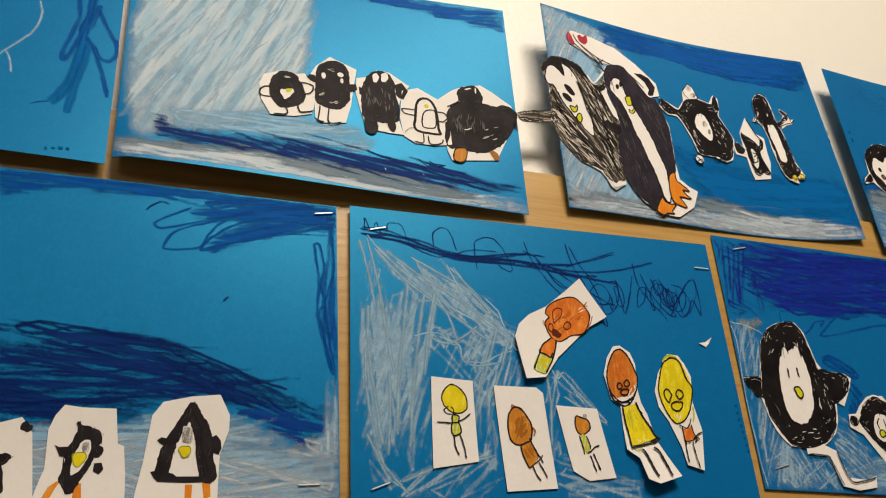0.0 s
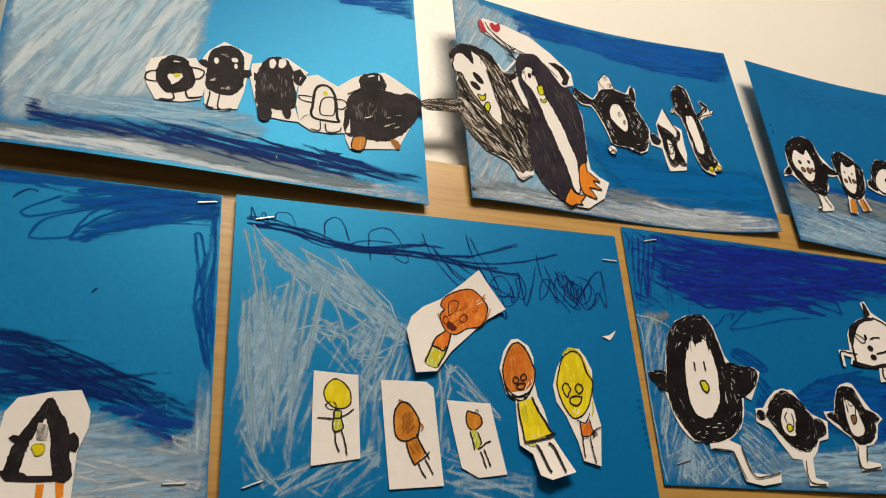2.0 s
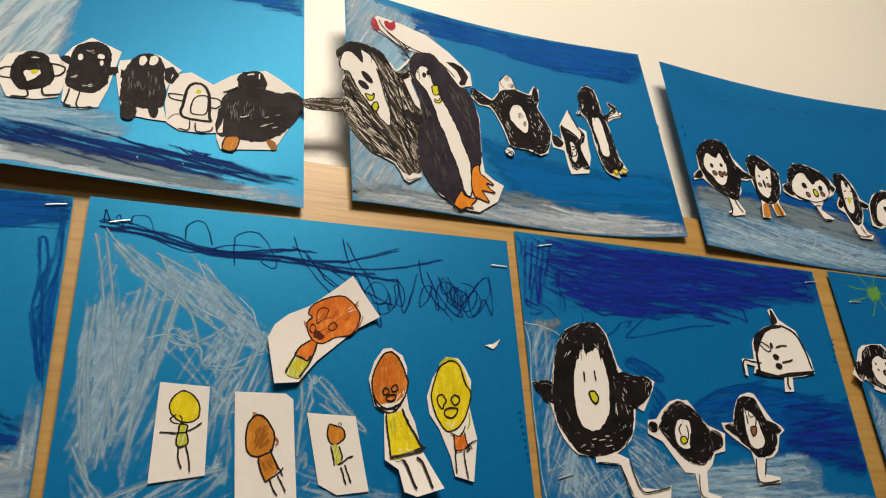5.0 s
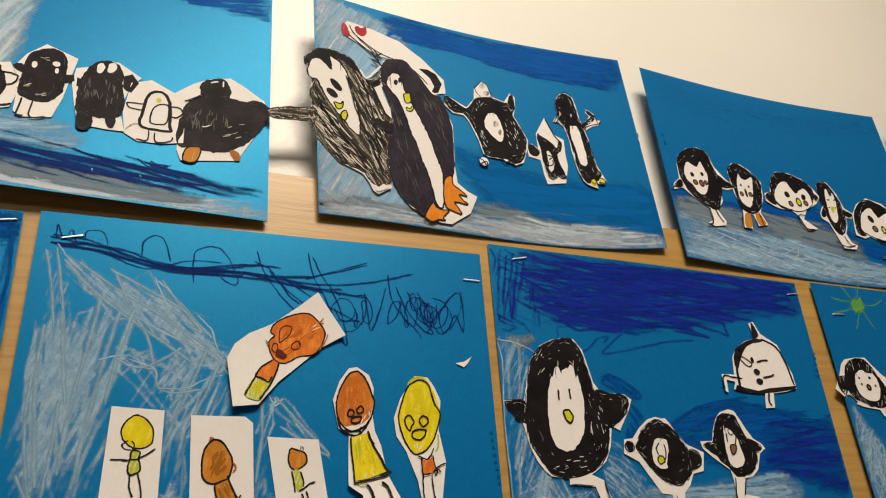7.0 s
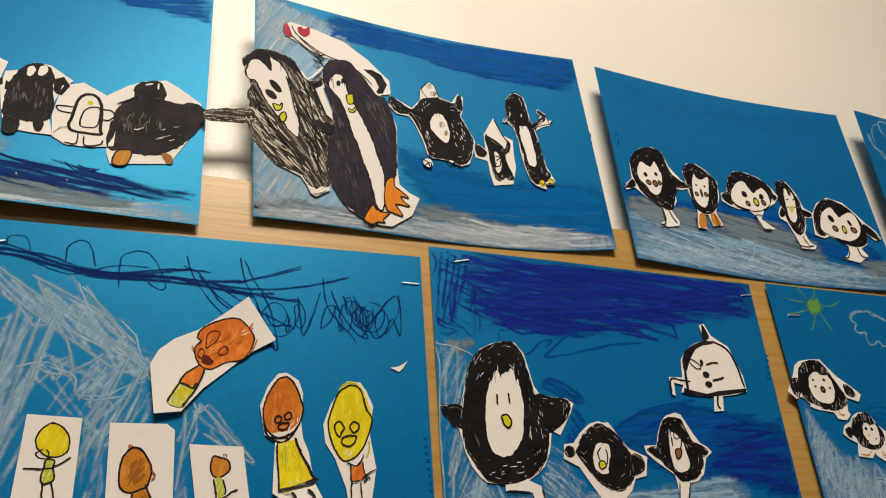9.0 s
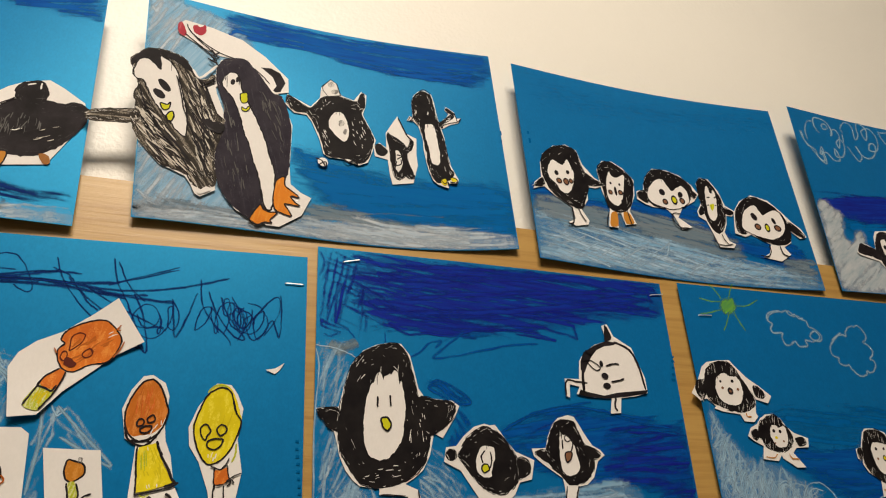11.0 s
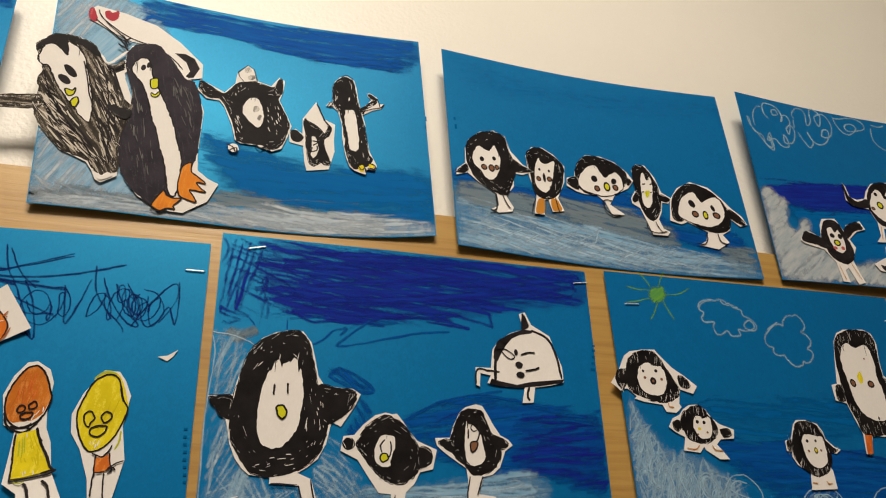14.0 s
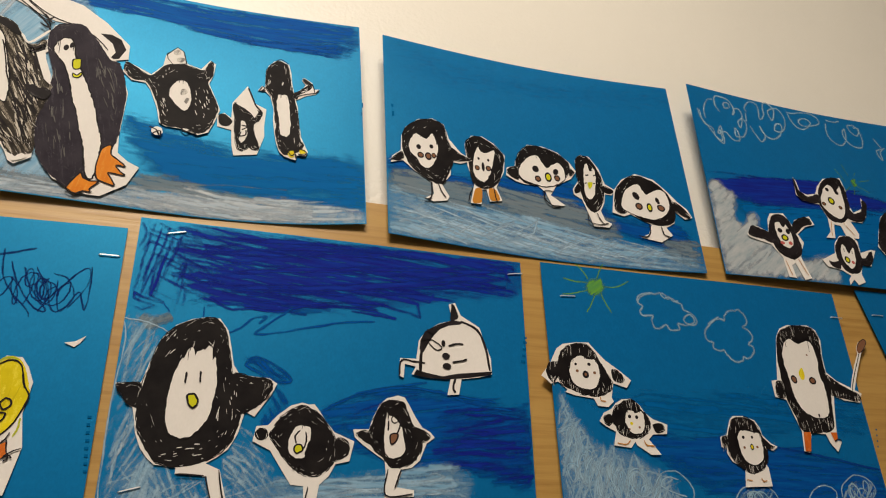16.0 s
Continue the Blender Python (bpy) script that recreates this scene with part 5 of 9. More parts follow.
field("L2", "royal_field", "royal", -5, 3, 2.6, 0.1, 0.36, [(29.6, 212.1), (59.1, 214), (117.7, 215.8), (238.3, 214), (296.6, 211.9), (294.3, 181.6), (263.1, 173.4), (231.5, 168), (200.9, 159.7), (155.6, 153.3), (100.6, 146.9), (65.4, 148.5), (45.3, 151.4), (29.9, 168.9), (25.4, 191.3)])
field("L2", "royal_field", "royal", 6, 5, 2.6, 0.25, 0.05, [(50.9, 201), (117.8, 208.7), (237.6, 204.7), (290.8, 199.4), (277.9, 180.1), (207.7, 164.7), (130.7, 152.7), (77, 149.5), (53.2, 161.6)])
field("L2", "royal_field", "royal", 80, 5.2, 2.6, 0.15, 0.1, [(-0.6, 211), (31, 213), (38.3, 150.7), (20.9, 142.3), (1.2, 142.7)])
field("L2", "royal_field", "royal", -22, 8, 2.2, 0.25, 0.02, [(-0.6, 211), (50.1, 214), (62.2, 156.1), (20.9, 142.3), (1.2, 142.7)])
field("L2", "royal_field", "sea_blue", 12, 7, 2.2, 0.3, 0.05, [(37, 149.1), (100.5, 151.6), (149.3, 154.3), (130.8, 144.7), (94.9, 139.4), (63, 140.5)])
stroke("L2", "royal_stroke", "royal", 2.4, [(53.9, 150.6), (68.5, 144.1), (82.9, 146), (103.6, 145.5), (118.5, 151), (140, 155.1)])
stroke("L2", "royal_stroke", "royal", 2.2, [(124.6, 150.5), (143.1, 154.4), (168.2, 153.4), (191.2, 148.8), (174.5, 150), (155.6, 151.6)])
stroke("L2", "royal_stroke", "sea_blue", 1.8, [(68, 125), (77.8, 130.9), (84.7, 138), (94.9, 140.7), (89.2, 134.9)])
stroke("L2", "royal_stroke", "sea_blue", 1.9, [(112.5, 149.5), (99.4, 137.9), (90.8, 130.4), (88, 126.5), (104, 129.3), (124.8, 135), (149.2, 141.4), (174.4, 144.8)])
stroke("L2", "royal_stroke", "sea_blue", 1, [(50.8, 144.1), (51.3, 135.8)])
stroke("L2", "royal_stroke", "sea_blue", 1, [(23.5, 143.8), (28.1, 138.1)])
stroke("L2", "royal_stroke", "sea_blue", 2.6, [(84.5, 107), (91.5, 109.3), (104.6, 103.7), (115.2, 94.9), (106.3, 93.2), (93.3, 98.2), (83.2, 104), (90.2, 105.7), (103.3, 98.9), (112, 95.3)])
field("L2", "royal_field", "sea_blue", -40, 4, 2.6, 0.15, 0.3, [(83, 106.9), (91.5, 109.3), (104.6, 103.1), (114.9, 94.9), (104.9, 93.1), (91.9, 98.7)])
field("L2", "royal_field", "sea_blue", -62, 4, 2.6, 0.15, 0.3, [(105, 88.2), (113.7, 80.1), (111.1, 67.3), (101.6, 57.2), (94.9, 50.2), (97.2, 63.9), (102.5, 75.2)])
field("L2", "royal_field", "sea_blue", 9, 3.4, 3, 0.1, 0.42, [(136.9, 72.7), (154.6, 83.1), (179, 90.4), (204.2, 95.4), (223.2, 94.7), (249, 91.3), (281.9, 87.6), (299.4, 86), (293.6, 29.7), (262.8, 32.5), (231.8, 39.1), (200.9, 34.8), (171.6, 44.8), (145.5, 54.9)])
field("L2", "royal_field", "royal", 4, 4.4, 2.6, 0.16, 0.26, [(222.1, 78.4), (254.8, 83.1), (298.7, 80.8), (294.1, 33.4), (263.1, 35.3), (228.9, 41.2), (217.2, 52.1), (227.2, 61.1)])
field("L2", "royal_field", "royal", 20, 5.5, 2.4, 0.2, 0.12, [(154.6, 80.8), (178.9, 88), (210.3, 92.8), (197.3, 83.1), (172.5, 75.9), (154.4, 66.4)])
stroke("L2", "royal_stroke", "sea_blue", 2.4, [(139.2, 74.3), (157.6, 85.3), (182.2, 93.5), (214.6, 100.3)])
stroke("L2", "royal_stroke", "sea_blue", 2.2, [(142.7, 77.9), (166.8, 88.5), (194.7, 94.9), (220, 94.5), (245.7, 91.1), (268.7, 89.3)])
stroke("L2", "royal_stroke", "sea_blue", 2, [(160.7, 88.1), (191.6, 95.3), (223.2, 93.5), (255.1, 86.2), (281.5, 83.9)])
stroke("L2", "royal_stroke", "sea_blue", 2, [(221.8, 74), (244.7, 79.6), (267.8, 80.7), (287.6, 78.7)])
stroke("L2", "grey_stroke", "grey", 7, [(9.8, 132.5), (19.3, 130.1), (30.1, 134.6)])
stroke("L2", "grey_stroke", "grey", 7, [(12.9, 127.1), (21.9, 127.1)])
chalk = Scribbles("L2", "chalk_scribble", "chalk_thin")
chalk.add(72, 4.4, 2.2, .12, .14, [(0.5, 129.5), (28.1, 128.7), (18.1, 86.3), (24, 48), (29.8, 27.7), (41, 4.8), (-0.6, 3.2), (-3.2, 54.7)])
chalk.add(-50, 4.4, 1.6, .15, .14, [(17, 35.1), (43.8, 26.3), (68.9, 29.6), (83.5, 49.6), (105.7, 35.8), (109.8, 7.8), (73.6, 1.4), (17.6, 3.8)])
chalk.add(-60, 7, 1.4, .2, .06, [(25.5, 56.5), (43.8, 26.3), (69.8, 6), (26.8, 4.3)])
chalk.add(-35, 7, 1.5, .2, .06, [(83.7, 60.4), (104.6, 31.6), (99.7, 7.3), (71.5, 14.2)])
chalk.add(33, 9, 1.3, .3, 0, [(17, 35.1), (43.8, 26.3), (104.6, 31.6), (109.8, 7.8), (73.6, 1.4), (17.6, 3.8)])
chalk.done(70)
chalk = Scribbles("L2", "chalk_scribble", "chalk")
chalk.add(71, 7, 1.4, .25, 0, [(3.1, 121.5), (22.5, 125.3), (18.8, 90.9), (22.1, 64.9), (20.9, 31.1), (5.6, 22.4), (1.5, 55)])
chalk.done(70)
stroke("L2", "chalk_line", "chalk", 1, [(-0.4, 130.4), (13.1, 129), (27.3, 123.9), (31.2, 117.2)])
stroke("L2", "chalk_line", "chalk_thin", 1.2, [(0.2, 127.7), (2.7, 112), (0.3, 71.9), (1, 22.2), (2.7, 1.5)])
field("L2", "chalk_band", "haze", 5, 3, 2.4, .15, .40, [(103.2, 25), (156.9, 29.9), (209.7, 38.9), (233.3, 40.2), (247.1, 29.7), (246.7, 12.9), (286.9, 9.9), (282.4, -0.9), (148.4, -0.9), (98.4, 2.4)])
field("L2", "chalk_band", "haze_light", 3, 5, 1.8, .3, 0, [(107.7, 21.5), (167.2, 28.2), (214.7, 37), (237.4, 26.9), (239.2, 8.4), (284.8, 4.8), (149.1, 1.1)])

bar("L1", 294.2, 40.1, 296.6, 42.6)
bar("L1", 293.9, 44.6, 296.1, 47.3)
bar("L1", 293.4, 49.3, 295.7, 52.1)
bar("L1", 292.7, 53.9, 295.3, 56.7)
bar("L1", 292.6, 58.7, 295.2, 61.5)
bar("L1", 292.1, 63.5, 294.6, 66.3)
bar("L1", 291.8, 68.3, 294.1, 71.2)
bar("L1", 291.6, 73.3, 294.1, 76)

bar("L2", 291.5, 121.5, 295.7, 125)
bar("L2", 292.9, 126.6, 296.1, 129.7)
bar("L2", 293.8, 132.2, 297, 135.2)
bar("L2", 294.7, 137.4, 297.9, 140.9)
bar("L2", 295.5, 141.7, 298.1, 144.3)

field("L3", "green_patch", "green", 40, 1.6, 2, 0, .9, [(40.5, 191.5), (44, 197), (49.4, 199.3), (54.6, 197.6), (55.5, 193), (52.6, 187.8), (47.1, 185.3), (42.1, 187)])
stroke("L3", "green_stroke", "green", 1.15, [(42.6, 198.5), (38.4, 205.9), (32.7, 212.3)])
stroke("L3", "green_stroke", "green", 1.15, [(51.1, 199.9), (54.2, 207.7), (58.4, 214.6)])
stroke("L3", "green_stroke", "green", 1.15, [(55.5, 193), (68.4, 194.2), (81.2, 200.9)])
stroke("L3", "green_stroke", "green", 1.15, [(52.5, 187.3), (55.6, 178.9), (60.5, 169.2)])
stroke("L3", "green_stroke", "green", 1.15, [(46.8, 183.8), (42.1, 175), (37.6, 168.1)])
stroke("L3", "green_stroke", "green", 1.15, [(40.2, 188.2), (25.3, 183.7), (17, 182.9)])
stroke("L3", "green_stroke", "green", 1.15, [(41.1, 195.7), (29.2, 195.5), (19.3, 197.6)])
field("L3", "blue_band", "mid_blue", -2, 9, 4, .3, .30, [(-1.4, 132), (59.1, 99.4), (165.2, 105.5), (285.4, 117.2), (298.7, 83), (157.3, 72.4), (56.4, 81.2)])
field("L3", "blue_band", "sea_blue", -1, 3.4, 3, .1, .56, [(63.9, 67.6), (104, 67.4), (156.6, 69.7), (171.4, 63.9), (220.4, 61), (287, 50.2), (302.2, 45.6), (298.2, 15.6), (228.9, 14.8), (165.6, 20), (116.9, 31.7), (89.8, 45.8)])
stroke("L3", "navy_stroke", "royal_mid", 2.3, [(197, 63.3), (222.9, 59.8), (253.2, 55.3), (296.7, 48.1)])
bar("L3", 303.2, 83.7, 305, 81.3)
bar("L3", 302.3, 78.7, 303.7, 76.3)
bar("L3", 301.1, 73.8, 302.7, 71.5)
bar("L3", 300, 69, 301.5, 66.7)
chalk = Scribbles("L3", "chalk_scribble", "chalk_thin")
chalk.add(63, 4.6, 1.8, .15, .36, [(5.7, 98.6), (11.9, 90.1), (17.7, 79.4), (25.7, 69), (38.5, 58.9), (57.2, 55.2), (79.6, 43.3), (92, 31.1), (88.8, 12.5), (0.8, 11.6)])
chalk.add(108, 5, 1.3, .2, 0, [(6.3, 94.2), (21.7, 73.2), (43, 56.9), (88.2, 37.2), (94, 14.7), (5.9, 17.5)])
chalk.add(18, 7, 1.3, .25, 0, [(8.2, 79), (42.6, 54.8), (88.2, 37.2), (94, 14.7), (5.9, 17.5)])
chalk.add(46, 5, 1.6, .2, .12, [(154.7, 29.1), (171.7, 34), (185.7, 25.6), (181, 18.2), (149.5, 17.6)])
chalk.add(51, 5, 1.4, .2, .12, [(254.4, 32.6), (269.4, 42), (282.6, 37.7), (279.8, 22), (253.7, 21.5)])
chalk.done(70)
scribble("L3", "chalk_scribble", "chalk_thin", 1.3, 17.6, 41.7, 12, 16.7, 7, 2)
scribble("L3", "chalk_scribble", "chalk_thin", 1.3, 37.5, 34, 14, 16.7, 7, 4)
scribble("L3", "chalk_scribble", "chalk_thin", 1.3, 60.3, 30.5, 15.6, 13.4, 8, 6)
scribble("L3", "chalk_scribble", "chalk_thin", 1.3, 78.8, 24.5, 14.7, 10.3, 7, 9)
scribble("L3", "chalk_scribble", "chalk_thin", 1.3, 13.2, 62.1, 7.6, 15.6, 5, 11)
scribble("L3", "chalk_scribble", "chalk_thin", 1.2, 169.8, 24.1, 13.8, 6.5, 6, 12)
scribble("L3", "chalk_scribble", "chalk_thin", 1.2, 268.1, 29.8, 13.1, 8.5, 6, 13)
chalk = Scribbles("L3", "chalk_scribble", "chalk")
chalk.add(57, 10, 1.2, .25, 0, [(6.5, 96.5), (21.8, 75.3), (43.4, 59.1), (88.7, 39.3), (94, 14.7), (5.9, 17.5)])
chalk.done(70)
stroke("L3", "chalk_line", "chalk_thin", 1.2, [(77.4, 30.8), (83.7, 39.3), (96.5, 41.7), (105.3, 35.6), (110.1, 27.2), (107.6, 19)])
stroke("L3", "chalk_line", "chalk_thin", 1.2, [(97.8, 35.4), (88.2, 37.2), (82.2, 30.9), (91.2, 26.1), (103.1, 22.9)])
stroke("L3", "chalk_line", "chalk_thin", 1.2, [(145.1, 19.5), (151.8, 28.2), (163.6, 33.8), (174.3, 33.9), (183.5, 28.1), (186.9, 20.5)])
stroke("L3", "chalk_line", "chalk_thin", 1.1, [(214.3, 20.9), (222.6, 30.6), (235.1, 34.3), (243.9, 30.1), (243, 23.6)])
stroke("L3", "chalk_line", "chalk_thin", 1.1, [(249.6, 25.6), (252.4, 34.7), (266.9, 43.3), (280.4, 40.1), (285.6, 31.9), (277.6, 24.1), (267.7, 28.4)])

stroke("L3", "chalk_cloud", "chalk_soft", 1.7, [(86.2, 183), (88.8, 188.2), (99.6, 191.6), (104.7, 190.9), (110.2, 192.8), (115, 190.8), (116.1, 187.6), (121.5, 188.2), (124.4, 185.1), (129.4, 183.9), (130.2, 179), (136.6, 176.3), (141.9, 170.2), (138.8, 165.7), (131.2, 166.1), (129.3, 170.7), (136.4, 174.6), (139.2, 168.3), (130.8, 164.4), (122.4, 165.3), (123.1, 159.9), (114.2, 159.1), (110.6, 163.2), (104.2, 159.4), (99.1, 160), (97.6, 166.4), (99.3, 170.6), (90.8, 169.8), (87.4, 173.3), (90.7, 178.5), (86.7, 181.4), (90.4, 187.4), (102.1, 191.9)])
stroke("L3", "chalk_cloud", "chalk_soft", 1.4, [(110, 192.1), (112.8, 188.2), (118.4, 189.5), (121.8, 185.8), (126.5, 187)])
stroke("L3", "chalk_cloud", "chalk_soft", 1.7, [(152.4, 167.2), (158.7, 171.4), (165.3, 173.3), (170, 172.4), (170.7, 175.7), (174, 180.1), (179.7, 182.6), (182.6, 182.2), (185.9, 183.8), (191, 180.3), (193.2, 174.4), (191.4, 170.3), (187.7, 167), (191.8, 165.6), (195.1, 161.2), (195, 156.6), (190.1, 151.7), (193.6, 150.1), (194.1, 145.5), (189.8, 140.1), (185, 138.5), (182.6, 140.1), (180.2, 136.3), (174, 134.6), (169.7, 136.7), (167.4, 139.1), (165, 141.4), (163.7, 144.5), (159.9, 143.6), (155.3, 144.6), (153.1, 147.6), (154.6, 150.8), (149.8, 151.8), (147.4, 155.3), (148.2, 160.5), (151.9, 164.9), (158.2, 170.7), (164.9, 175.2)])

# ---- cut-outs glued to the cards ----

cut = Cutout("U1", "small black penguin-shaped paper cut-out with a pale heart patch", "tight", [(96.3, 95.4), (109.8, 102.5), (118, 100.3), (126.5, 102.8), (133.8, 85.7), (133, 71.7), (131.1, 62.8), (118, 57.8), (101, 56.3), (94.5, 69.9), (93, 85.1)])
cut.fill("black_patch", "ink_solid", [(100.9, 79.7), (102.6, 90.2), (106.4, 98), (111.9, 101.2), (118.4, 99.7), (122.9, 91.6), (125.4, 82.4), (124.7, 73.9), (119.7, 69.9), (115.1, 66.6), (108, 65.5), (103.6, 71.2)])
cut.fill("pale_patch", "white", [(107.3, 80.5), (109.6, 84.4), (113.5, 84.3), (116.3, 86), (118.7, 82.5), (116.4, 78), (113.7, 74.1), (111.4, 72.5), (108.9, 77)])
cut.fill("black_patch", "ink_solid", [(108.2, 87.6), (111.3, 90), (115.4, 89.8), (116.3, 86.6), (113.1, 84.8), (110, 84)])
cut.fill("yellow_spot", "yellow_green", [(112.3, 83.5), (116.3, 84.9), (115.5, 81.2), (112.8, 80.6)])
cut.line("ink_line", "ink_solid", [(101.2, 83.6), (96.2, 82.5), (93.6, 78), (94.5, 73.6), (102, 73.6)], 0.9)
cut.line("ink_line", "ink_solid", [(122.5, 92.6), (127.3, 92.6), (132.2, 91.4)], 0.9)
cut.line("ink_line", "ink_solid", [(132.2, 91.4), (132.2, 86.8), (129.8, 82.8), (125, 81.2)], 0.9)
cut.line("ink_line", "ink_solid", [(111.9, 65.4), (112.9, 59), (103.5, 57)], 0.9)
cut.line("ink_line", "ink_solid", [(120.5, 70.6), (121.4, 64.7), (123.8, 62.5), (132.4, 65.5)], 0.9)
cut.strands("white", [(108, 97.2), (117.2, 97.1), (116.2, 92.2), (108.9, 90.6)], 0, 3, 0.3, 0.6, 3, 6)

cut = Cutout("U1", "black penguin-shaped paper cut-out with two pale eyes", "tight", [(128.5, 98.7), (135.1, 112.9), (146, 124.7), (157.7, 119.5), (166.5, 115.4), (163.2, 94.8), (160.8, 77.5), (156.1, 59.2), (138.4, 55.8), (133.4, 59.9), (133.1, 88.3)])
cut.fill("black_patch", "ink_solid", [(135.9, 105.1), (137.9, 112.6), (143.7, 118.2), (150.1, 120.2), (156.4, 117.5), (159.2, 109.2), (159.6, 98.7), (158.9, 84.2), (155.9, 77.3), (149.7, 72.1), (142.7, 72.2), (136.4, 75.2), (134.3, 81.6), (135.1, 93.2)])
cut.fill("black_patch", "ink_solid", [(128.1, 99.8), (130.6, 102.7), (134.2, 102.3), (134.7, 95.3), (130.6, 96.8)])
cut.cornered("black_patch", "ink_solid", [(160, 98.8), (165.4, 100), (166.2, 94.3), (160.3, 90.2)])
cut.oval("pale_spot", "white", 140.7, 103.8, 1.7, 3.2, 0)
cut.oval("pale_spot", "white", 153.7, 107.3, 2.4, 2.4, 0)
cut.oval("pale_spot", "white", 154.6, 101.1, 1.2, 2.6, 0)
cut.strands("strand", [(136.3, 87.7), (141.6, 88.9), (140.4, 77.3), (136.4, 77.5)], 30, 5, 0.3, 0.7, 2, 6)
cut.strands("strand", [(143.6, 80.7), (153.9, 83.1), (151.8, 76.4), (144.4, 74.8)], 10, 5, 0.3, 0.7, 2, 5)
cut.strands("strand", [(142.9, 111.5), (152.1, 114.7), (152.1, 109.9), (143.7, 106.8)], 0, 4, 0.3, 0.6, 2, 5)
cut.line("ink_line", "ink_solid", [(137.2, 72.1), (136.4, 64.3), (135.5, 57.4), (139.6, 56.7)], 0.9)
cut.line("ink_line", "ink_solid", [(143.9, 71.3), (143.2, 56.9), (152.4, 58.4)], 0.8)

cut = Cutout("U1", "black penguin-shaped paper cut-out with brown feet", "tight", [(166.1, 106.7), (174.2, 109.7), (182.6, 118.3), (192.5, 118), (208, 106.6), (201.5, 96.8), (196, 76.1), (200.6, 56.3), (189.5, 55.9), (172.2, 57), (168.5, 70.7), (164.8, 92.2)])
cut.fill("black_patch", "ink_solid", [(170.8, 95.4), (174.1, 107.3), (180, 115), (185.7, 117.4), (191.8, 114.6), (195, 106.4), (195.5, 94.9), (197.6, 81), (196.2, 69.6), (189.3, 66.5), (180.7, 65.9), (174.4, 67.4), (170.3, 69.7), (169.7, 80.9)])
cut.cornered("black_patch", "ink_solid", [(196.2, 105.6), (201.8, 109), (206.7, 101.3), (202.3, 91.7), (198.9, 92.7), (196.8, 95.2)])
cut.cornered("black_patch", "ink_solid", [(167.5, 98.2), (171.3, 96.6), (170.8, 89.6), (167.7, 90.1)])
cut.fill("pale_spot", "white", [(179, 112.5), (182.1, 114.9), (183.8, 111.1), (182.3, 106), (179.3, 105.9)])
cut.fill("pale_spot", "white", [(186.5, 115.2), (190.1, 116.6), (191.2, 111.5), (188.9, 107.4), (185.8, 108)])
cut.fill("dark_foot", "ink_solid", [(171.4, 66.7), (174.8, 67.4), (179, 65.5), (178.8, 57.2), (176.2, 53.5), (172.1, 55.3)])
cut.fill("dark_foot", "ink_solid", [(188.4, 66.9), (193.6, 69.1), (194.6, 62.2), (192.4, 57.2), (189.1, 59.9)])
cut.strands("ink_pale", [(173.1, 101.6), (194.8, 100.5), (193.9, 74.6), (172.5, 73)], -85, 24, 0.3, 0.8, 3, 9)

cut = Cutout("U1", "white paper cut-out with a penguin outline in thin black marker", "tight", [(201.7, 100.8), (214.8, 106.3), (230.5, 97.6), (237.6, 99.1), (238.6, 81.3), (238.6, 54), (224.7, 50.5), (209.1, 50), (200.6, 55.3), (198.4, 73.8)])
cut.line("ink_line", "ink_solid", [(211.6, 82.2), (213.3, 91.1), (217.6, 96), (223, 95.9), (227.1, 89.9), (228.8, 78.9), (229, 66.8), (230.1, 62.5), (221.2, 61.9), (212.4, 62.5), (209.5, 66.8), (210.8, 75.3)], 1.8, True)
cut.line("ink_line", "ink_solid", [(216.3, 68.1), (217.2, 79.5), (221.4, 84.8), (227.2, 84.3), (227, 70.2), (222.4, 67.1)], 0.9, True)
cut.oval("yellow_spot", "yellow_green", 220.6, 88.8, 1.8, 2, 0)
cut.line("ink_line", "ink_solid", [(210.8, 83.2), (200.7, 82.2), (202.7, 78.2), (210.1, 77.4)], 0.9)
cut.line("ink_line", "ink_solid", [(228.6, 84.5), (234.1, 84.5), (237, 80.5), (233.5, 75.4), (229, 75.7)], 0.9)
cut.line("ink_line", "ink_solid", [(215.9, 60.8), (215.3, 51.6), (208.5, 51.3)], 0.8)
cut.line("ink_line", "ink_solid", [(219.7, 58.9), (221, 51.1), (229.9, 53.3), (231.5, 57.4)], 0.8)
cut.line("ink_line", "ink_solid", [(201.3, 58.5), (204.6, 63.1), (209, 65)], 0.25)

cut = Cutout("U1", "large round black penguin-shaped paper cut-out with brown feet", "tight", [(230.5, 97.6), (243.1, 109.4), (253.2, 115.5), (268, 119.5), (277.3, 114.1), (293, 102.4), (296.5, 88.6), (291.9, 79.4), (275, 45.6), (237.6, 39), (234.5, 48), (234.4, 69.4)])
cut.fill("black_patch", "ink_solid", [(238.2, 85.3), (242.7, 93), (250.8, 98.1), (269.6, 99.9), (278.9, 98.3), (286.1, 100.8), (292.7, 99.1), (296.6, 93), (293.2, 82.2), (286.1, 69.8), (278.2, 60.7), (266, 52), (254.5, 50.9), (243.3, 52.1), (235.2, 52.7), (235.5, 71.9), (238.2, 77.4)], 20)
cut.fill("black_patch", "ink_solid", [(248.1, 105.7), (250.4, 111.9), (256.7, 115.6), (262.7, 116.2), (266.6, 111.1), (267.5, 101.9), (260.2, 98.2), (252.2, 97.2)])
cut.fill("brown_foot", "brown_orange", [(241, 50), (249.2, 52.6), (250.2, 47.5), (247.8, 40.2), (242.4, 38.2), (238.9, 40.2)])
cut.line("ink_line", "ink_solid", [(241, 50), (249.2, 52.6), (250.2, 47.5), (247.8, 40.2), (242.4, 38.2), (238.9, 40.2)], 0.8, True)
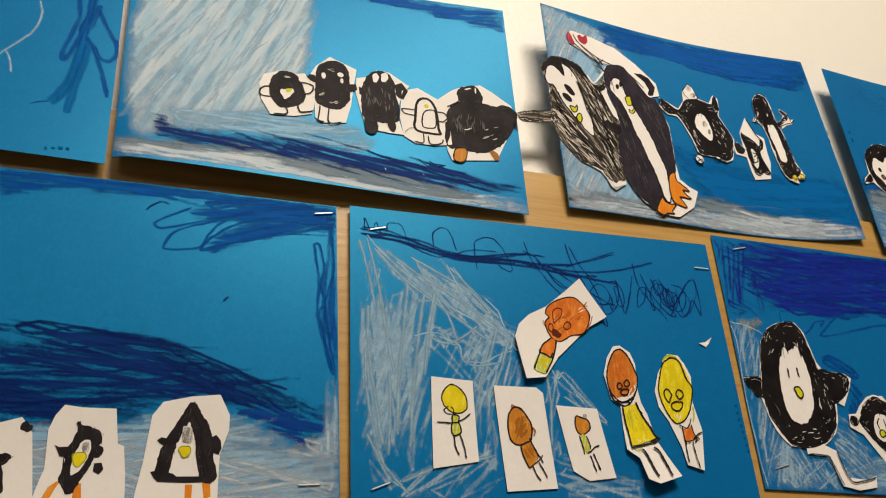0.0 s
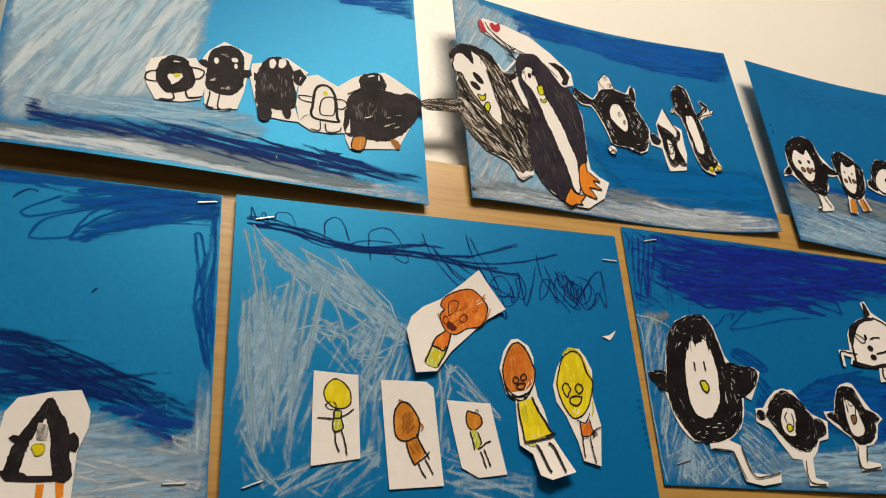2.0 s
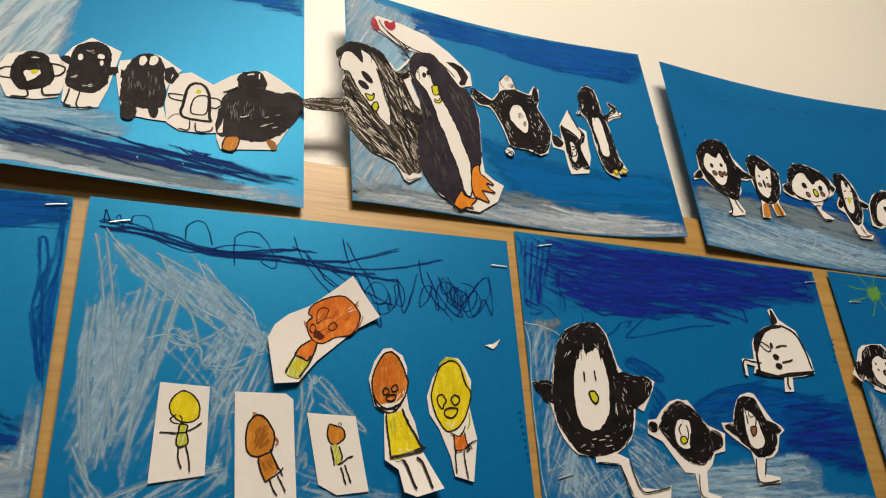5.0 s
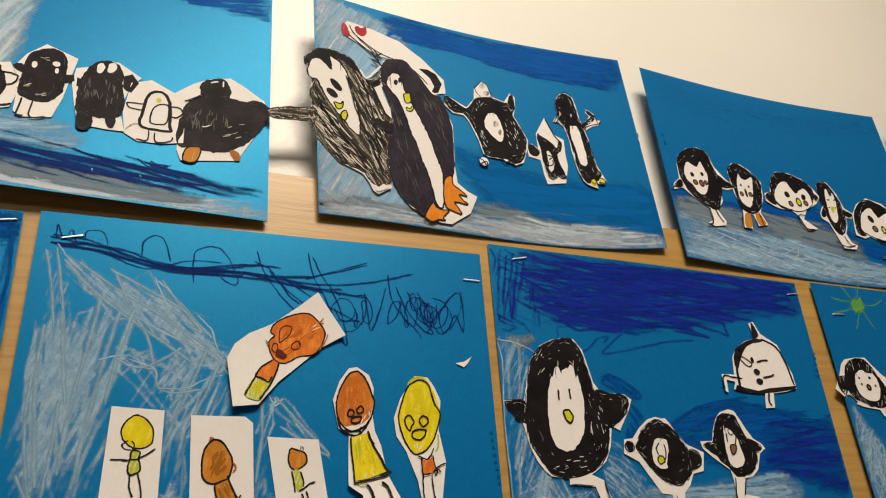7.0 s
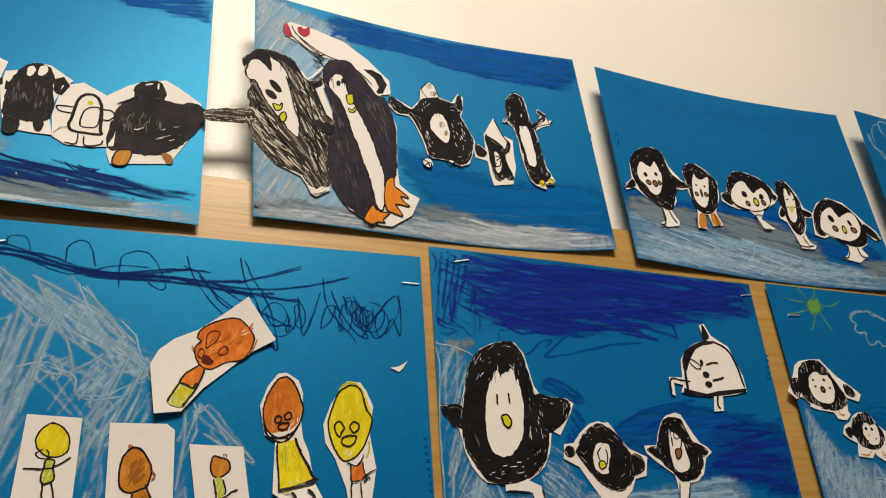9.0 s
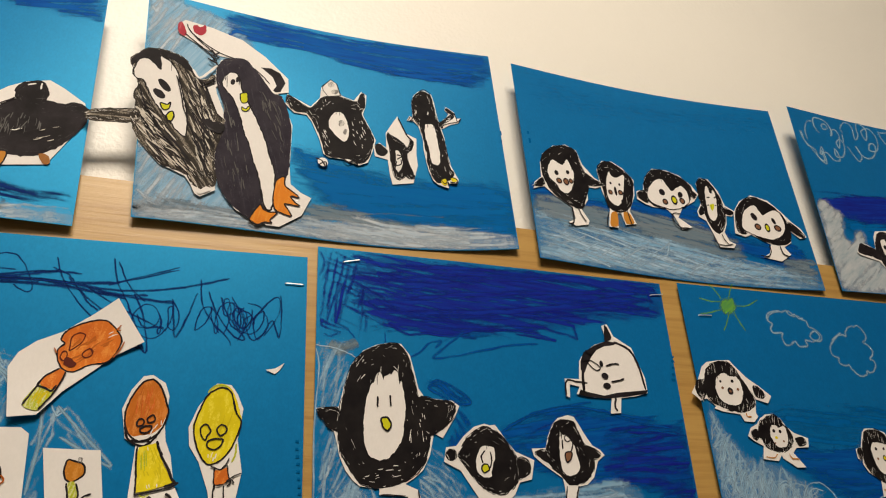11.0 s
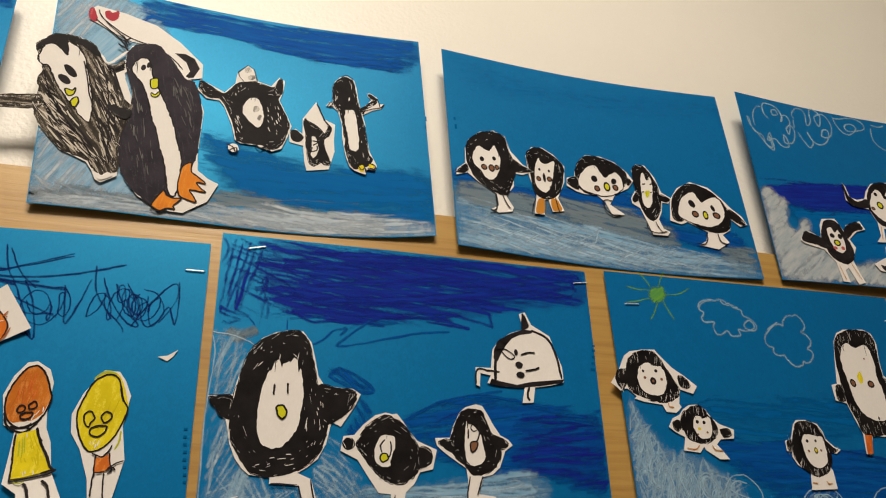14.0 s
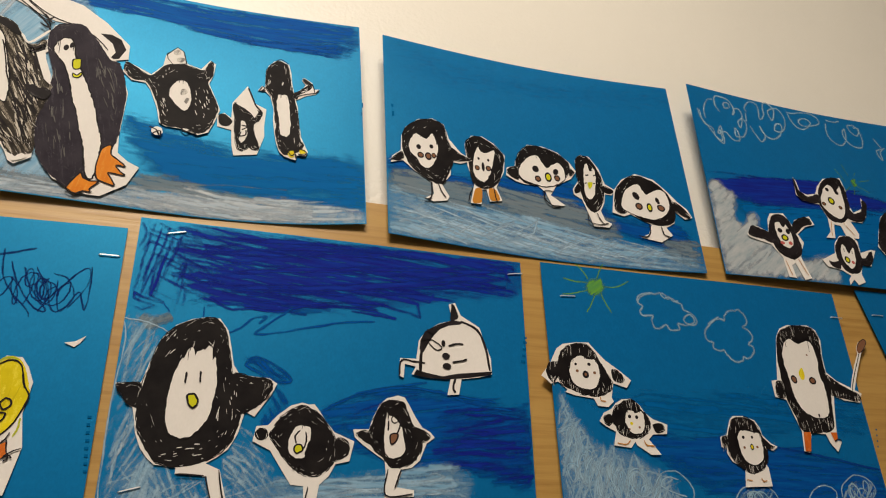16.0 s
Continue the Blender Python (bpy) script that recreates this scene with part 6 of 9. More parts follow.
cut.fill("brown_foot", "brown", [(269.9, 53.8), (275.4, 53.1), (277.2, 47.1), (273.8, 45.4), (270.5, 49.6)])
cut.line("bare_gap", "white", [(254.6, 112.2), (259.4, 114.4)], 1)
cut.line("bare_gap", "white", [(263.2, 115.1), (263.3, 109.8)], 0.9)
cut.line("bare_gap", "white", [(240.5, 93.2), (249.6, 100.1)], 0.5)
cut.line("bare_gap", "white", [(250, 70.8), (252.8, 71.2), (256.5, 73.6)], 0.7)
cut.strands("ink_pale", [(240.9, 84.2), (266.8, 92), (269.9, 72.9), (243.9, 62.5)], 85, 26, 0.3, 0.9, 3, 10)
cut.strands("strand", [(260.5, 71.1), (284.9, 84), (278.7, 66.2), (266.5, 58.6)], 25, 7, 0.3, 0.7, 2, 6)
cut.line("ink_line", "ink_solid", [(237.6, 91.4), (243.8, 95.5), (250.5, 100.9)], 0.8)

cut = Cutout("U2", "black striped flipper of paper bridging the gap between two cards", "tight", [(-35.3, 83.5), (-23.8, 88.1), (-2.6, 91), (-1.1, 79.9), (-19.6, 76.7), (-32, 76.5)])
cut.fill("dark_patch", "ink_scrub", [(-34.9, 83), (-23.7, 87.1), (-2.2, 90), (-1.9, 80.7), (-19.6, 77.6), (-31.9, 77)], 2)

cut = Cutout("U2", "large grey-black penguin-shaped paper cut-out with yellow beak marks", "body", [(-9.3, 137), (-4, 142.7), (2.5, 149.4), (14.9, 150.7), (22.3, 149.3), (29.6, 146.1), (35.3, 137.8), (41, 128.8), (46.7, 129.7), (52.8, 135.8), (56.1, 126.7), (51.9, 121), (54, 109), (57.1, 99.6), (61.3, 92.6), (58.3, 76.8), (53.9, 57.5), (55.4, 44.9), (55.6, 28.4), (45.1, 21.4), (41.3, 23.7), (38.2, 31.2), (34.2, 37.5), (27, 40.8), (16, 45.5), (7.7, 55.2), (-0.6, 65.9), (-4.6, 78), (-5.8, 83), (-3.4, 96.5), (-5.5, 104.1), (-3.1, 115.3), (-5.6, 123), (-8.1, 130.1)])
cut.fill("dark_patch", "ink_scrub", [(-8.5, 136.6), (-3.5, 141.7), (2.9, 148.4), (14.8, 149.5), (21.7, 148), (29.1, 144.8), (34.3, 136.4), (40.4, 127.5), (46.6, 128.5), (51.7, 133.3), (51, 120.8), (53, 108.3), (56.1, 98.8), (59.9, 91.8), (57.4, 76.6), (53, 57.4), (54.5, 44.8), (54.7, 33.7), (46.4, 28.4), (42.9, 29.9), (39.2, 33.3), (35.1, 39.1), (27.5, 42.4), (16.4, 47.1), (8.5, 56.3), (0.3, 67.1), (-3.8, 78.7), (-4.5, 83.2), (-2.6, 96.7), (-4.2, 104.3), (-1.8, 115.1), (-4.3, 122.1), (-7.2, 130.3)], -60)
cut.strands("strand", [(29.4, 142), (37.3, 130.7), (47.3, 124.6), (56.5, 90), (51.2, 35.2), (43.1, 33.9), (38.4, 61.6), (35.6, 85.9), (31, 115.1)], -64, 60, 0.49, 1.5, 5, 16)
cut.strands("strand", [(-2.7, 113.8), (3.6, 102.2), (17.1, 82.2), (34.1, 63.9), (45.4, 43.3), (42.9, 30.9), (35.1, 39.7), (16.9, 48.7), (1.6, 68.3), (-3.7, 83.4)], -46, 60, 0.49, 1.5, 5, 17)
cut.strands("ink_solid", [(29.4, 142), (37.3, 130.7), (47.3, 124.6), (56.5, 90), (51.2, 35.2), (43.1, 33.9), (38.4, 61.6), (35.6, 85.9), (31, 115.1)], -66, 55, 0.5, 1.3, 6, 20)
cut.strands("ink_solid", [(-2.7, 113.8), (3.6, 102.2), (17.1, 82.2), (34.1, 63.9), (45.4, 43.3), (42.9, 30.9), (35.1, 39.7), (16.9, 48.7), (1.6, 68.3), (-3.7, 83.4)], -48, 50, 0.5, 1.3, 6, 20)
cut.cornered("dark_patch", "ink_solid", [(-8.9, 136), (-4, 142.2), (2.4, 148.3), (14.8, 149.5), (22.2, 148.1), (29.6, 145), (37.9, 133.2), (32.4, 134.7), (24.7, 140.1), (19.7, 142.8), (11.5, 145.1), (12.9, 131.9), (9.8, 132.8), (3.6, 140.1), (-3.6, 136.7), (-7.7, 130.2)])
cut.fill("pale_patch", "white", [(-6.5, 124.4), (-4.1, 134.3), (-0.9, 138.4), (3.6, 139), (8, 135.1), (12.9, 131.3), (11.4, 143.4), (15.5, 142.2), (20, 138.8), (24.4, 132.1), (27.1, 120.8), (29.8, 109.2), (32.2, 98.7), (33.5, 89.7), (33.5, 79.5), (32.7, 72.6), (27.5, 75.7), (22.5, 82.1), (17.8, 88.7), (12.3, 96.1), (7.2, 103.5), (3.9, 111.4), (0.9, 118.4), (-3.5, 119.1)])
cut.oval("dark_spot", "ink_solid", 16, 116.5, 3, 6.7, 38)
cut.oval("dark_spot", "ink_solid", 12.6, 108.1, 3.2, 5.2, 45)
cut.fill("yellow_spot", "yellow_green", [(14.2, 99.7), (18.6, 99), (20.9, 101.7), (20.3, 96.2), (17.1, 93.8), (14.9, 95.6)])
cut.line("ink_line", "ink_solid", [(14.2, 99.7), (18.6, 99), (20.9, 101.7), (20.3, 96.2), (17.1, 93.8), (14.9, 95.6)], 0.9, True)
cut.fill("yellow_spot", "yellow_green", [(18.7, 89.4), (22.4, 93.4), (24.1, 89.9), (22.6, 84.8), (19.9, 84.8)])
cut.line("ink_line", "ink_solid", [(18.7, 89.4), (22.4, 93.4), (24.1, 89.9), (22.6, 84.8), (19.9, 84.8)], 0.9, True)
cut.fill("dark_hand", "ink_solid", [(47.7, 90.5), (53.6, 88.4), (60, 86.9), (57.7, 80.5), (52.2, 81.1), (47.8, 84.5)])
cut.fill("bare_patch", "white", [(42.9, 28.4), (45.9, 27.4), (49.5, 30.4), (52.5, 27.4), (44.3, 23.3)])
cut.line("ink_line", "ink_solid", [(24.2, 127.5), (28.1, 111.6), (31.1, 95.8), (39, 73.2), (45.9, 51), (49.6, 38)], 0.8)
cut.line("ink_line", "ink_solid", [(-1.4, 113), (2.7, 97.8), (12.6, 78.7), (27.3, 59.6), (37.4, 42)], 0.8)
cut.line("ink_line", "ink_solid", [(37.2, 127.8), (41.9, 109.1), (45.2, 87.8), (46.8, 66.7), (47.2, 43.6)], 0.8)
cut.cornered("bare_patch", "white", [(47.1, 120.7), (52.8, 125), (54.3, 116.1), (59.1, 102), (60, 92.8), (55.2, 97.3), (51.1, 108.7)])
cut.line("bare_edge", "white", [(35.6, 136.3), (40, 129.3), (44.3, 131.5), (53.8, 143.9)], 1.6)
cut.line("ink_line", "ink_solid", [(39.9, 127), (46.3, 125.1), (53.2, 131.4)], 1.1)
cut.line("ink_line", "ink_solid", [(41.6, 122.9), (47.1, 121.9), (53, 127.9)], 1.1)
cut.line("ink_line", "ink_solid", [(45.8, 156), (51.2, 149.2), (53.8, 143.9)], 1.1)
cut.line("ink_line", "ink_solid", [(48.8, 158.7), (54.2, 151.2)], 1.1)
cut.line("ink_line", "ink_solid", [(50, 153), (55.4, 156.9)], 1.1)
cut.line("ink_line", "ink_solid", [(46.4, 149.1), (52, 145.8)], 1.1)

cut = Cutout("U2", "long white paper arm with two red hearts", "tight", [(22.9, 180.7), (28.3, 186.3), (49.3, 184.5), (73, 178.4), (91.7, 164.8), (110.1, 144.9), (110.2, 130.3), (97, 126), (81.1, 144.5), (67.4, 156.1), (55.8, 156.3), (42.1, 161.8), (30.8, 167.9), (23.7, 171)])
cut.cornered("black_patch", "ink_solid", [(88.1, 152.3), (96, 153.3), (103.4, 149.7), (107.8, 139.8), (103.5, 129.5), (96.4, 127.2), (100.5, 135.5), (97.4, 144.1)])
cut.fill("red_heart", "red", [(22.9, 180.2), (25.1, 183.6), (27.8, 179), (29.5, 171.2), (26.3, 169.7), (23.3, 173.1)])
cut.fill("red_heart", "red", [(34.2, 181.9), (37.1, 183.7), (39.8, 182.1), (43.5, 185.5), (44.3, 178.4), (40.1, 173.8), (35.1, 176.1)])
cut.line("ink_line", "ink_solid", [(29.6, 182.4), (32.4, 175.5), (42.2, 167.1), (55.8, 159.4), (73.1, 154.4), (86.9, 145.8), (95.1, 136)], .8)
cut.line("ink_line", "ink_solid", [(28.3, 172), (39.8, 163.1), (48.7, 155.8), (55.7, 154)], .8)
cut.line("ink_line", "ink_solid", [(35.3, 171.4), (48.9, 159.3), (53.3, 149.9)], .5)

cut = Cutout("U2", "tall black penguin-shaped paper cut-out with orange feet", "body", [(53, 139.5), (56.4, 150.7), (63.6, 154.7), (75.1, 157.3), (80.5, 152), (86.9, 143.4), (95.8, 130.9), (105, 124.2), (109, 110.3), (112.9, 97.2), (110.4, 57.4), (111.1, 42.5), (118.6, 36.2), (126.8, 32.5), (119.3, 16.8), (102.4, 5), (93.3, 5), (83.6, 8.3), (70.7, 14.1), (62.2, 24.7), (56.3, 38.8), (56, 48.6), (54.2, 63.3), (57.7, 79.4), (60.3, 106.5), (54, 127.3)])
cut.fill("black_patch", "ink_violet", [(54.3, 140.5), (57.9, 149.7), (63.6, 153.5), (74.5, 155.9), (79.5, 150.6), (85.9, 143.2), (96, 127.5), (104.9, 121.8), (110.5, 96.7), (109.8, 67.4), (107.2, 47.9), (101.1, 36), (98.8, 25.1), (91.5, 13.1), (82.3, 9), (71.6, 15.8), (63.2, 25.3), (57.1, 39.9), (55.3, 61), (59.8, 90.3), (60.8, 106.6), (55, 127.5)], -80)
cut.fill("pale_patch", "white", [(58.1, 127.2), (59.9, 134.8), (64.2, 140.1), (69.1, 140.1), (71.7, 134.7), (73, 126.1), (75.7, 118.5), (79.5, 110.6), (82.7, 103.3), (86.6, 93.3), (90.1, 84), (92.3, 76.7), (94.2, 67.3), (97.2, 58.2), (98.8, 50.5), (98.8, 40.8), (98.1, 29), (96.2, 18.3), (92.9, 18.3), (90, 26.8), (88.3, 39.1), (85.9, 49.5), (82.3, 60.3), (79.2, 74.3), (76.1, 82.4), (73.6, 93.6), (70.7, 104.2), (66.7, 114.7), (61.5, 121.6)])
cut.oval("dark_spot", "ink_solid", 66.1, 131.2, 1.8, 3, -12)
cut.oval("dark_spot", "ink_solid", 69.7, 134.5, 1.3, 3.1, -12)
cut.fill("yellow_spot", "yellow_green", [(72, 120), (75, 121.9), (77.5, 121.9), (77.8, 114.4), (75.1, 112), (72.8, 113.3)])
cut.line("ink_line", "ink_solid", [(72, 120), (75, 121.9), (77.5, 121.9), (77.8, 114.4), (75.1, 112), (72.8, 113.3)], 0.7, True)
cut.fill("yellow_spot", "yellow_green", [(73.4, 107.6), (76.2, 106.5), (79.4, 110.1), (79.6, 107.2), (77, 104.3), (74.1, 104.3)])
cut.line("ink_line", "ink_solid", [(73.4, 107.6), (76.2, 106.5), (79.4, 110.1), (79.6, 107.2), (77, 104.3), (74.1, 104.3)], 0.7, True)
cut.line("ink_line", "ink_solid", [(88.5, 36.1), (90.2, 28.3)], 0.7)
cut.cornered("orange_foot", "foot_orange", [(100, 43), (104.2, 47.3), (106.6, 47.2), (106.8, 40.5), (111.2, 36.6), (117.3, 31.5), (111.1, 31.5), (114, 26.9), (117.5, 23.9), (106.6, 24.3), (109.4, 19.3), (111.3, 14.7), (103.4, 16.5), (99, 19.2), (97.7, 29)])
cut.cornered("orange_foot", "foot_orange", [(88, 21), (90.6, 17.4), (95.4, 15.7), (101.1, 16.1), (95.8, 9.5), (96.9, 6.8), (91.4, 6.9), (86.1, 4.3), (80.6, 7.8)])
cut.line("ink_line", "ink_solid", [(100, 43), (104.2, 47.3), (106.6, 47.2), (106.8, 40.5), (111.2, 36.6), (117.3, 31.5), (111.1, 31.5), (114, 26.9), (117.5, 23.9), (106.6, 24.3), (109.4, 19.3), (111.3, 14.7), (103.4, 16.5), (99, 19.2), (97.7, 29)], 0.8, True)
cut.line("ink_line", "ink_solid", [(88, 21), (90.6, 17.4), (95.4, 15.7), (101.1, 16.1), (95.8, 9.5), (96.9, 6.8), (91.4, 6.9), (86.1, 4.3), (80.6, 7.8)], 0.8, True)
cut.strands("ink_pale", [(60.1, 116.1), (68.8, 92.5), (78.9, 54), (81, 23.9), (59.9, 45.7), (57.4, 76.6)], -78, 26, 0.3, 0.8, 4, 14)
cut.strands("ink_pale", [(79.4, 144.6), (99.5, 119.1), (109.7, 97.9), (104.8, 53.1), (99.7, 73.7), (86.2, 110.4)], -74, 22, 0.3, 0.8, 4, 14)

cut = Cutout("U2", "round black penguin-shaped paper cut-out with a white belly", "body", [(137.3, 141.7), (143.6, 149.7), (149.7, 144.4), (154.6, 135.9), (164.6, 132.9), (171.3, 143.3), (175.8, 140), (174.5, 128.4), (171.5, 118.9), (178, 102.8), (181.2, 93.8), (177.8, 82.3), (173.2, 70.8), (165.7, 67.2), (158.5, 69.3), (153.8, 71.3), (141.6, 71.5), (137.2, 74), (134.5, 87.4), (128.4, 104.5), (124.4, 110.4), (114.3, 110.7), (107.4, 117.8), (109, 128.4), (116.2, 125.3), (127.9, 119.6), (135.9, 130.2)])
cut.fill("black_patch", "ink", [(139, 132), (153.5, 134.4), (164.4, 131.6), (171.6, 134.9), (173.5, 128.1), (170.5, 118.7), (177, 102.6), (179.6, 93.6), (176.9, 83.2), (172.3, 72.9), (166, 69.4), (158.7, 72), (153.7, 72.4), (141.6, 72.6), (137.8, 74.6), (135.5, 87.4), (129.6, 105.6), (125, 111.7), (115.4, 112.2), (109, 118.7), (109.6, 126.8), (116.1, 124.1), (128.1, 118.4)])
cut.fill("black_patch", "ink", [(167.5, 131.7), (171.4, 142.1), (174.2, 139.7), (174, 128.3), (169.9, 124)])
cut.cornered("pale_patch", "white", [(137.9, 142.5), (145.4, 151.2), (150.2, 147.8), (153.3, 135.8), (143, 132.9), (138.9, 138.3)])
cut.fill("grey_smudge", "smudge", [(143.3, 147.5), (147.2, 149.1), (148.2, 144.8), (143.8, 143.1)])
cut.fill("grey_smudge", "smudge", [(146.6, 140.6), (151.9, 141.2), (150.4, 137), (146.1, 136.7)])
cut.fill("pale_patch", "white", [(142.3, 107.4), (145.9, 115.2), (151, 118.6), (155.8, 115.3), (158.3, 106.8), (159.1, 97.6), (155.9, 88.9), (151.4, 89.8), (146, 95.8), (142.6, 101)])
cut.fill("dark_smudge", "smudge", [(150.7, 108.4), (154.5, 109.7), (155.6, 106.3), (151.6, 103.2)])
cut.fill("dark_smudge", "smudge", [(154.9, 100.9), (157.5, 100.8), (156.2, 95.9), (153.9, 97.2)])
cut.strands("white", [(135.4, 100.2), (139.2, 98.1), (145, 79.1), (136.6, 80.6)], -68, 9, 0.3, 0.7, 2, 6)
cut.strands("white", [(162.3, 117.2), (170, 112.5), (174.9, 98.5), (168.2, 77.4), (159.9, 84.5)], -74, 14, 0.3, 0.8, 1.5, 5)
cut.strands("white", [(137.8, 132.4), (142.8, 131.6), (139.3, 115.6), (136, 118.1)], -80, 5, 0.3, 0.6, 1, 3)
cut.oval("pale_foot", "white", 136.4, 65.8, 4.1, 4, 0)
cut.line("ink_line", "ink_solid", [(130.9, 68.6), (135.6, 66.7), (138, 62.2)], 0.9)
cut.line("ink_line", "ink_solid", [(133.1, 62.5), (138.4, 66.1), (138.9, 61.3)], 0.8)
cut.line("ink_line", "ink_solid", [(153.1, 71.7), (156.7, 68.4), (161, 70.1), (164.8, 68)], 1)

cut = Cutout("U2", "small black penguin-shaped paper cut-out with a pointed white cap", "tight", [(201.7, 122.5), (205.2, 114.5), (208.6, 105.4), (217.1, 101.3), (215.8, 84.6), (216.1, 74.2), (211, 56.9), (193.1, 53.6), (191.4, 62.6), (190.5, 76.8), (179.7, 78.7), (179.2, 88.8), (184.5, 92.5), (190.1, 88.2), (190.4, 103.5)])
cut.fill("black_patch", "ink", [(191.4, 103.1), (196.6, 102.2), (202.6, 99), (207.9, 98.6), (213.8, 97.8), (211.9, 89.8), (207.2, 85.1), (208.7, 75), (212.4, 65.3), (210.5, 60.2), (206.9, 60.8), (204.5, 62.7), (200.2, 58.9), (195.4, 60.9), (193.5, 72.8), (192, 86.8)])
cut.fill("black_patch", "ink_grey", [(180.3, 89), (184.8, 91.5), (190.8, 85.4), (187.8, 79.9), (181.6, 81.2)])
cut.cornered("bare_patch", "white", [(201.9, 117.7), (204.6, 110.7), (208.4, 101.7), (210.9, 97.3), (208.2, 91), (205.2, 95.3), (200.5, 99.2), (193.5, 102.8)])
cut.line("ink_line", "ink_solid", [(202.5, 120.9), (205.4, 112.1), (209.2, 103.1), (213.2, 97.7), (211.9, 90.4), (205.9, 83.7)], 1)
cut.fill("pale_patch", "white", [(197.4, 87), (201, 85.9), (203.1, 79.8), (202.9, 71.9), (198.6, 65.2), (196.3, 71), (197.1, 79)])
cut.line("ink_line", "ink_solid", [(198.2, 82.5), (202.4, 81.4), (198.5, 78)], 0.9)
cut.line("ink_line", "ink_solid", [(197.8, 76.2), (197.5, 71.8), (201.7, 74), (201.8, 77.9)], 0.9)

cut = Cutout("U2", "narrow black penguin-shaped paper cut-out with a white front", "body", [(215.6, 139.2), (217.9, 147.3), (222.4, 152.8), (228.3, 155.2), (234.8, 151.3), (236.7, 142.7), (237.6, 132), (239.6, 119.5), (242.5, 106.9), (243.3, 93.8), (245.3, 77.2), (248.2, 69.8), (250.7, 63.3), (249, 59.1), (242.1, 59.1), (241, 54.4), (236.4, 55.6), (231.8, 57.4), (228.1, 61), (225.3, 69.6), (223.8, 78.9), (222.6, 91.1), (222.8, 102.3), (219.9, 115.4), (215.9, 119.7), (209.9, 119.6), (212.9, 124.8), (215.6, 124.4)])
cut.fill("black_patch", "ink", [(216.2, 139.3), (218.1, 146.2), (222.4, 151.9), (227.8, 154), (233.9, 150.3), (235.6, 142.6), (236.8, 131.8), (238.9, 118.8), (241.9, 106.3), (242.7, 93.7), (244.6, 76.7), (246.7, 70.1), (244.1, 64.1), (238.6, 61.2), (232.4, 59.1), (228.8, 62.5), (226.1, 69.7), (224.8, 79.1), (224.5, 91.2), (223.6, 101.7), (220.5, 115.5), (216.4, 123.9)])
cut.fill("pale_patch", "white", [(225.6, 116.9), (229.4, 118.2), (232.6, 119.3), (235.2, 115.7), (236.3, 102.9), (237.1, 88), (235.7, 77.6), (231, 76.2), (228, 80), (227, 91.6), (225.1, 105.2)])
cut.line("ink_line", "ink_solid", [(210.7, 119.2), (213.5, 123.9), (215.6, 122.6), (212.6, 119.5), (216, 120.5)], 0.55)
cut.line("ink_line", "ink_solid", [(223.5, 153), (227.9, 155.7), (234.6, 151.8)], 0.5)
cut.strands("white", [(217.6, 132.8), (220.5, 133.3), (219.8, 125.1), (217.7, 124.8)], 88, 4, 0.3, 0.5, 2, 5)
cut.strands("white", [(228.6, 133.8), (231.6, 134.3), (230.8, 125.5), (228.7, 125.2)], 88, 3, 0.3, 0.6, 2, 4)
cut.strands("white", [(223.2, 91.1), (224.9, 91.3), (225, 79.1), (223.5, 78.9)], 88, 3, 0.6, 1, 4, 9)
cut.fill("yellow_spot", "yellow", [(234.6, 60.7), (238.7, 62.8), (239.9, 58.3), (237, 56.3)])
cut.fill("yellow_spot", "yellow", [(243.9, 64.1), (247.7, 64.9), (248.7, 61.7), (245, 60.9)])
cut.line("ink_line", "ink_solid", [(231.5, 59), (235.5, 60.9), (237.4, 58), (240.5, 60), (241, 56)], 0.7)
cut.line("ink_line", "ink_solid", [(244.8, 65.1), (249.2, 62.8), (247.8, 59.7), (242.6, 60.2)], 0.7)

cut = Cutout("U2", "thin black paper arm glued beside the narrow penguin shape", "tight", [(237.2, 121.8), (241.3, 123.4), (246.9, 129.1), (249.1, 132.6), (245.7, 137), (247.7, 140.1), (254.4, 135.7), (256.4, 128.9), (260.6, 129.5), (257.1, 123.7), (249.7, 121), (241.3, 115), (238.3, 116.7)])
cut.fill("black_patch", "ink", [(237.5, 121.3), (241.7, 122.9), (248, 129.6), (251.6, 131.9), (254.5, 130.5), (249.9, 125.8), (244.4, 121.8), (241.3, 116.1), (238.8, 117.3)])
cut.cornered("black_patch", "ink", [(246.1, 137.1), (247.7, 139.6), (251.4, 136.9), (254.7, 134.1), (252.9, 131.6), (249.9, 132.8)])
cut.line("ink_line", "ink_solid", [(254.3, 134.6), (255.8, 129.3), (256.7, 124.7), (260.1, 128.9)], 0.7)
cut.line("ink_line", "ink_solid", [(240.1, 117.4), (247.6, 121.7), (256.7, 124.7)], 0.7)
cut.line("ink_line", "ink_solid", [(247.8, 126.5), (252.9, 131.6), (255.2, 133.6)], 0.7)
cut.line("ink_line", "ink_solid", [(247.4, 138.4), (248.3, 133.6)], 0.5)
cut.strands("white", [(245.7, 127.3), (251.5, 130.3), (249.8, 124.7), (245.5, 122.5)], 25, 4, 0.4, 0.7, 2, 4)

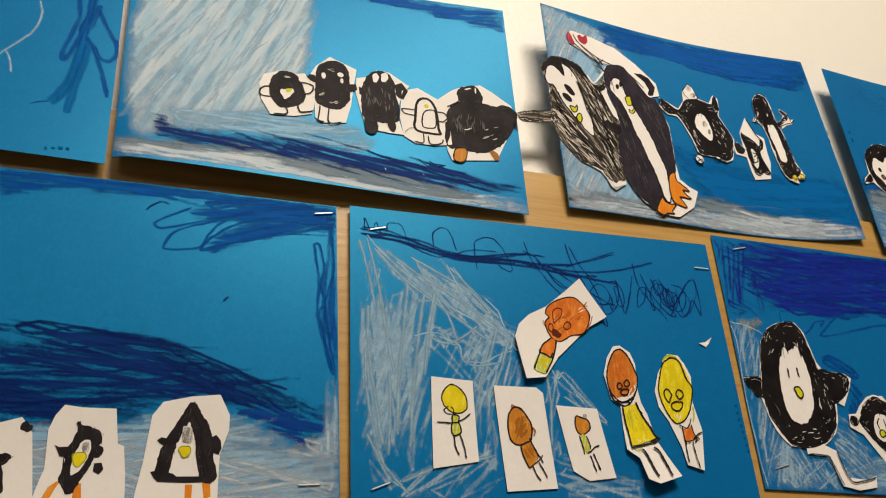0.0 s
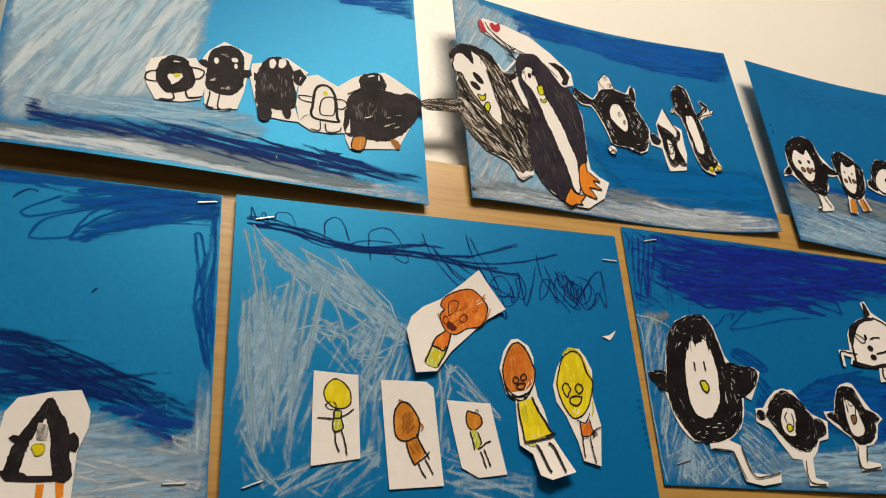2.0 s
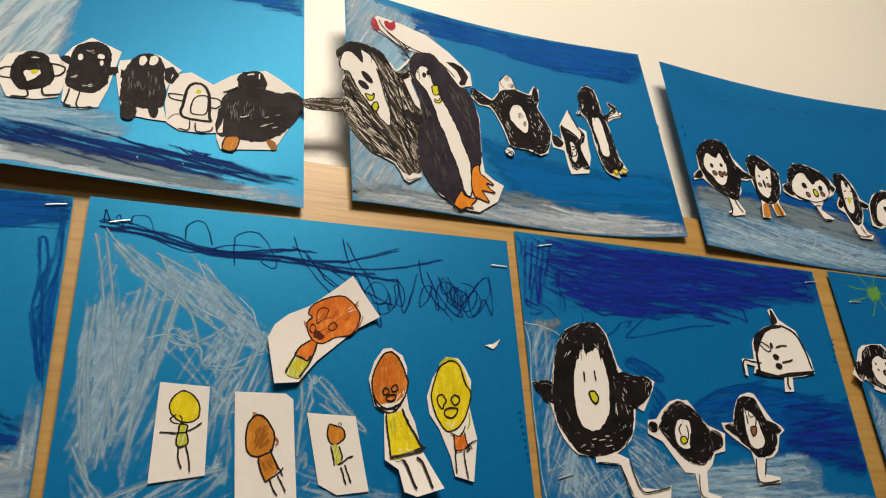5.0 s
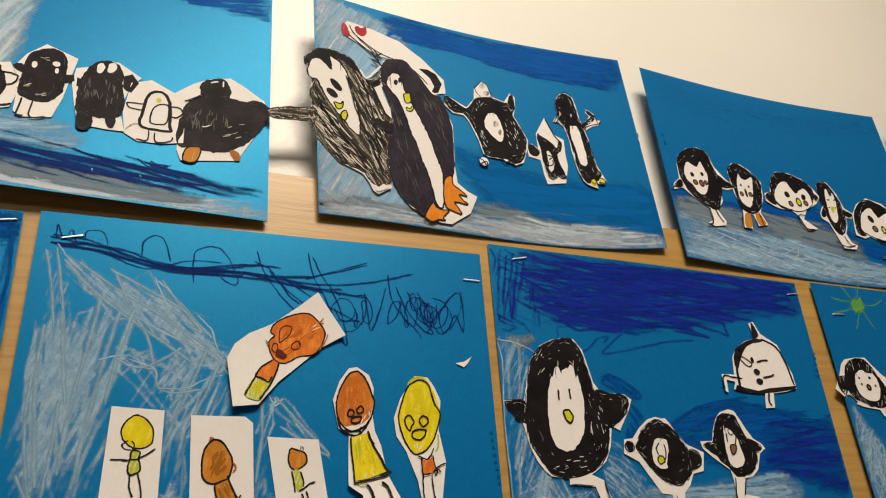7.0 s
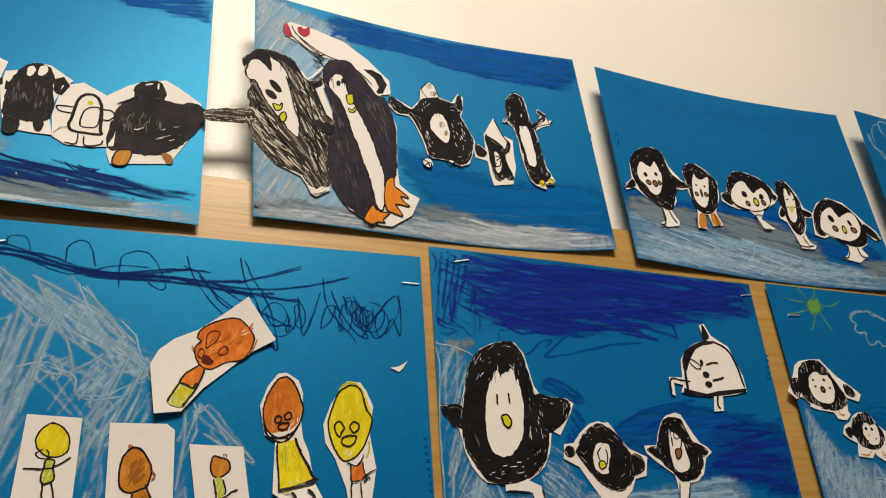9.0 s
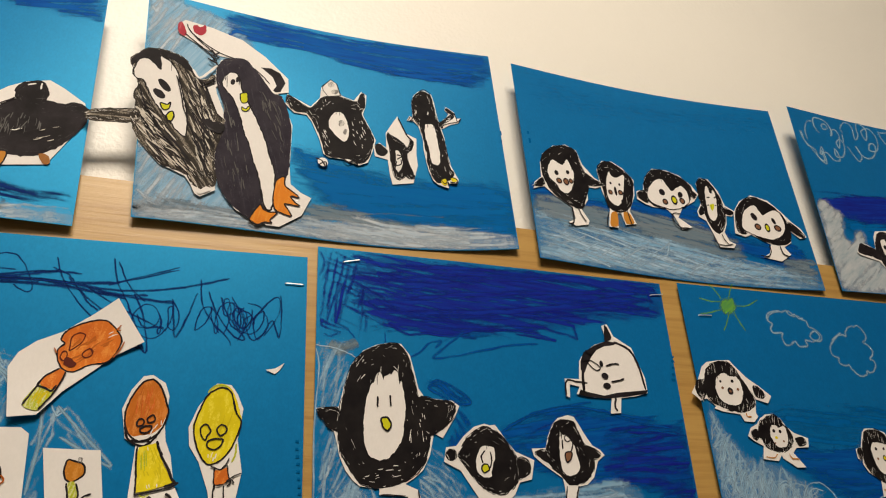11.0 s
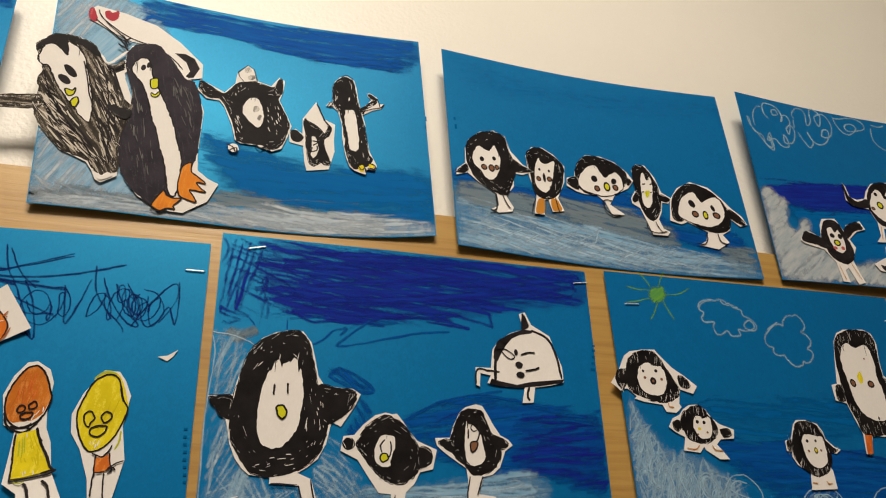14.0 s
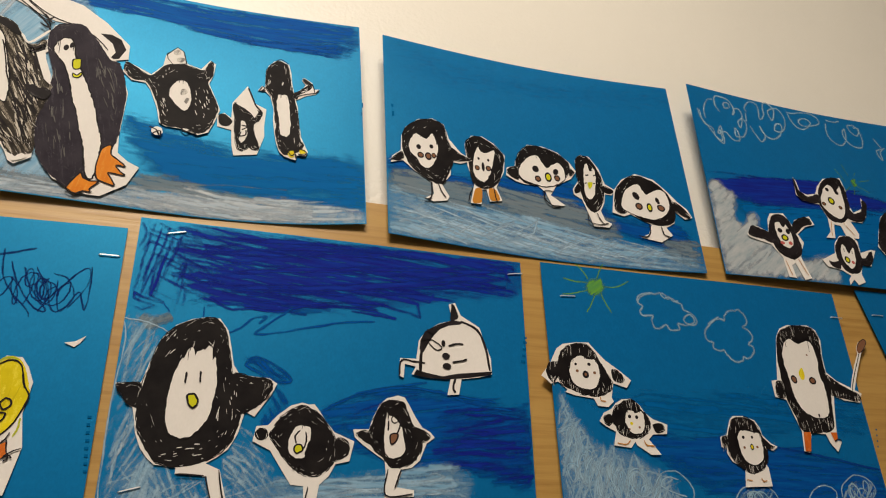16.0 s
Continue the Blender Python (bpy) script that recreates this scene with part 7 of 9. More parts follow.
cut = Cutout("U3", "black penguin-shaped paper cut-out with pale heart face and flippers spread", "body", [(13.6, 97.8), (17.4, 107.6), (29.1, 118.4), (42.7, 122.1), (52.9, 117.8), (57, 102.9), (66.9, 90.4), (77, 83.8), (65.9, 78.9), (57.3, 79.3), (56.2, 65.3), (47.9, 54.3), (53.5, 43.5), (51.7, 39.4), (39, 36.1), (32.5, 38.8), (40, 43.4), (39.3, 54.9), (22.9, 64.8), (14.2, 72.4), (3.3, 68.2), (4.7, 74.9), (12.6, 82.1)])
cut.fill("black_patch", "ink", [(14.7, 98), (17.9, 107), (29, 117.1), (42.5, 120.8), (51.8, 116.9), (55.9, 100.5), (59.8, 83.3), (54.1, 65), (48.1, 55.4), (37.7, 56.5), (23, 66.5), (15.2, 81.4)])
cut.fill("black_patch", "ink", [(13.6, 81), (6.1, 75), (3.8, 70.1), (14.5, 73.1)])
cut.fill("black_patch", "ink", [(56.5, 94.6), (66.7, 88.7), (76, 83.7), (57.5, 80.9)])
cut.fill("pale_patch", "white", [(19.4, 87.4), (21.3, 96.1), (26.3, 102.5), (31.4, 101.1), (36.2, 99.5), (41.2, 105.9), (44.9, 99.2), (46.6, 90.4), (44.4, 80.3), (40.3, 72), (35, 68.2), (30.4, 69.7), (26.4, 76.6), (21.5, 81.2)])
cut.oval("dark_spot", "ink_solid", 28.6, 89, 2.1, 2.6, 0)
cut.oval("dark_spot", "ink_solid", 40.2, 91.6, 1.8, 2.2, 0)
cut.oval("dark_ring", "ink_solid", 30, 80.8, 3, 3.1, 0)
cut.oval("brown_spot", "cheek", 30, 80.8, 1.9, 1.9, 0)
cut.oval("dark_ring", "ink_solid", 36.9, 80.9, 3, 4, 0)
cut.oval("brown_spot", "cheek", 36.9, 80.9, 1.9, 2.5, 0)
cut.oval("dark_ring", "ink_solid", 41.9, 82.3, 2.2, 2.8, 0)
cut.oval("brown_spot", "cheek", 41.9, 82.3, 1.4, 1.7, 0)
cut.line("ink_line", "ink_solid", [(37.9, 54.8), (38.2, 46.9), (36.8, 38.7), (31.5, 37.3)], 0.9)
cut.line("ink_line", "ink_solid", [(43.9, 55.7), (46.7, 47), (49.8, 41.9)], 0.8)

cut = Cutout("U3", "black penguin-shaped paper cut-out with orange feet", "body", [(71, 100.1), (77.9, 110.4), (88.5, 111.5), (98.9, 106), (108.8, 94.8), (106.5, 78), (97.7, 60.5), (101.9, 47.7), (90.2, 45), (88.1, 56.8), (84.2, 56.2), (82, 41), (72.2, 40.4), (77.1, 60.2), (72.3, 78.4)])
cut.fill("black_patch", "ink", [(72, 100.4), (78.3, 109.2), (87.8, 110.3), (98.3, 104.6), (107.1, 94), (105, 78.9), (97.9, 63.4), (85.4, 57.5), (76.3, 62.8), (74, 79.7)])
cut.fill("orange_foot", "brown_orange", [(78.1, 55.3), (83.7, 56.1), (82, 43.2), (73.9, 41.9)])
cut.fill("orange_foot", "brown_orange", [(90.4, 57.6), (96.4, 58), (99.8, 48.6), (91, 46.7)])
cut.fill("pale_patch", "white", [(76.9, 78.6), (79.8, 91.9), (83.8, 100.6), (85.5, 96.5), (90.9, 95), (98.9, 99.4), (97.8, 88.1), (94.5, 76.1), (89.9, 67), (85.6, 63.5), (80.3, 65.6), (77.6, 70.4)])
cut.oval("dark_spot", "ink_solid", 83.2, 87.5, 1.1, 1.5, 0)
cut.oval("dark_spot", "ink_solid", 92.4, 87.3, 1.1, 1.5, 0)
cut.oval("dark_spot", "ink_solid", 86.9, 79.6, 1.4, 4.8, 0)
cut.oval("dark_ring", "ink_solid", 81.2, 77.5, 2.4, 2.7, 0)
cut.oval("brown_spot", "cheek", 81.2, 77.5, 1.5, 1.7, 0)
cut.oval("dark_ring", "ink_solid", 91.7, 78.6, 2.6, 2.8, 0)
cut.oval("brown_spot", "cheek", 91.7, 78.6, 1.6, 1.7, 0)
cut.line("ink_line", "ink_solid", [(75.2, 55.5), (72.2, 48.8), (70.3, 41.7)], 0.7)
cut.line("ink_line", "ink_solid", [(94.6, 60.2), (95.6, 51.1), (97, 45.2)], 0.6)

cut = Cutout("U3", "wide black penguin-shaped paper cut-out with a yellow beak", "body", [(118.5, 91.6), (122.5, 101.2), (132.2, 111.5), (147.7, 112.1), (161.7, 108), (172.7, 98.6), (178.1, 89.8), (171.5, 81.1), (156.7, 72.5), (149.5, 61.3), (162.5, 52.7), (150.3, 49), (144.9, 63.4), (137.6, 69.4), (124.8, 68.6), (116.7, 70.3), (107.9, 74.6), (109.3, 83), (117.4, 85.9)])
cut.fill("black_patch", "ink", [(118.9, 89.9), (123, 100.8), (132.7, 110.3), (147, 110.7), (161, 106.7), (171.3, 97.7), (169.4, 85.6), (156.5, 74.8), (141.7, 69.9), (125, 70.4), (119.3, 78.2)])
cut.fill("black_patch", "ink", [(120.1, 85.4), (111, 82.6), (109.1, 76.5), (119.6, 71.8)])
cut.fill("black_patch", "ink", [(170.6, 92.9), (176.1, 88.8), (170.9, 83.3)])
cut.fill("pale_patch", "white", [(120.4, 79.5), (124.3, 89.9), (133.3, 98.9), (140.8, 101.3), (145.4, 94.4), (149.2, 89.5), (156, 94.9), (162.3, 96.4), (166.2, 89.5), (165.7, 80.1), (156.7, 72.8), (143.9, 69.2), (132.7, 70.6), (123.4, 73.4)])
cut.oval("dark_spot", "ink_solid", 137.6, 86.4, 3.2, 3.5, 0)
cut.oval("dark_spot", "ink_solid", 157.4, 86.3, 2.6, 3.4, -30)
cut.oval("dark_ring", "ink_solid", 138.8, 76.3, 3.1, 3.3, 0)
cut.oval("brown_spot", "cheek", 138.8, 76.3, 1.9, 2, 0)
cut.oval("dark_ring", "ink_solid", 157.9, 79.7, 3.1, 3.3, 0)
cut.oval("brown_spot", "cheek", 157.9, 79.7, 1.9, 2.1, 0)
cut.oval("dark_ring", "ink_solid", 149.2, 79.6, 3.4, 5, 0)
cut.oval("yellow_spot", "yellow_green", 149.2, 79.6, 2.1, 3.1, 0)
cut.line("ink_line", "ink_solid", [(143, 63.8), (143.4, 55.6), (149.4, 50.7), (158.1, 51.2)], 0.9)
cut.line("ink_line", "ink_solid", [(141.1, 62.4), (146.1, 65.4), (151.8, 65)], 0.7)

cut = Cutout("U3", "slim black penguin-shaped paper cut-out with long white feet", "body", [(178.4, 102), (184.1, 108.9), (193.6, 108.6), (202.2, 96.7), (206.2, 81.4), (215.7, 76), (211.3, 70.2), (204.8, 70.6), (202.3, 60.4), (197.7, 52.4), (200.3, 43.1), (206.7, 40.3), (203.2, 36), (188, 35.7), (184.5, 48.7), (180.3, 61.8), (172.7, 65.5), (172.4, 71.1), (178.9, 80.4)])
cut.fill("black_patch", "ink", [(179.5, 102.1), (184.4, 107.8), (192.2, 107.2), (200.2, 96), (203.7, 81.3), (202.5, 66.2), (196.2, 53.9), (189.8, 49.8), (183.8, 55.4), (180.2, 69.4), (178.3, 86.8)])
cut.fill("black_patch", "ink", [(204.7, 79.4), (213.8, 75.4), (210.2, 71.3), (203.4, 72.7)])
cut.fill("black_patch", "ink", [(179.8, 78.2), (173.7, 71.3), (174.8, 66.8), (181, 71.2)])
cut.fill("pale_patch", "white", [(186.6, 95.6), (190.7, 101.2), (192.6, 93.2), (196.6, 97.5), (197.9, 89.6), (196.9, 79.5), (193, 66.2), (188.1, 62.6), (184.3, 66.3), (184.6, 80.3)])
cut.line("ink_line", "ink_solid", [(187.2, 87.5), (190.5, 88.5)], 1.1)
cut.line("ink_line", "ink_solid", [(195.2, 87.9), (197.9, 89.6)], 1.1)
cut.line("ink_line", "ink_solid", [(185.5, 78.6), (187.4, 79.5)], 0.9)
cut.line("ink_line", "ink_solid", [(194, 79.7), (195.8, 80)], 0.9)
cut.fill("yellow_spot", "yellow_green", [(188.6, 79.7), (193.6, 80.9), (190.4, 73.8), (188.8, 74.8)])
cut.line("ink_line", "ink_solid", [(183.3, 46.8), (184.3, 39.5), (193.2, 37.6), (203, 39.8)], 0.7)
cut.line("ink_line", "ink_solid", [(193.1, 49.2), (195.3, 42.4), (199.2, 38.3)], 0.6)

cut = Cutout("U3", "round black penguin-shaped paper cut-out with pinkish cheeks", "body", [(213.8, 74.8), (223.9, 88.1), (239.7, 97), (258.8, 93.3), (271.6, 81.9), (279.7, 72.4), (289.1, 64.6), (293, 55.9), (284.9, 53.3), (275.7, 60.9), (272.8, 48.5), (263, 42.7), (268.4, 35.2), (255, 27.1), (234.8, 30), (243.6, 34.8), (248, 44.4), (227.9, 52.8), (220.4, 49.6), (209.1, 52)])
cut.fill("black_patch", "ink", [(215.5, 71.9), (224.1, 85.7), (239.3, 95), (257.1, 91.1), (270, 80.4), (275.6, 65.7), (272, 50.2), (258.7, 44.7), (241.5, 47.1), (228.3, 54.6), (218.6, 56.6), (216.1, 62)])
cut.fill("black_patch", "ink", [(223.5, 82.5), (215.7, 75.4), (212.1, 55.7), (221.3, 52), (225.1, 60)])
cut.fill("black_patch", "ink", [(277, 71.4), (287.4, 63.2), (291.3, 56.2), (285.4, 55), (273.7, 63)])
cut.fill("pale_patch", "white", [(219.2, 60.4), (223.3, 73), (231.5, 82.1), (239.8, 86.3), (244.9, 81.2), (247.9, 76), (255.8, 80.1), (265.3, 83.1), (270.4, 76.2), (271, 66.9), (266.7, 57.3), (255.8, 50.6), (243.4, 49.9), (231.8, 52.3), (223.5, 55.5)])
cut.oval("dark_spot", "ink_solid", 236.7, 72.8, 3.3, 4.3, 30)
cut.oval("dark_spot", "ink_solid", 258.9, 70.4, 2, 3.5, 20)
cut.oval("dark_ring", "ink_solid", 238.1, 62, 3.9, 3.7, -10)
cut.oval("brown_spot", "cheek", 238.1, 62, 2.4, 2.3, -10)
cut.oval("dark_ring", "ink_solid", 261.3, 62.8, 4.3, 3.5, -20)
cut.oval("brown_spot", "cheek", 261.3, 62.8, 2.7, 2.2, -20)
cut.oval("dark_ring", "ink_solid", 249.1, 62, 3, 4.7, 0)
cut.oval("yellow_spot", "yellow_green", 249.1, 62, 1.8, 2.9, 0)
cut.line("ink_line", "ink_solid", [(245.4, 43), (244.9, 36), (240, 30.9), (231.9, 31.3)], 0.9)
cut.line("ink_line", "ink_solid", [(257.4, 43), (259.1, 35), (265.8, 32.6)], 0.9)

cut = Cutout("U4", "black penguin-shaped paper cut-out with both flippers raised", "body", [(32.2, 42.4), (38.6, 52.1), (45.3, 52.9), (58.2, 48.3), (60.9, 62.1), (65.5, 68.8), (81.6, 70.9), (86.1, 64), (89, 58.1), (93.2, 64.9), (112.4, 71.2), (116.2, 62.1), (104.7, 58.8), (92.8, 49.3), (97.2, 40.7), (92.6, 32.9), (88.6, 24.7), (91.6, 10.2), (93.6, 2.8), (85.1, 0.3), (79.9, 17.9), (75, 14.5), (76, 1.9), (68, 2.3), (67.3, 22.5), (62.2, 29.1), (57.6, 35.1), (43.7, 37.8), (35.3, 39.8)])
cut.fill("black_patch", "ink_solid", [(61.4, 54.8), (67.8, 65.4), (77.3, 67.9), (84.7, 63.8), (88.2, 53.7), (91.7, 40), (90, 29), (81.5, 22.8), (73.2, 23.1), (65.1, 28.2), (61.3, 36.7), (59.3, 45.5)])
cut.fill("black_patch", "ink_solid", [(34.7, 44.4), (39.8, 51.6), (47.1, 50.1), (60.7, 45.6), (60.3, 37.8), (49.4, 40.2), (38.4, 41.9)])
cut.fill("black_patch", "ink_solid", [(89, 56.3), (94.2, 63.8), (108.1, 68.7), (112.3, 62.9), (101.6, 59.7), (90.6, 50.9)])
cut.fill("pale_patch", "white", [(67.8, 58.6), (73.9, 61.2), (76.7, 55.4), (81, 58.4), (83.8, 52.6), (85.5, 45.4), (83.2, 36.1), (78.1, 32.5), (70.7, 35.9), (67.8, 43.4), (66.7, 50.5)])
cut.oval("dark_spot", "ink_solid", 72.1, 51.2, 2.8, 2.6, 0)
cut.oval("dark_spot", "ink_solid", 81.3, 51.1, 2.6, 3, 0)
cut.oval("dark_ring", "ink_solid", 75.7, 43.7, 4.1, 3.6, 0)
cut.oval("yellow_spot", "yellow_green", 75.7, 43.7, 2.5, 2.2, 0)
cut.oval("red_spot", "pink", 71.3, 37.8, 2.6, 1.7, 0)
cut.oval("red_spot", "pink", 80.6, 38.2, 2.3, 2, 0)
cut.line("orange_line", "brown_orange", [(69, 19.8), (71.6, 3.8)], 0.5)
cut.line("orange_line", "brown_orange", [(84, 22.4), (89.9, 5.4)], 0.5)

cut = Cutout("U4", "black penguin-shaped paper cut-out with a waving flipper", "body", [(107.9, 115.8), (110.7, 111.5), (111.7, 99.7), (120.2, 97.6), (131.9, 100.7), (137.5, 110.2), (147.9, 120.7), (171.8, 125.1), (174.2, 112.3), (172, 91.7), (174.1, 84), (187.7, 90.5), (190.6, 103.1), (195.6, 97), (188.9, 80.6), (180.6, 73), (166.1, 73), (171.2, 58.8), (169, 53.4), (154.3, 52.3), (151.1, 65.9), (143, 66.8), (138.2, 50.3), (126.8, 49.6), (135.3, 57.6), (137.8, 73.9), (132.4, 88.2), (125.5, 88.5), (111.8, 89.8), (105.3, 95.4)])
cut.fill("black_patch", "ink_solid", [(136, 99.9), (142.7, 112.4), (153.1, 120.8), (167.2, 123), (171.7, 115.4), (172.3, 101.8), (169.8, 88), (161.8, 75.1), (150.7, 70.4), (140.8, 72.3), (135.9, 82.1), (133.4, 90.9)])
cut.fill("black_patch", "ink_solid", [(107.9, 113.7), (109.1, 102.6), (113.2, 97.9), (121.9, 94.6), (134.2, 99), (132.7, 90.8), (118.8, 89.5), (107.8, 94.5)])
cut.fill("black_patch", "ink_solid", [(168.3, 87.8), (174.8, 82.1), (186.3, 87), (191.2, 99.1), (193.9, 94.7), (185.7, 78.2), (173.7, 74), (165.4, 76.9)])
cut.fill("pale_patch", "white", [(137, 96.7), (145.5, 110.1), (152.7, 113.9), (156.8, 111.1), (159.5, 106.8), (167, 114.7), (167.5, 104.5), (166.6, 92.9), (161.7, 80.3), (154.3, 74.1), (145.8, 76.2), (138.9, 82.5), (135.4, 88.6)])
cut.oval("dark_spot", "ink_solid", 149, 107.9, 2.3, 2.3, 0)
cut.oval("dark_spot", "ink_solid", 160.5, 105.5, 2.4, 2.3, 0)
cut.oval("dark_ring", "ink_solid", 149.8, 94.6, 4.2, 4.5, 0)
cut.oval("yellow_spot", "yellow_green", 149.8, 94.6, 2.6, 2.8, 0)
cut.oval("dark_ring", "ink_solid", 138.7, 89.7, 2.7, 2.2, 0)
cut.oval("brown_spot", "cheek", 138.7, 89.7, 1.7, 1.4, 0)
cut.oval("dark_ring", "ink_solid", 158.9, 87.9, 2.3, 2.2, 0)
cut.oval("brown_spot", "cheek", 158.9, 87.9, 1.4, 1.4, 0)
cut.line("orange_line", "brown_orange", [(139.8, 69.6), (134.8, 52.5)], 0.5)
cut.line("orange_line", "brown_orange", [(155.4, 69.7), (164.3, 56)], 0.5)

cut = Cutout("U4", "small black penguin-shaped paper cut-out on white paper", "body", [(112.8, 24.2), (131.8, 33.5), (135.5, 45), (144.3, 53.6), (159.1, 55.4), (165.4, 49.8), (164.5, 37.1), (178.6, 41.9), (184.1, 41.2), (172.1, 23.1), (161.6, 23.2), (156.3, 13.5), (157.4, 4.6), (147.6, 0.7), (144.5, 6.3), (137.1, -0.3), (138.1, 5.7), (142.7, 10.3), (133.1, 15.4), (117.1, 17.4)])
cut.fill("black_patch", "ink_solid", [(134.5, 38.7), (142, 49.5), (154.8, 53.6), (161.9, 48.1), (163, 36.9), (160.7, 24.3), (153.4, 15), (142.7, 14), (136, 19.3), (133.7, 27.6)])
cut.fill("black_patch", "ink_solid", [(120, 23.7), (125.9, 23.1), (133.9, 24.5), (132.2, 16.5), (123.8, 17.5)])
cut.fill("black_patch", "ink_solid", [(162.1, 29.4), (169.3, 31.4), (177.5, 39.2), (176.2, 30.9), (169.7, 24), (160.7, 24.3)])
cut.fill("pale_patch", "white", [(140.2, 39.3), (144.4, 44.8), (147.5, 40.2), (149.1, 35.4), (156.8, 42.5), (156.1, 31.8), (152.2, 22.2), (146.4, 17.9), (141.2, 22.3), (138.7, 29.9)])
cut.oval("dark_ring", "ink_solid", 144.6, 27.5, 3.3, 3.8, 0)
cut.oval("yellow_spot", "yellow_green", 144.6, 27.5, 2, 2.3, 0)
cut.oval("red_spot", "pink", 150.6, 25.1, 1.9, 1.8, 0)
cut.line("ink_line", "ink_solid", [(143.8, 39.8), (143.8, 36)], 0.5)
cut.line("ink_line", "ink_solid", [(153.5, 37.7), (153, 34.6)], 0.5)

cut = Cutout("U4", "black penguin-shaped paper cut-out with one dark flipper", "body", [(209.3, 83.8), (227.7, 93.4), (243.6, 85.4), (232.2, 51.5), (215.4, 35.7), (197.3, 36.3), (190.4, 46.8), (197.6, 61.6)])
cut.fill("black_patch", "ink_solid", [(210.2, 82.5), (226.7, 91.4), (241.3, 83.8), (230.7, 51.3), (214.3, 36.9), (198.8, 38.3), (193.3, 48.4), (198.7, 60.5)])
cut.fill("pale_patch", "white", [(215.2, 72), (226.6, 78.1), (232.8, 70.9), (224.3, 50.5), (212.3, 42.9), (209.9, 55.3)])

cut = Cutout("L0", "white paper cut-out with a black marker shape", "body", [(91, 36.4), (109.8, 43.6), (120.5, 47.1), (123, 44), (124.5, 41.2), (126.7, 38.8), (132.5, -0.4), (93, -0.9)])
cut.fill("black_patch", "ink_solid", [(121.8, 43.4), (123, 44), (123.9, 42), (125.3, 41.4), (123.7, 39.7), (122, 41.1)])
cut.fill("black_patch", "ink_solid", [(112.7, 25.5), (115.6, 25.8), (117.6, 24.9), (117, 23.3), (114.4, 21.4), (112.4, 21.8)])
cut.fill("black_patch", "ink_solid", [(107.5, 21.2), (114, 21.2), (117.1, 8), (116.9, 5.8), (112.3, 3.6)])

cut = Cutout("L0", "white paper cut-out with a penguin shape in thick black marker", "body", [(141.1, 55.2), (150.3, 54.1), (168.3, 54.1), (171, 34), (174.5, 32.3), (176.7, 16), (177.9, 0), (131.2, -0.4), (133.8, 12.7), (135.4, 18.4), (134.5, 40.4), (137, 48.9)])
cut.cornered("orange_leg", "foot_orange", [(144.4, 12.8), (142.2, 8.2), (140, 2.4), (136.1, 2.4), (138.5, 8.7), (142.5, 12.1)])
cut.cornered("orange_leg", "foot_orange", [(151, 11.1), (154.7, 11.2), (155.8, 2.6), (151.3, 2.6)])
cut.fill("black_patch", "ink_solid", [(149.7, 45.1), (152.3, 42.3), (157.2, 41.2), (160.3, 39.8), (162, 35.9), (160.9, 32.2), (162.9, 30.3), (162.2, 27.3), (158.7, 25.9), (157.1, 20.7), (154.8, 15.9), (151.9, 10.3), (149.6, 5.7), (147.3, 7.2), (145.3, 11), (144.1, 14.9), (145.5, 20.5), (145.4, 26.8), (146.9, 31.7), (149.8, 38.1), (150.6, 40.9)])
cut.fill("bare_patch", "white", [(153.1, 35.2), (156.4, 35.3), (157.4, 31.8), (156, 24.2), (153, 18.6), (149.3, 15.5), (148.6, 18.9), (148.8, 25.3), (150.7, 31.1)])
cut.fill("grey_smudge", "smudge", [(152.9, 33.6), (156.2, 34), (156.2, 29.1), (153.5, 28.4)])
cut.fill("yellow_spot", "yellow", [(149.1, 27.4), (154, 28.2), (155.6, 25.5), (154, 22.3), (151.2, 20.1), (149.1, 23.1)])
cut.line("ink_line", "green_ink", [(149.1, 27.4), (154, 28.2), (155.6, 25.5), (154, 22.3), (151.2, 20.1), (149.1, 23.1)], 0.4, True)
cut.cornered("black_patch", "ink_solid", [(138.9, 32.1), (141.2, 30.9), (145.7, 31.4), (147, 27.7), (145, 25.5), (142.1, 25.8), (140.9, 28.3)])
cut.cornered("black_patch", "ink_solid", [(160, 22.4), (163.8, 22.8), (165.1, 19.3), (163.1, 16.4), (159.9, 18.2)])

cut = Cutout("L0", "white paper cut-out with a triangular penguin shape in black marker", "body", [(182.6, 6.2), (185.2, 23.2), (187.8, 51), (193.3, 59.5), (209.3, 63.6), (225.2, 65.4), (231.2, 53.1), (231.2, 44), (226.7, 29.1), (226.6, 0.5), (182.1, 0.1)])
cut.cornered("orange_leg", "foot_orange", [(208.7, 11.4), (212.6, 11.5), (212.6, 3.3), (209, 3.3)])
cut.cornered("orange_leg", "foot_orange", [(217.8, 12.6), (222.1, 13.3), (222.9, 4.7), (219.3, 3.4)])
cut.fill("black_patch", "ink_solid", [(208.6, 58.7), (211.8, 55.5), (206.3, 45.6), (202.2, 36.9), (199.9, 26.7), (197.9, 16.5), (193.7, 14.4), (193.5, 21.6), (195.7, 31.6), (199.7, 41), (204.5, 50.7)])
cut.fill("black_patch", "ink_solid", [(209.6, 58.7), (213.4, 54.6), (218, 46.9), (220.5, 40.9), (222.4, 27.3), (224.2, 15.3), (218, 13.9), (215.6, 22.1), (213.6, 35.5), (210.8, 45.8), (208.4, 52.7)])
cut.cornered("black_patch", "ink_solid", [(189.5, 18.2), (193.2, 19.1), (201.8, 17.5), (203.8, 15.9), (216, 16.2), (224.2, 16.3), (223.7, 13.2), (208.4, 12.4), (193.8, 12.7), (191.7, 14.7)])
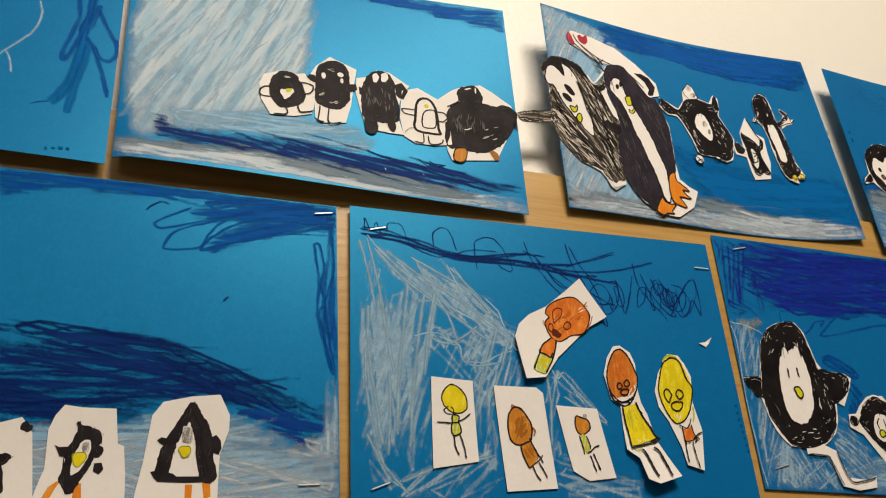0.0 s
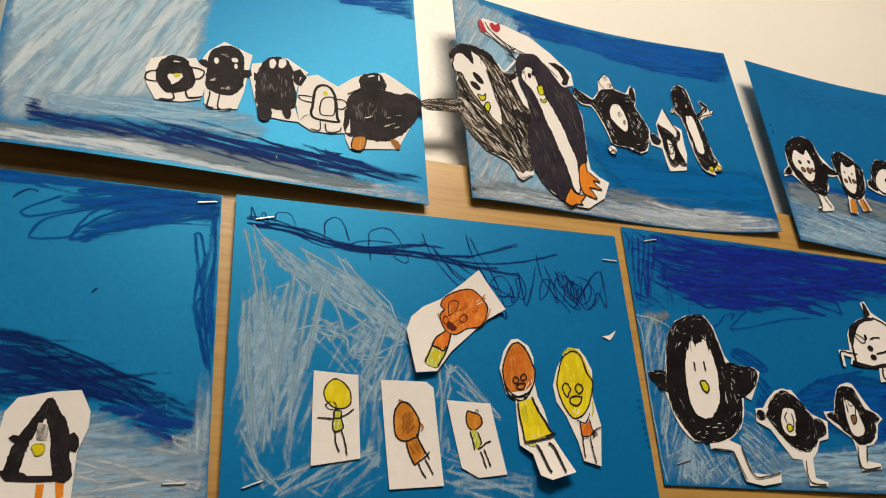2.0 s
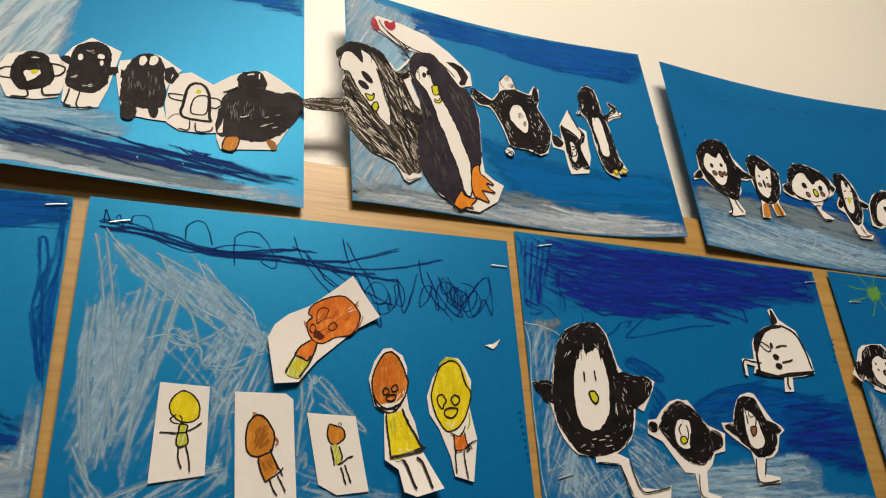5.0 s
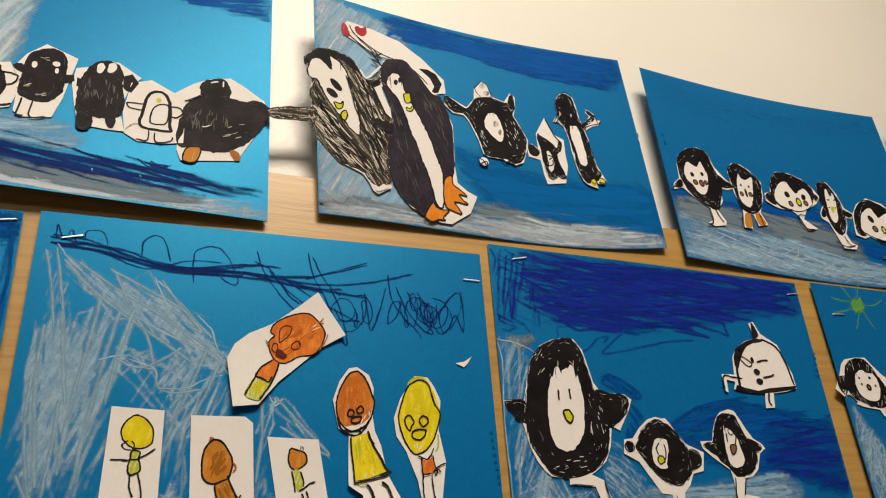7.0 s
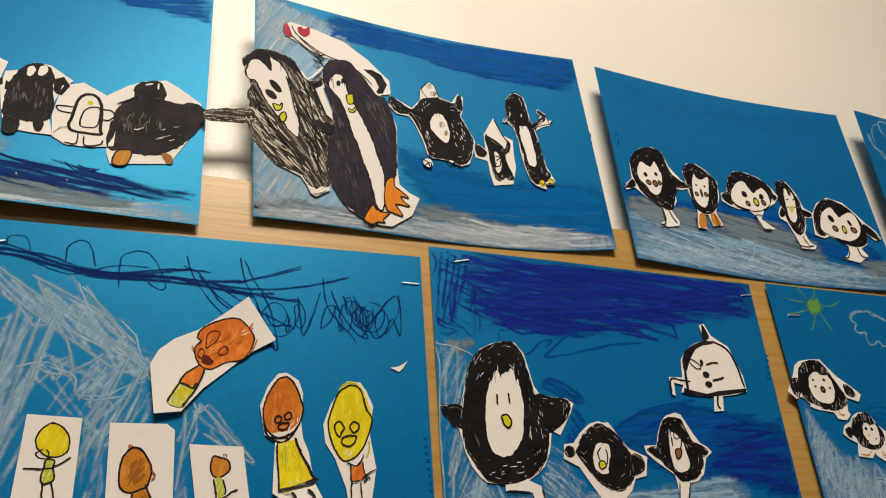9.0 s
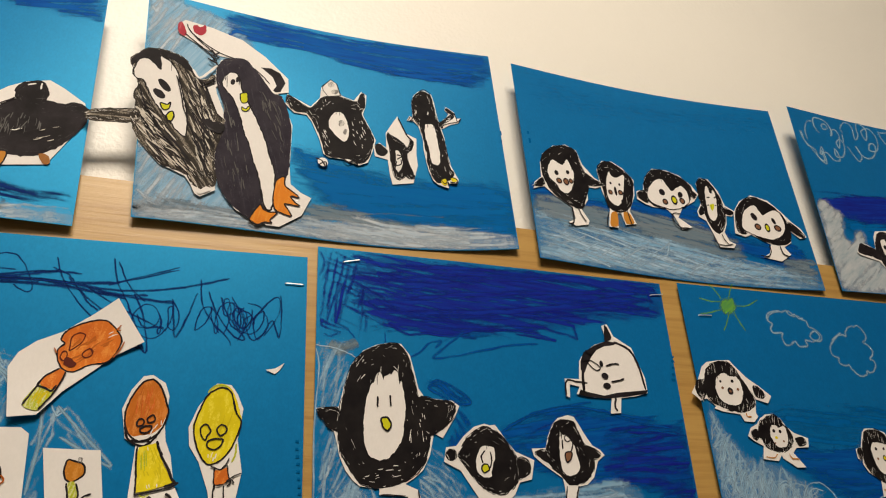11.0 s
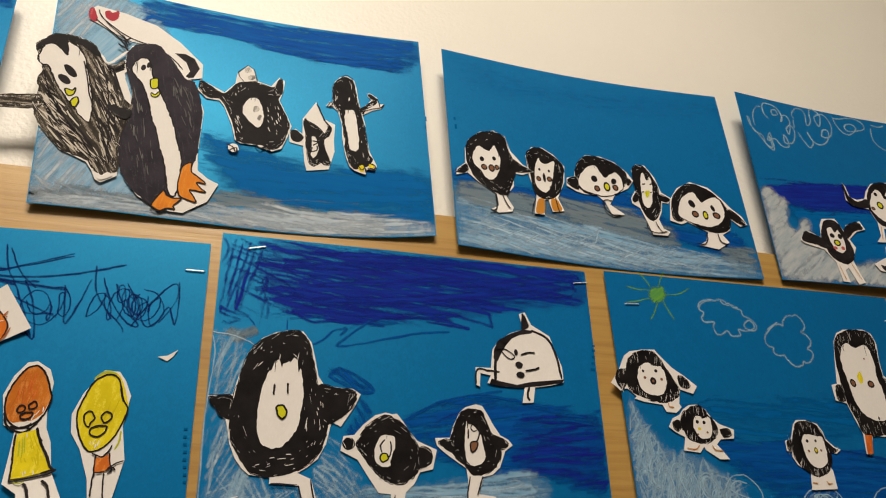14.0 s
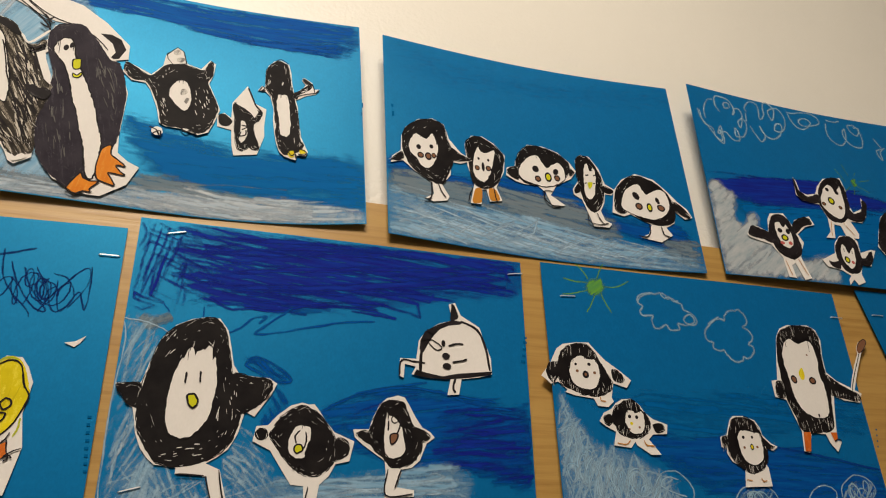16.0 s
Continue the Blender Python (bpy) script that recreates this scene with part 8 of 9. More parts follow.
cut.cornered("black_patch", "ink_solid", [(191.7, 36.5), (193.9, 38.3), (198.7, 37.6), (198.3, 34.2), (195.3, 33.6), (193.1, 34.9)])
cut.cornered("black_patch", "ink_solid", [(221.4, 39.2), (224.1, 40.7), (226.7, 37.7), (227.5, 32.6), (226, 29.1), (223.4, 29.9), (222, 34.1)])
cut.fill("grey_smudge", "smudge", [(205.3, 44.7), (208.5, 44.8), (210.7, 42.3), (210.8, 36.3), (207.5, 35.7), (205.5, 37)])
cut.fill("yellow_spot", "yellow", [(204.1, 32.7), (209.6, 33.4), (210.1, 29), (207.4, 26.9), (205.1, 28.5)])
cut.line("ink_line", "green_ink", [(204.1, 32.7), (209.6, 33.4), (210.1, 29), (207.4, 26.9), (205.1, 28.5)], 0.4, True)
cut.line("ink_line", "ink_solid", [(209, 57.1), (215.6, 46), (218.2, 35.7), (220.8, 20.6)], 1.2)
cut.line("ink_line", "ink_solid", [(215.7, 44.2), (217.4, 30.6), (219.4, 17.2)], 1)

cut = Cutout("L1", "small white paper card with a yellow oval in marker", "flat", [(54.1, 85.4), (83.2, 83.7), (83.7, 30.1), (52.7, 25.3)])
cut.fill("yellow_patch", "yellow", [(68.8, 80.3), (73.5, 78.3), (77.5, 73), (78.2, 69.3), (77.6, 64.2), (73.7, 61.6), (68, 61.7), (63.4, 64.8), (60.8, 69.7), (62.1, 75.6), (65.6, 79.4)], 70)
cut.line("ink_line", "ink_solid", [(68.8, 80.3), (73.5, 78.3), (77.5, 73), (78.2, 69.3), (77.6, 64.2), (73.7, 61.6), (68, 61.7), (63.4, 64.8), (60.8, 69.7), (62.1, 75.6), (65.6, 79.4)], 0.75, True)
cut.line("ink_line", "ink_solid", [(65.1, 65.6), (62, 63.3), (63.1, 61.2), (67, 60.3)], 0.6)
cut.line("ink_line", "ink_solid", [(66.9, 65.6), (68.7, 63.2), (67.7, 60.3)], 0.6)
cut.fill("green_patch", "lime", [(67.7, 59.9), (71.6, 59.3), (71.6, 55.1), (73.1, 50.2), (71.8, 47.4), (67.6, 46.6), (66.1, 50.7), (67.1, 55.6)])
cut.line("ink_line", "ink_solid", [(67.7, 59.9), (71.6, 59.3), (71.6, 55.1), (73.1, 50.2), (71.8, 47.4), (67.6, 46.6), (66.1, 50.7), (67.1, 55.6)], 0.8, True)
cut.line("ink_line", "ink_solid", [(66.1, 54.9), (72, 55.1)], 0.8)
cut.line("ink_line", "ink_solid", [(56.7, 55), (61.5, 54.8), (66.1, 54.6)], 0.65)
cut.line("ink_line", "ink_solid", [(71.6, 55.8), (75.5, 57.7), (80.1, 61.1)], 0.65)
cut.line("ink_line", "ink_solid", [(67.6, 46.6), (68.1, 39.7), (70.2, 33.9)], 0.75)
cut.line("ink_line", "ink_solid", [(71.8, 47.4), (74, 39.4), (75.1, 32)], 0.75)

cut = Cutout("L1", "small white paper card with a brown oval in marker", "flat", [(98.2, 81.2), (129.7, 81.2), (134.5, 77.5), (137.8, 13.7), (101.8, 11.5)])
cut.fill("orange_patch", "tan", [(106.2, 54), (107, 60.2), (110.1, 65.4), (113.5, 67), (117.9, 64.6), (122.3, 58.1), (123.6, 52.7), (121.9, 45.4), (118.1, 43.2), (112.9, 41.3), (108.5, 43.3), (106.4, 48.6)])
cut.fill("orange_patch", "tan", [(113.6, 41), (118.8, 42.9), (121.1, 45.4), (123.2, 40.1), (126, 33.8), (123.6, 30.6), (119.1, 26.8), (117, 30.5), (115, 36.4)])
cut.strands("tan_dark", [(108.8, 59.5), (119.3, 61.7), (121.2, 49), (111.5, 44.5)], 60, 26, 0.6, 1.6, 4, 14)
cut.strands("tan_dark", [(114.3, 40.3), (121.1, 43.3), (124.5, 33.5), (119.2, 28.5)], -60, 8, 0.5, 1.1, 4, 9)
cut.fill("dark_smudge", "tan_dark", [(112.8, 56), (115.5, 57.5), (116.5, 53.9), (114.6, 51.4)])
cut.line("ink_line", "ink_solid", [(106.2, 54), (107, 60.2), (110.1, 65.4), (113.5, 67), (117.9, 64.6), (122.3, 58.1), (123.6, 52.7), (121.9, 45.4), (118.1, 43.2), (112.9, 41.3), (108.5, 43.3), (106.4, 48.6)], 0.9, True)
cut.line("ink_line", "ink_solid", [(114, 40.6), (115.6, 33.7), (118.7, 26.4)], 0.9)
cut.line("ink_line", "ink_solid", [(120.8, 46.1), (123.6, 40.1), (126.7, 33.8)], 0.9)
cut.line("ink_line", "ink_solid", [(118.7, 26.4), (123.2, 29.6), (127, 32.1), (129.4, 34.9)], 0.7)
cut.line("ink_line", "ink_solid", [(126, 35.6), (127.8, 33.2), (128.8, 30.4)], 0.7)
cut.line("ink_line", "ink_solid", [(121.3, 27.5), (123.7, 22), (126.2, 18.6)], 0.7)
cut.line("ink_line", "ink_solid", [(125.9, 30.7), (128.6, 25.2), (131, 20.7)], 0.7)
cut.line("brown_line", "rust_dark", [(110.4, 66.2), (110.1, 68), (112.3, 67.4)], 0.6)
cut.line("brown_line", "rust_dark", [(123.6, 53.4), (125.8, 50.6), (124.2, 48.4)], 0.6)

cut = Cutout("L1", "small white paper card with a small orange mark", "flat", [(143.3, 69.2), (174.8, 68), (182.5, 21.1), (162.2, 18.9), (150.9, 25.1)])
cut.fill("orange_patch", "tan", [(156.6, 59.2), (158, 62.3), (161.9, 61.3), (166.2, 59.9), (167.8, 54.7), (165.2, 51.7), (161.1, 49.3), (157.7, 51.5), (156.4, 55.5)])
cut.line("ink_line", "ink_solid", [(156.6, 59.2), (158, 62.3), (161.9, 61.3), (166.2, 59.9), (167.8, 54.7), (165.2, 51.7), (161.1, 49.3), (157.7, 51.5), (156.4, 55.5)], 0.85, True)
cut.fill("green_patch", "lime", [(159.5, 48.6), (163.1, 49.4), (165.4, 42.8), (164.3, 38.1), (161.6, 38.4)])
cut.line("ink_line", "ink_solid", [(158.7, 48.9), (159.9, 42.7), (161, 36.2)], 0.8)
cut.line("ink_line", "ink_solid", [(163.8, 48.7), (165.8, 42.8), (165.6, 39.9)], 0.8)
cut.line("ink_line", "ink_solid", [(163.1, 37.3), (166.7, 39.2), (169.2, 41.1), (172.9, 42.3)], 0.8)
cut.line("ink_line", "ink_solid", [(164.9, 35.9), (166.5, 30.2), (168, 24.9)], 0.8)
cut.line("ink_line", "ink_solid", [(167.3, 37.1), (169.3, 31.3), (171.2, 26)], 0.8)
cut.line("grey_line", "smudge", [(163.8, 60.6), (163.6, 63.2), (165.2, 62.9), (165, 60.3)], 0.4)

cut = Cutout("L1", "white paper cut-out with an orange oval, curling off the card", "curl", [(116.8, 117.3), (120.9, 127), (129.9, 135.2), (143.8, 142.3), (160.5, 155.4), (173.5, 166.6), (192.3, 137.3), (176, 127.8), (148.8, 103.4), (136.9, 88.2), (121.6, 86.2)])
cut.fill("orange_patch", "orange", [(143.3, 137.2), (145.2, 142.1), (150.4, 146.4), (159, 150.2), (167.6, 151), (174.1, 145.8), (178.3, 139.1), (177.4, 132.1), (171.7, 123.2), (161.5, 120.8), (153, 116.1), (146.9, 117.7), (143.5, 122.9), (142.2, 129.9), (145.7, 134.4)])
cut.strands("rust_dark", [(146.8, 140.9), (167.4, 148.7), (176.2, 139), (170.2, 125.6), (147, 119.8)], 40, 26, 0.5, 1.3, 5, 16)
cut.strands("white", [(167.3, 147), (176.5, 143.4), (176, 136.8), (168.9, 138.4)], 30, 4, 0.3, 0.6, 2, 4)
cut.line("ink_line", "ink_solid", [(143.3, 137.2), (145.2, 142.1), (150.4, 146.4), (159, 150.2), (167.6, 151), (174.1, 145.8), (178.3, 139.1), (177.4, 132.1), (171.7, 123.2), (161.5, 120.8), (153, 116.1), (146.9, 117.7), (143.5, 122.9), (142.2, 129.9), (145.7, 134.4)], 0.75, True)
cut.line("ink_line", "maroon", [(149, 134.7), (149.6, 139.4), (153.1, 141.9), (156.8, 140.4), (155.3, 135.6), (150.9, 131.4), (148.8, 130)], 0.6, True)
cut.line("ink_line", "maroon", [(157, 128.9), (160.5, 131.7), (162.4, 128.5), (159.7, 125.7), (156.9, 126.8)], 0.6, True)
cut.line("ink_line", "maroon", [(144.4, 125.5), (146.3, 129.4), (148.2, 127.4), (146.8, 123.1)], 0.6, True)
cut.fill("dark_spot", "maroon", [(146.8, 124), (148.9, 125.4), (154.1, 121.6), (151.9, 118.9), (147.5, 120.7)])
cut.fill("orange_patch", "orange", [(144.1, 117.5), (148.5, 115.8), (147.8, 110.4), (144.7, 104.5), (139.5, 105.4), (135.6, 107.6), (138.2, 112.2)])
cut.fill("green_patch", "lime", [(134.3, 106.3), (139.5, 104.6), (143.8, 103.3), (141.1, 96.3), (136.5, 90.9), (128.4, 94.4)])
cut.strands("yellow_dark", [(134.7, 105.5), (143.4, 102.8), (137.4, 93), (130.4, 95.3)], 65, 12, 0.5, 1.1, 4, 9)
cut.line("ink_line", "ink_solid", [(145.3, 118), (137.4, 111.8), (133, 102.6), (128.4, 93.7)], 0.9)
cut.line("ink_line", "ink_solid", [(148.9, 115.8), (147.3, 109.5), (143.3, 100.4), (137.3, 91)], 0.9)
cut.line("ink_line", "ink_solid", [(134.7, 106.3), (139.5, 104.6), (142.6, 103.2), (144.8, 106.5)], 0.9)
cut.line("brown_line", "rust_dark", [(177.2, 147.8), (174.9, 145), (177.4, 144.3)], 0.6)
cut.line("brown_line", "rust_dark", [(180.3, 137.1), (178.7, 132.2), (174.8, 126)], 0.6)
cut.line("brown_line", "rust_dark", [(140.2, 131), (142.1, 127.8)], 0.6)

cut = Cutout("L1", "tall white paper cut-out with a rust oval over a yellow dress", "foot", [(183.9, 93.5), (188.1, 105.7), (194.4, 114.6), (199.9, 115.6), (207.9, 110.6), (211, 102.3), (210.1, 83.2), (211.3, 74), (215.1, 65.1), (218.4, 47.2), (230.8, 21.8), (211.8, 16.4), (204, 19.5), (201.7, 34), (193.1, 40), (193.6, 55.2), (194.1, 71.1), (187.4, 75.3)])
cut.fill("rust_patch", "rust", [(198, 112.2), (202.2, 111.2), (206.5, 104.7), (209.1, 97.4), (210.7, 92.5), (209.6, 87), (207, 82.1), (202.5, 78.3), (198.2, 77.7), (193.1, 76.7), (189.5, 78.4), (187.1, 82.8), (186.5, 88.4), (187, 94.1), (189.7, 102.1), (193.7, 109)], 82)
cut.strands("rust2", [(196.9, 109.5), (201.9, 108.2), (206.2, 98.4), (207, 88.5), (191.2, 84.6), (189.3, 90.9), (191.9, 102.6)], 84, 10, 0.5, 1.1, 6, 16)
cut.strands("rust_dark", [(195.1, 109.4), (200.3, 108.9), (204.5, 98.3), (205.4, 90.1), (189.6, 84.5), (187.6, 90.9), (190.1, 100.8)], 84, 5, 0.3, 0.6, 6, 14)
cut.strands("white", [(188.6, 82.8), (191.5, 77.4), (200.6, 76.2), (208.2, 83.7), (207.8, 88.6), (200.9, 78.6), (194, 77.5)], 70, 10, 0.4, 0.9, 1.5, 4)
cut.line("ink_line", "ink_solid", [(198, 112.5), (202.3, 111.6), (206.9, 105.1), (209.6, 97.7), (211.2, 92.8), (210.3, 87.1), (208, 81.3), (203.7, 76.3), (198.7, 73.4), (193.7, 74.3), (189.8, 77.3), (186.9, 82.8), (186.2, 88.4), (186.6, 94.1), (189.4, 102.4), (193.4, 109.3)], 0.9, True)
cut.line("ink_line", "ink_solid", [(186.4, 82.8), (188.8, 75.7), (193.2, 72.2), (198.4, 70.9), (202.9, 73.6), (207.9, 80.5)], 1)
cut.line("ink_line", "ink_solid", [(191.2, 74.2), (195.3, 73.3), (200.5, 74.6), (202.7, 76.3)], 1.1)
cut.line("ink_line", "ink_solid", [(200, 74.6), (202, 72.9)], 1.2)
cut.line("ink_line", "ink_solid", [(193.6, 86), (195.7, 87.4), (197.5, 86.2), (196.6, 83.5), (194.5, 82.8), (193.4, 84)], 0.8, True)
cut.line("ink_line", "ink_solid", [(199.3, 87.5), (202, 89.9), (204, 88.1), (202.7, 85.6), (200.1, 85.3)], 0.8, True)
cut.line("ink_line", "ink_solid", [(195.7, 81.1), (197.9, 82.9), (202.2, 83.1), (201.5, 80.2), (198.8, 78.7), (196.2, 79.2)], 0.8, True)
cut.cornered("yellow_patch", "yellow", [(196.3, 69.8), (200.1, 70.9), (206.6, 72.8), (208.5, 66.2), (211.2, 60), (215.2, 53.2), (218.4, 48.2), (212.8, 46.5), (204.2, 43.8), (197.1, 42.6), (196.8, 49.6), (196, 59.6), (195.6, 65.7)], 78)
cut.strands("yellow_dark", [(197.4, 68.9), (206.9, 70.9), (213.5, 52.3), (214.7, 48.5), (199.3, 44.4), (196.9, 55)], -72, 14, 0.4, 0.9, 5, 16)
cut.strands("white", [(200.1, 70.6), (205.3, 71.4), (206.6, 67.7), (200.7, 66.7)], -80, 4, 0.4, 0.7, 2, 5)
cut.strands("white", [(197.9, 47.4), (214.7, 48.5), (212.8, 46.5), (197.5, 43.2)], -70, 5, 0.4, 0.8, 2, 4)
cut.strands("lime", [(197.4, 68.9), (201.7, 69.1), (202, 55.1), (197.6, 53.5)], -82, 4, 0.6, 1.1, 8, 16)
cut.line("ink_line", "ink_solid", [(195.3, 70.1), (195.5, 61.1), (196.5, 50.4), (196.6, 41.1)], 0.9)
cut.line("ink_line", "ink_solid", [(196.6, 41.1), (204.1, 42.7), (214.3, 45), (218.2, 46.3), (220.8, 48.2), (217.2, 47.7), (212.8, 46.2)], 0.9)
cut.line("ink_line", "ink_solid", [(206.4, 73.7), (208, 68.5), (210, 64.4), (214, 57.3), (217, 50.9), (219.4, 47.7)], 1.3)
cut.line("ink_line", "ink_solid", [(208.3, 68.1), (210.4, 65.5)], 1)
cut.line("yellow_line", "lime", [(199.3, 41.1), (201.8, 39.7), (204.8, 41.5)], 0.5)
cut.line("ink_line", "ink_solid", [(204.3, 40.3), (206.8, 37.1), (209.3, 28.9), (210.7, 23.8), (212.1, 21.5)], 1.25)
cut.line("ink_line", "ink_solid", [(214, 42), (217.4, 39), (219.9, 32), (221.4, 26.1), (222.6, 21.7)], 1.25)

cut = Cutout("L1", "tall white paper cut-out with a yellow oval", "body", [(224.2, 82.7), (229.1, 96), (239.6, 111.4), (248.7, 110.7), (253.1, 104.8), (257.3, 95.1), (254.8, 75.7), (258.5, 55), (253.4, 26.8), (240.6, 30.5), (238.6, 43.2), (231.9, 61.1), (225.5, 71.1)])
cut.fill("yellow_patch", "yellow", [(240, 110.8), (247.3, 109.6), (251.9, 102.5), (255.4, 92.5), (256.7, 86.2), (254.5, 76.7), (250.5, 67.6), (245, 62.3), (239.4, 60.2), (234.8, 62.3), (230.3, 68.8), (227.7, 77.3), (226.9, 85.4), (231.1, 97.7), (235.7, 105.9)], 80)
cut.line("yellow_line", "lime", [(254.1, 72.6), (253.9, 66.1), (251.9, 61.2)], 1)
cut.line("yellow_line", "lime", [(234.4, 105), (239.5, 110), (246.7, 109.1)], 1.2)
cut.strands("yellow_dark", [(238.9, 105.2), (247.8, 104), (252.6, 85.7), (246.5, 67.5), (234.1, 67), (229.9, 83)], 75, 5, 0.5, 0.9, 8, 20)
cut.strands("white", [(234.1, 67), (244.8, 67.4), (242.1, 60.9), (236.1, 61.6)], 80, 5, 0.4, 0.7, 2, 4)
cut.line("ink_line", "ink_solid", [(243.9, 108.6), (248.2, 106.6), (250.7, 100.7), (253.2, 92.1), (256.4, 86.7), (254.2, 77.5), (250.2, 68.4), (245, 62.3), (239.3, 59.6), (235.2, 61.5), (230.8, 68.5), (228.3, 76.5), (227.5, 84.6), (230.4, 94.6), (234.1, 103.2), (239.2, 107.3)], 0.85, True)
cut.line("ink_line", "ink_solid", [(250.7, 100.7), (252.1, 94.9), (253.4, 91.1)], 1.1)
cut.line("ink_line", "ink_solid", [(231.8, 82.8), (233.9, 84.9), (236.2, 83.6), (237.8, 80.4), (236, 77.6), (235.1, 74.8), (232.7, 76.6), (231.7, 79.9)], 0.85, True)
cut.line("ink_line", "ink_solid", [(242, 82.7), (244.6, 84.7), (247.2, 83), (247.6, 80.5), (244.3, 77.6), (242.1, 79.5)], 0.85, True)
cut.line("ink_line", "ink_solid", [(236.4, 73.9), (241.4, 75.7), (245.3, 75.2), (244.8, 71.9), (241.1, 68.9), (236.7, 70.3)], 0.85, True)
cut.cornered("orange_patch", "orange", [(242, 55.9), (246.8, 56.6), (249.3, 58), (250.4, 53.3), (251.2, 49.8), (246.9, 47.3), (242.4, 47.2), (241.9, 51.5)])
cut.line("ink_line", "ink_solid", [(241.7, 57.8), (241.6, 51.5), (242.2, 46.1), (241.7, 42.2), (241.8, 32.3)], 0.75)
cut.line("ink_line", "ink_solid", [(249.3, 58.8), (250.3, 53.3), (251.9, 48.6), (249.8, 46.2)], 0.75)
cut.line("ink_line", "ink_solid", [(250.1, 63.6), (248.8, 60.3), (247.8, 58.6), (245, 56.3), (241.7, 57.5), (239.2, 58.5)], 0.7)
cut.line("ink_line", "ink_solid", [(249.3, 49.3), (253.3, 52.1), (258.2, 54.1)], 0.65)
cut.line("ink_line", "ink_solid", [(248.3, 48.2), (252.1, 49.9), (254.1, 48.4)], 0.6)
cut.line("ink_line", "ink_solid", [(242.3, 46.9), (247.3, 47.3)], 0.6)
cut.line("ink_line", "ink_solid", [(247.7, 46.7), (248.2, 37.7), (249.5, 28.4)], 0.65)

cut = Cutout("L1", "tiny white paper offcut glued on the card", "flat", [(270.4, 122.2), (276.7, 123.6), (282.9, 127.6), (279.7, 122.5), (276.6, 119.6)])

cut = Cutout("L2", "big black penguin-shaped paper cut-out with a long white leg", "body", [(0.9, 84.1), (16.7, 85.9), (20.5, 101.1), (24.9, 116.3), (34, 128), (43.9, 133.3), (55.1, 136.1), (62.6, 135.4), (69.1, 127.3), (72.1, 115.6), (74.9, 102.7), (79.2, 96.5), (88.1, 95.3), (100, 94.8), (105.6, 91.2), (101.8, 82.9), (91.9, 67.4), (85.4, 70.4), (82, 55.2), (76.6, 44.7), (69.8, 39), (63.4, 35), (72.6, 31.3), (78.6, 11.3), (94.5, 10.3), (104.1, 13.5), (102.1, 5), (85.3, 2.1), (70.5, 4.7), (64.9, 26.8), (45, 27.4), (45.2, 31.5), (31.5, 32.8), (26.8, 36.5), (21.6, 43.1), (17.5, 52.5), (15.5, 62.2), (13.6, 68.8), (9.5, 71)])
cut.fill("black_patch", "ink", [(17, 76.2), (20.1, 96.8), (25.8, 116.4), (34.8, 127.2), (44.7, 132.5), (54.9, 135.2), (61.9, 133.9), (67.5, 126.3), (70.6, 114.6), (73.7, 100.4), (76.8, 89.9), (78.4, 79.5), (82, 69.4), (80.6, 55.2), (75.5, 46.2), (67.6, 39), (56.7, 34.8), (44.4, 32.1), (32.9, 34), (27.9, 38.4), (23.1, 45.1), (18.8, 53.4), (17, 64.2)])
cut.fill("black_patch", "ink", [(1.7, 83.3), (9.1, 84.2), (16.2, 85), (19, 78.3), (18, 69.4), (12, 69.9), (6.1, 75.6)])
cut.fill("black_patch", "ink", [(75.3, 95.4), (88, 94.9), (99.8, 93.9), (102.4, 89.3), (99, 80.6), (91.5, 73.2), (81.3, 68.1), (76.9, 75.3)])
cut.fill("pale_patch", "white", [(34.6, 83.3), (37, 95.9), (40.5, 105.9), (44.5, 112.2), (47.4, 112.8), (48.9, 110.3), (52.8, 111.9), (56.5, 115.3), (60, 113.3), (62.2, 109.1), (64.2, 99.8), (65.5, 89.3), (64.1, 76.7), (62.5, 65.6), (58.3, 58.2), (52.9, 52.4), (46.8, 49.9), (41.2, 51.2), (37.2, 54.1), (34.9, 60.3), (34, 71)])
cut.cornered("ink_tuft", "ink", [(39.1, 105.8), (44.7, 113.9), (41.6, 103.8)])
cut.cornered("ink_tuft", "ink", [(46.7, 114.5), (50.9, 114.8), (48.9, 106.9)])
cut.cornered("ink_tuft", "ink", [(52.2, 114.1), (58.1, 116.7), (54.6, 111.2)])
cut.cornered("ink_tuft", "ink", [(59.4, 115.5), (63.4, 111), (60.6, 104.3)])
cut.line("ink_line", "ink_solid", [(44.6, 95.1), (44.5, 87.2)], 1.1)
cut.line("ink_line", "ink_solid", [(53.5, 96.1), (54.2, 88.2)], 1.1)
cut.fill("yellow_spot", "yellow_green", [(47.1, 79.1), (50.9, 80.1), (53.6, 77), (53.6, 73.3), (51, 70.7), (48.5, 72.6), (47.2, 76.2)])
cut.line("ink_line", "ink_solid", [(47.1, 79.1), (50.9, 80.1), (53.6, 77), (53.6, 73.3), (51, 70.7), (48.5, 72.6), (47.2, 76.2)], 1.1, True)
cut.strands("white", [(23.8, 118.4), (38.1, 123.9), (41.1, 111.1), (25.9, 97.2)], 60, 4, 0.3, 0.6, 2, 6)
cut.strands("white", [(33.3, 47.4), (57.7, 48.3), (65.6, 40.8), (47.2, 36.4), (34.4, 38.6)], 10, 7, 0.3, 0.8, 2, 6)
cut.strands("white", [(75.4, 89.9), (82.2, 88.1), (80.5, 63.2), (72.9, 58.8)], -85, 5, 0.3, 0.6, 2, 4)
cut.strands("white", [(67, 87.3), (72, 83.4), (68.3, 58.6), (63.4, 62.4)], 85, 3, 0.3, 0.6, 3, 8)
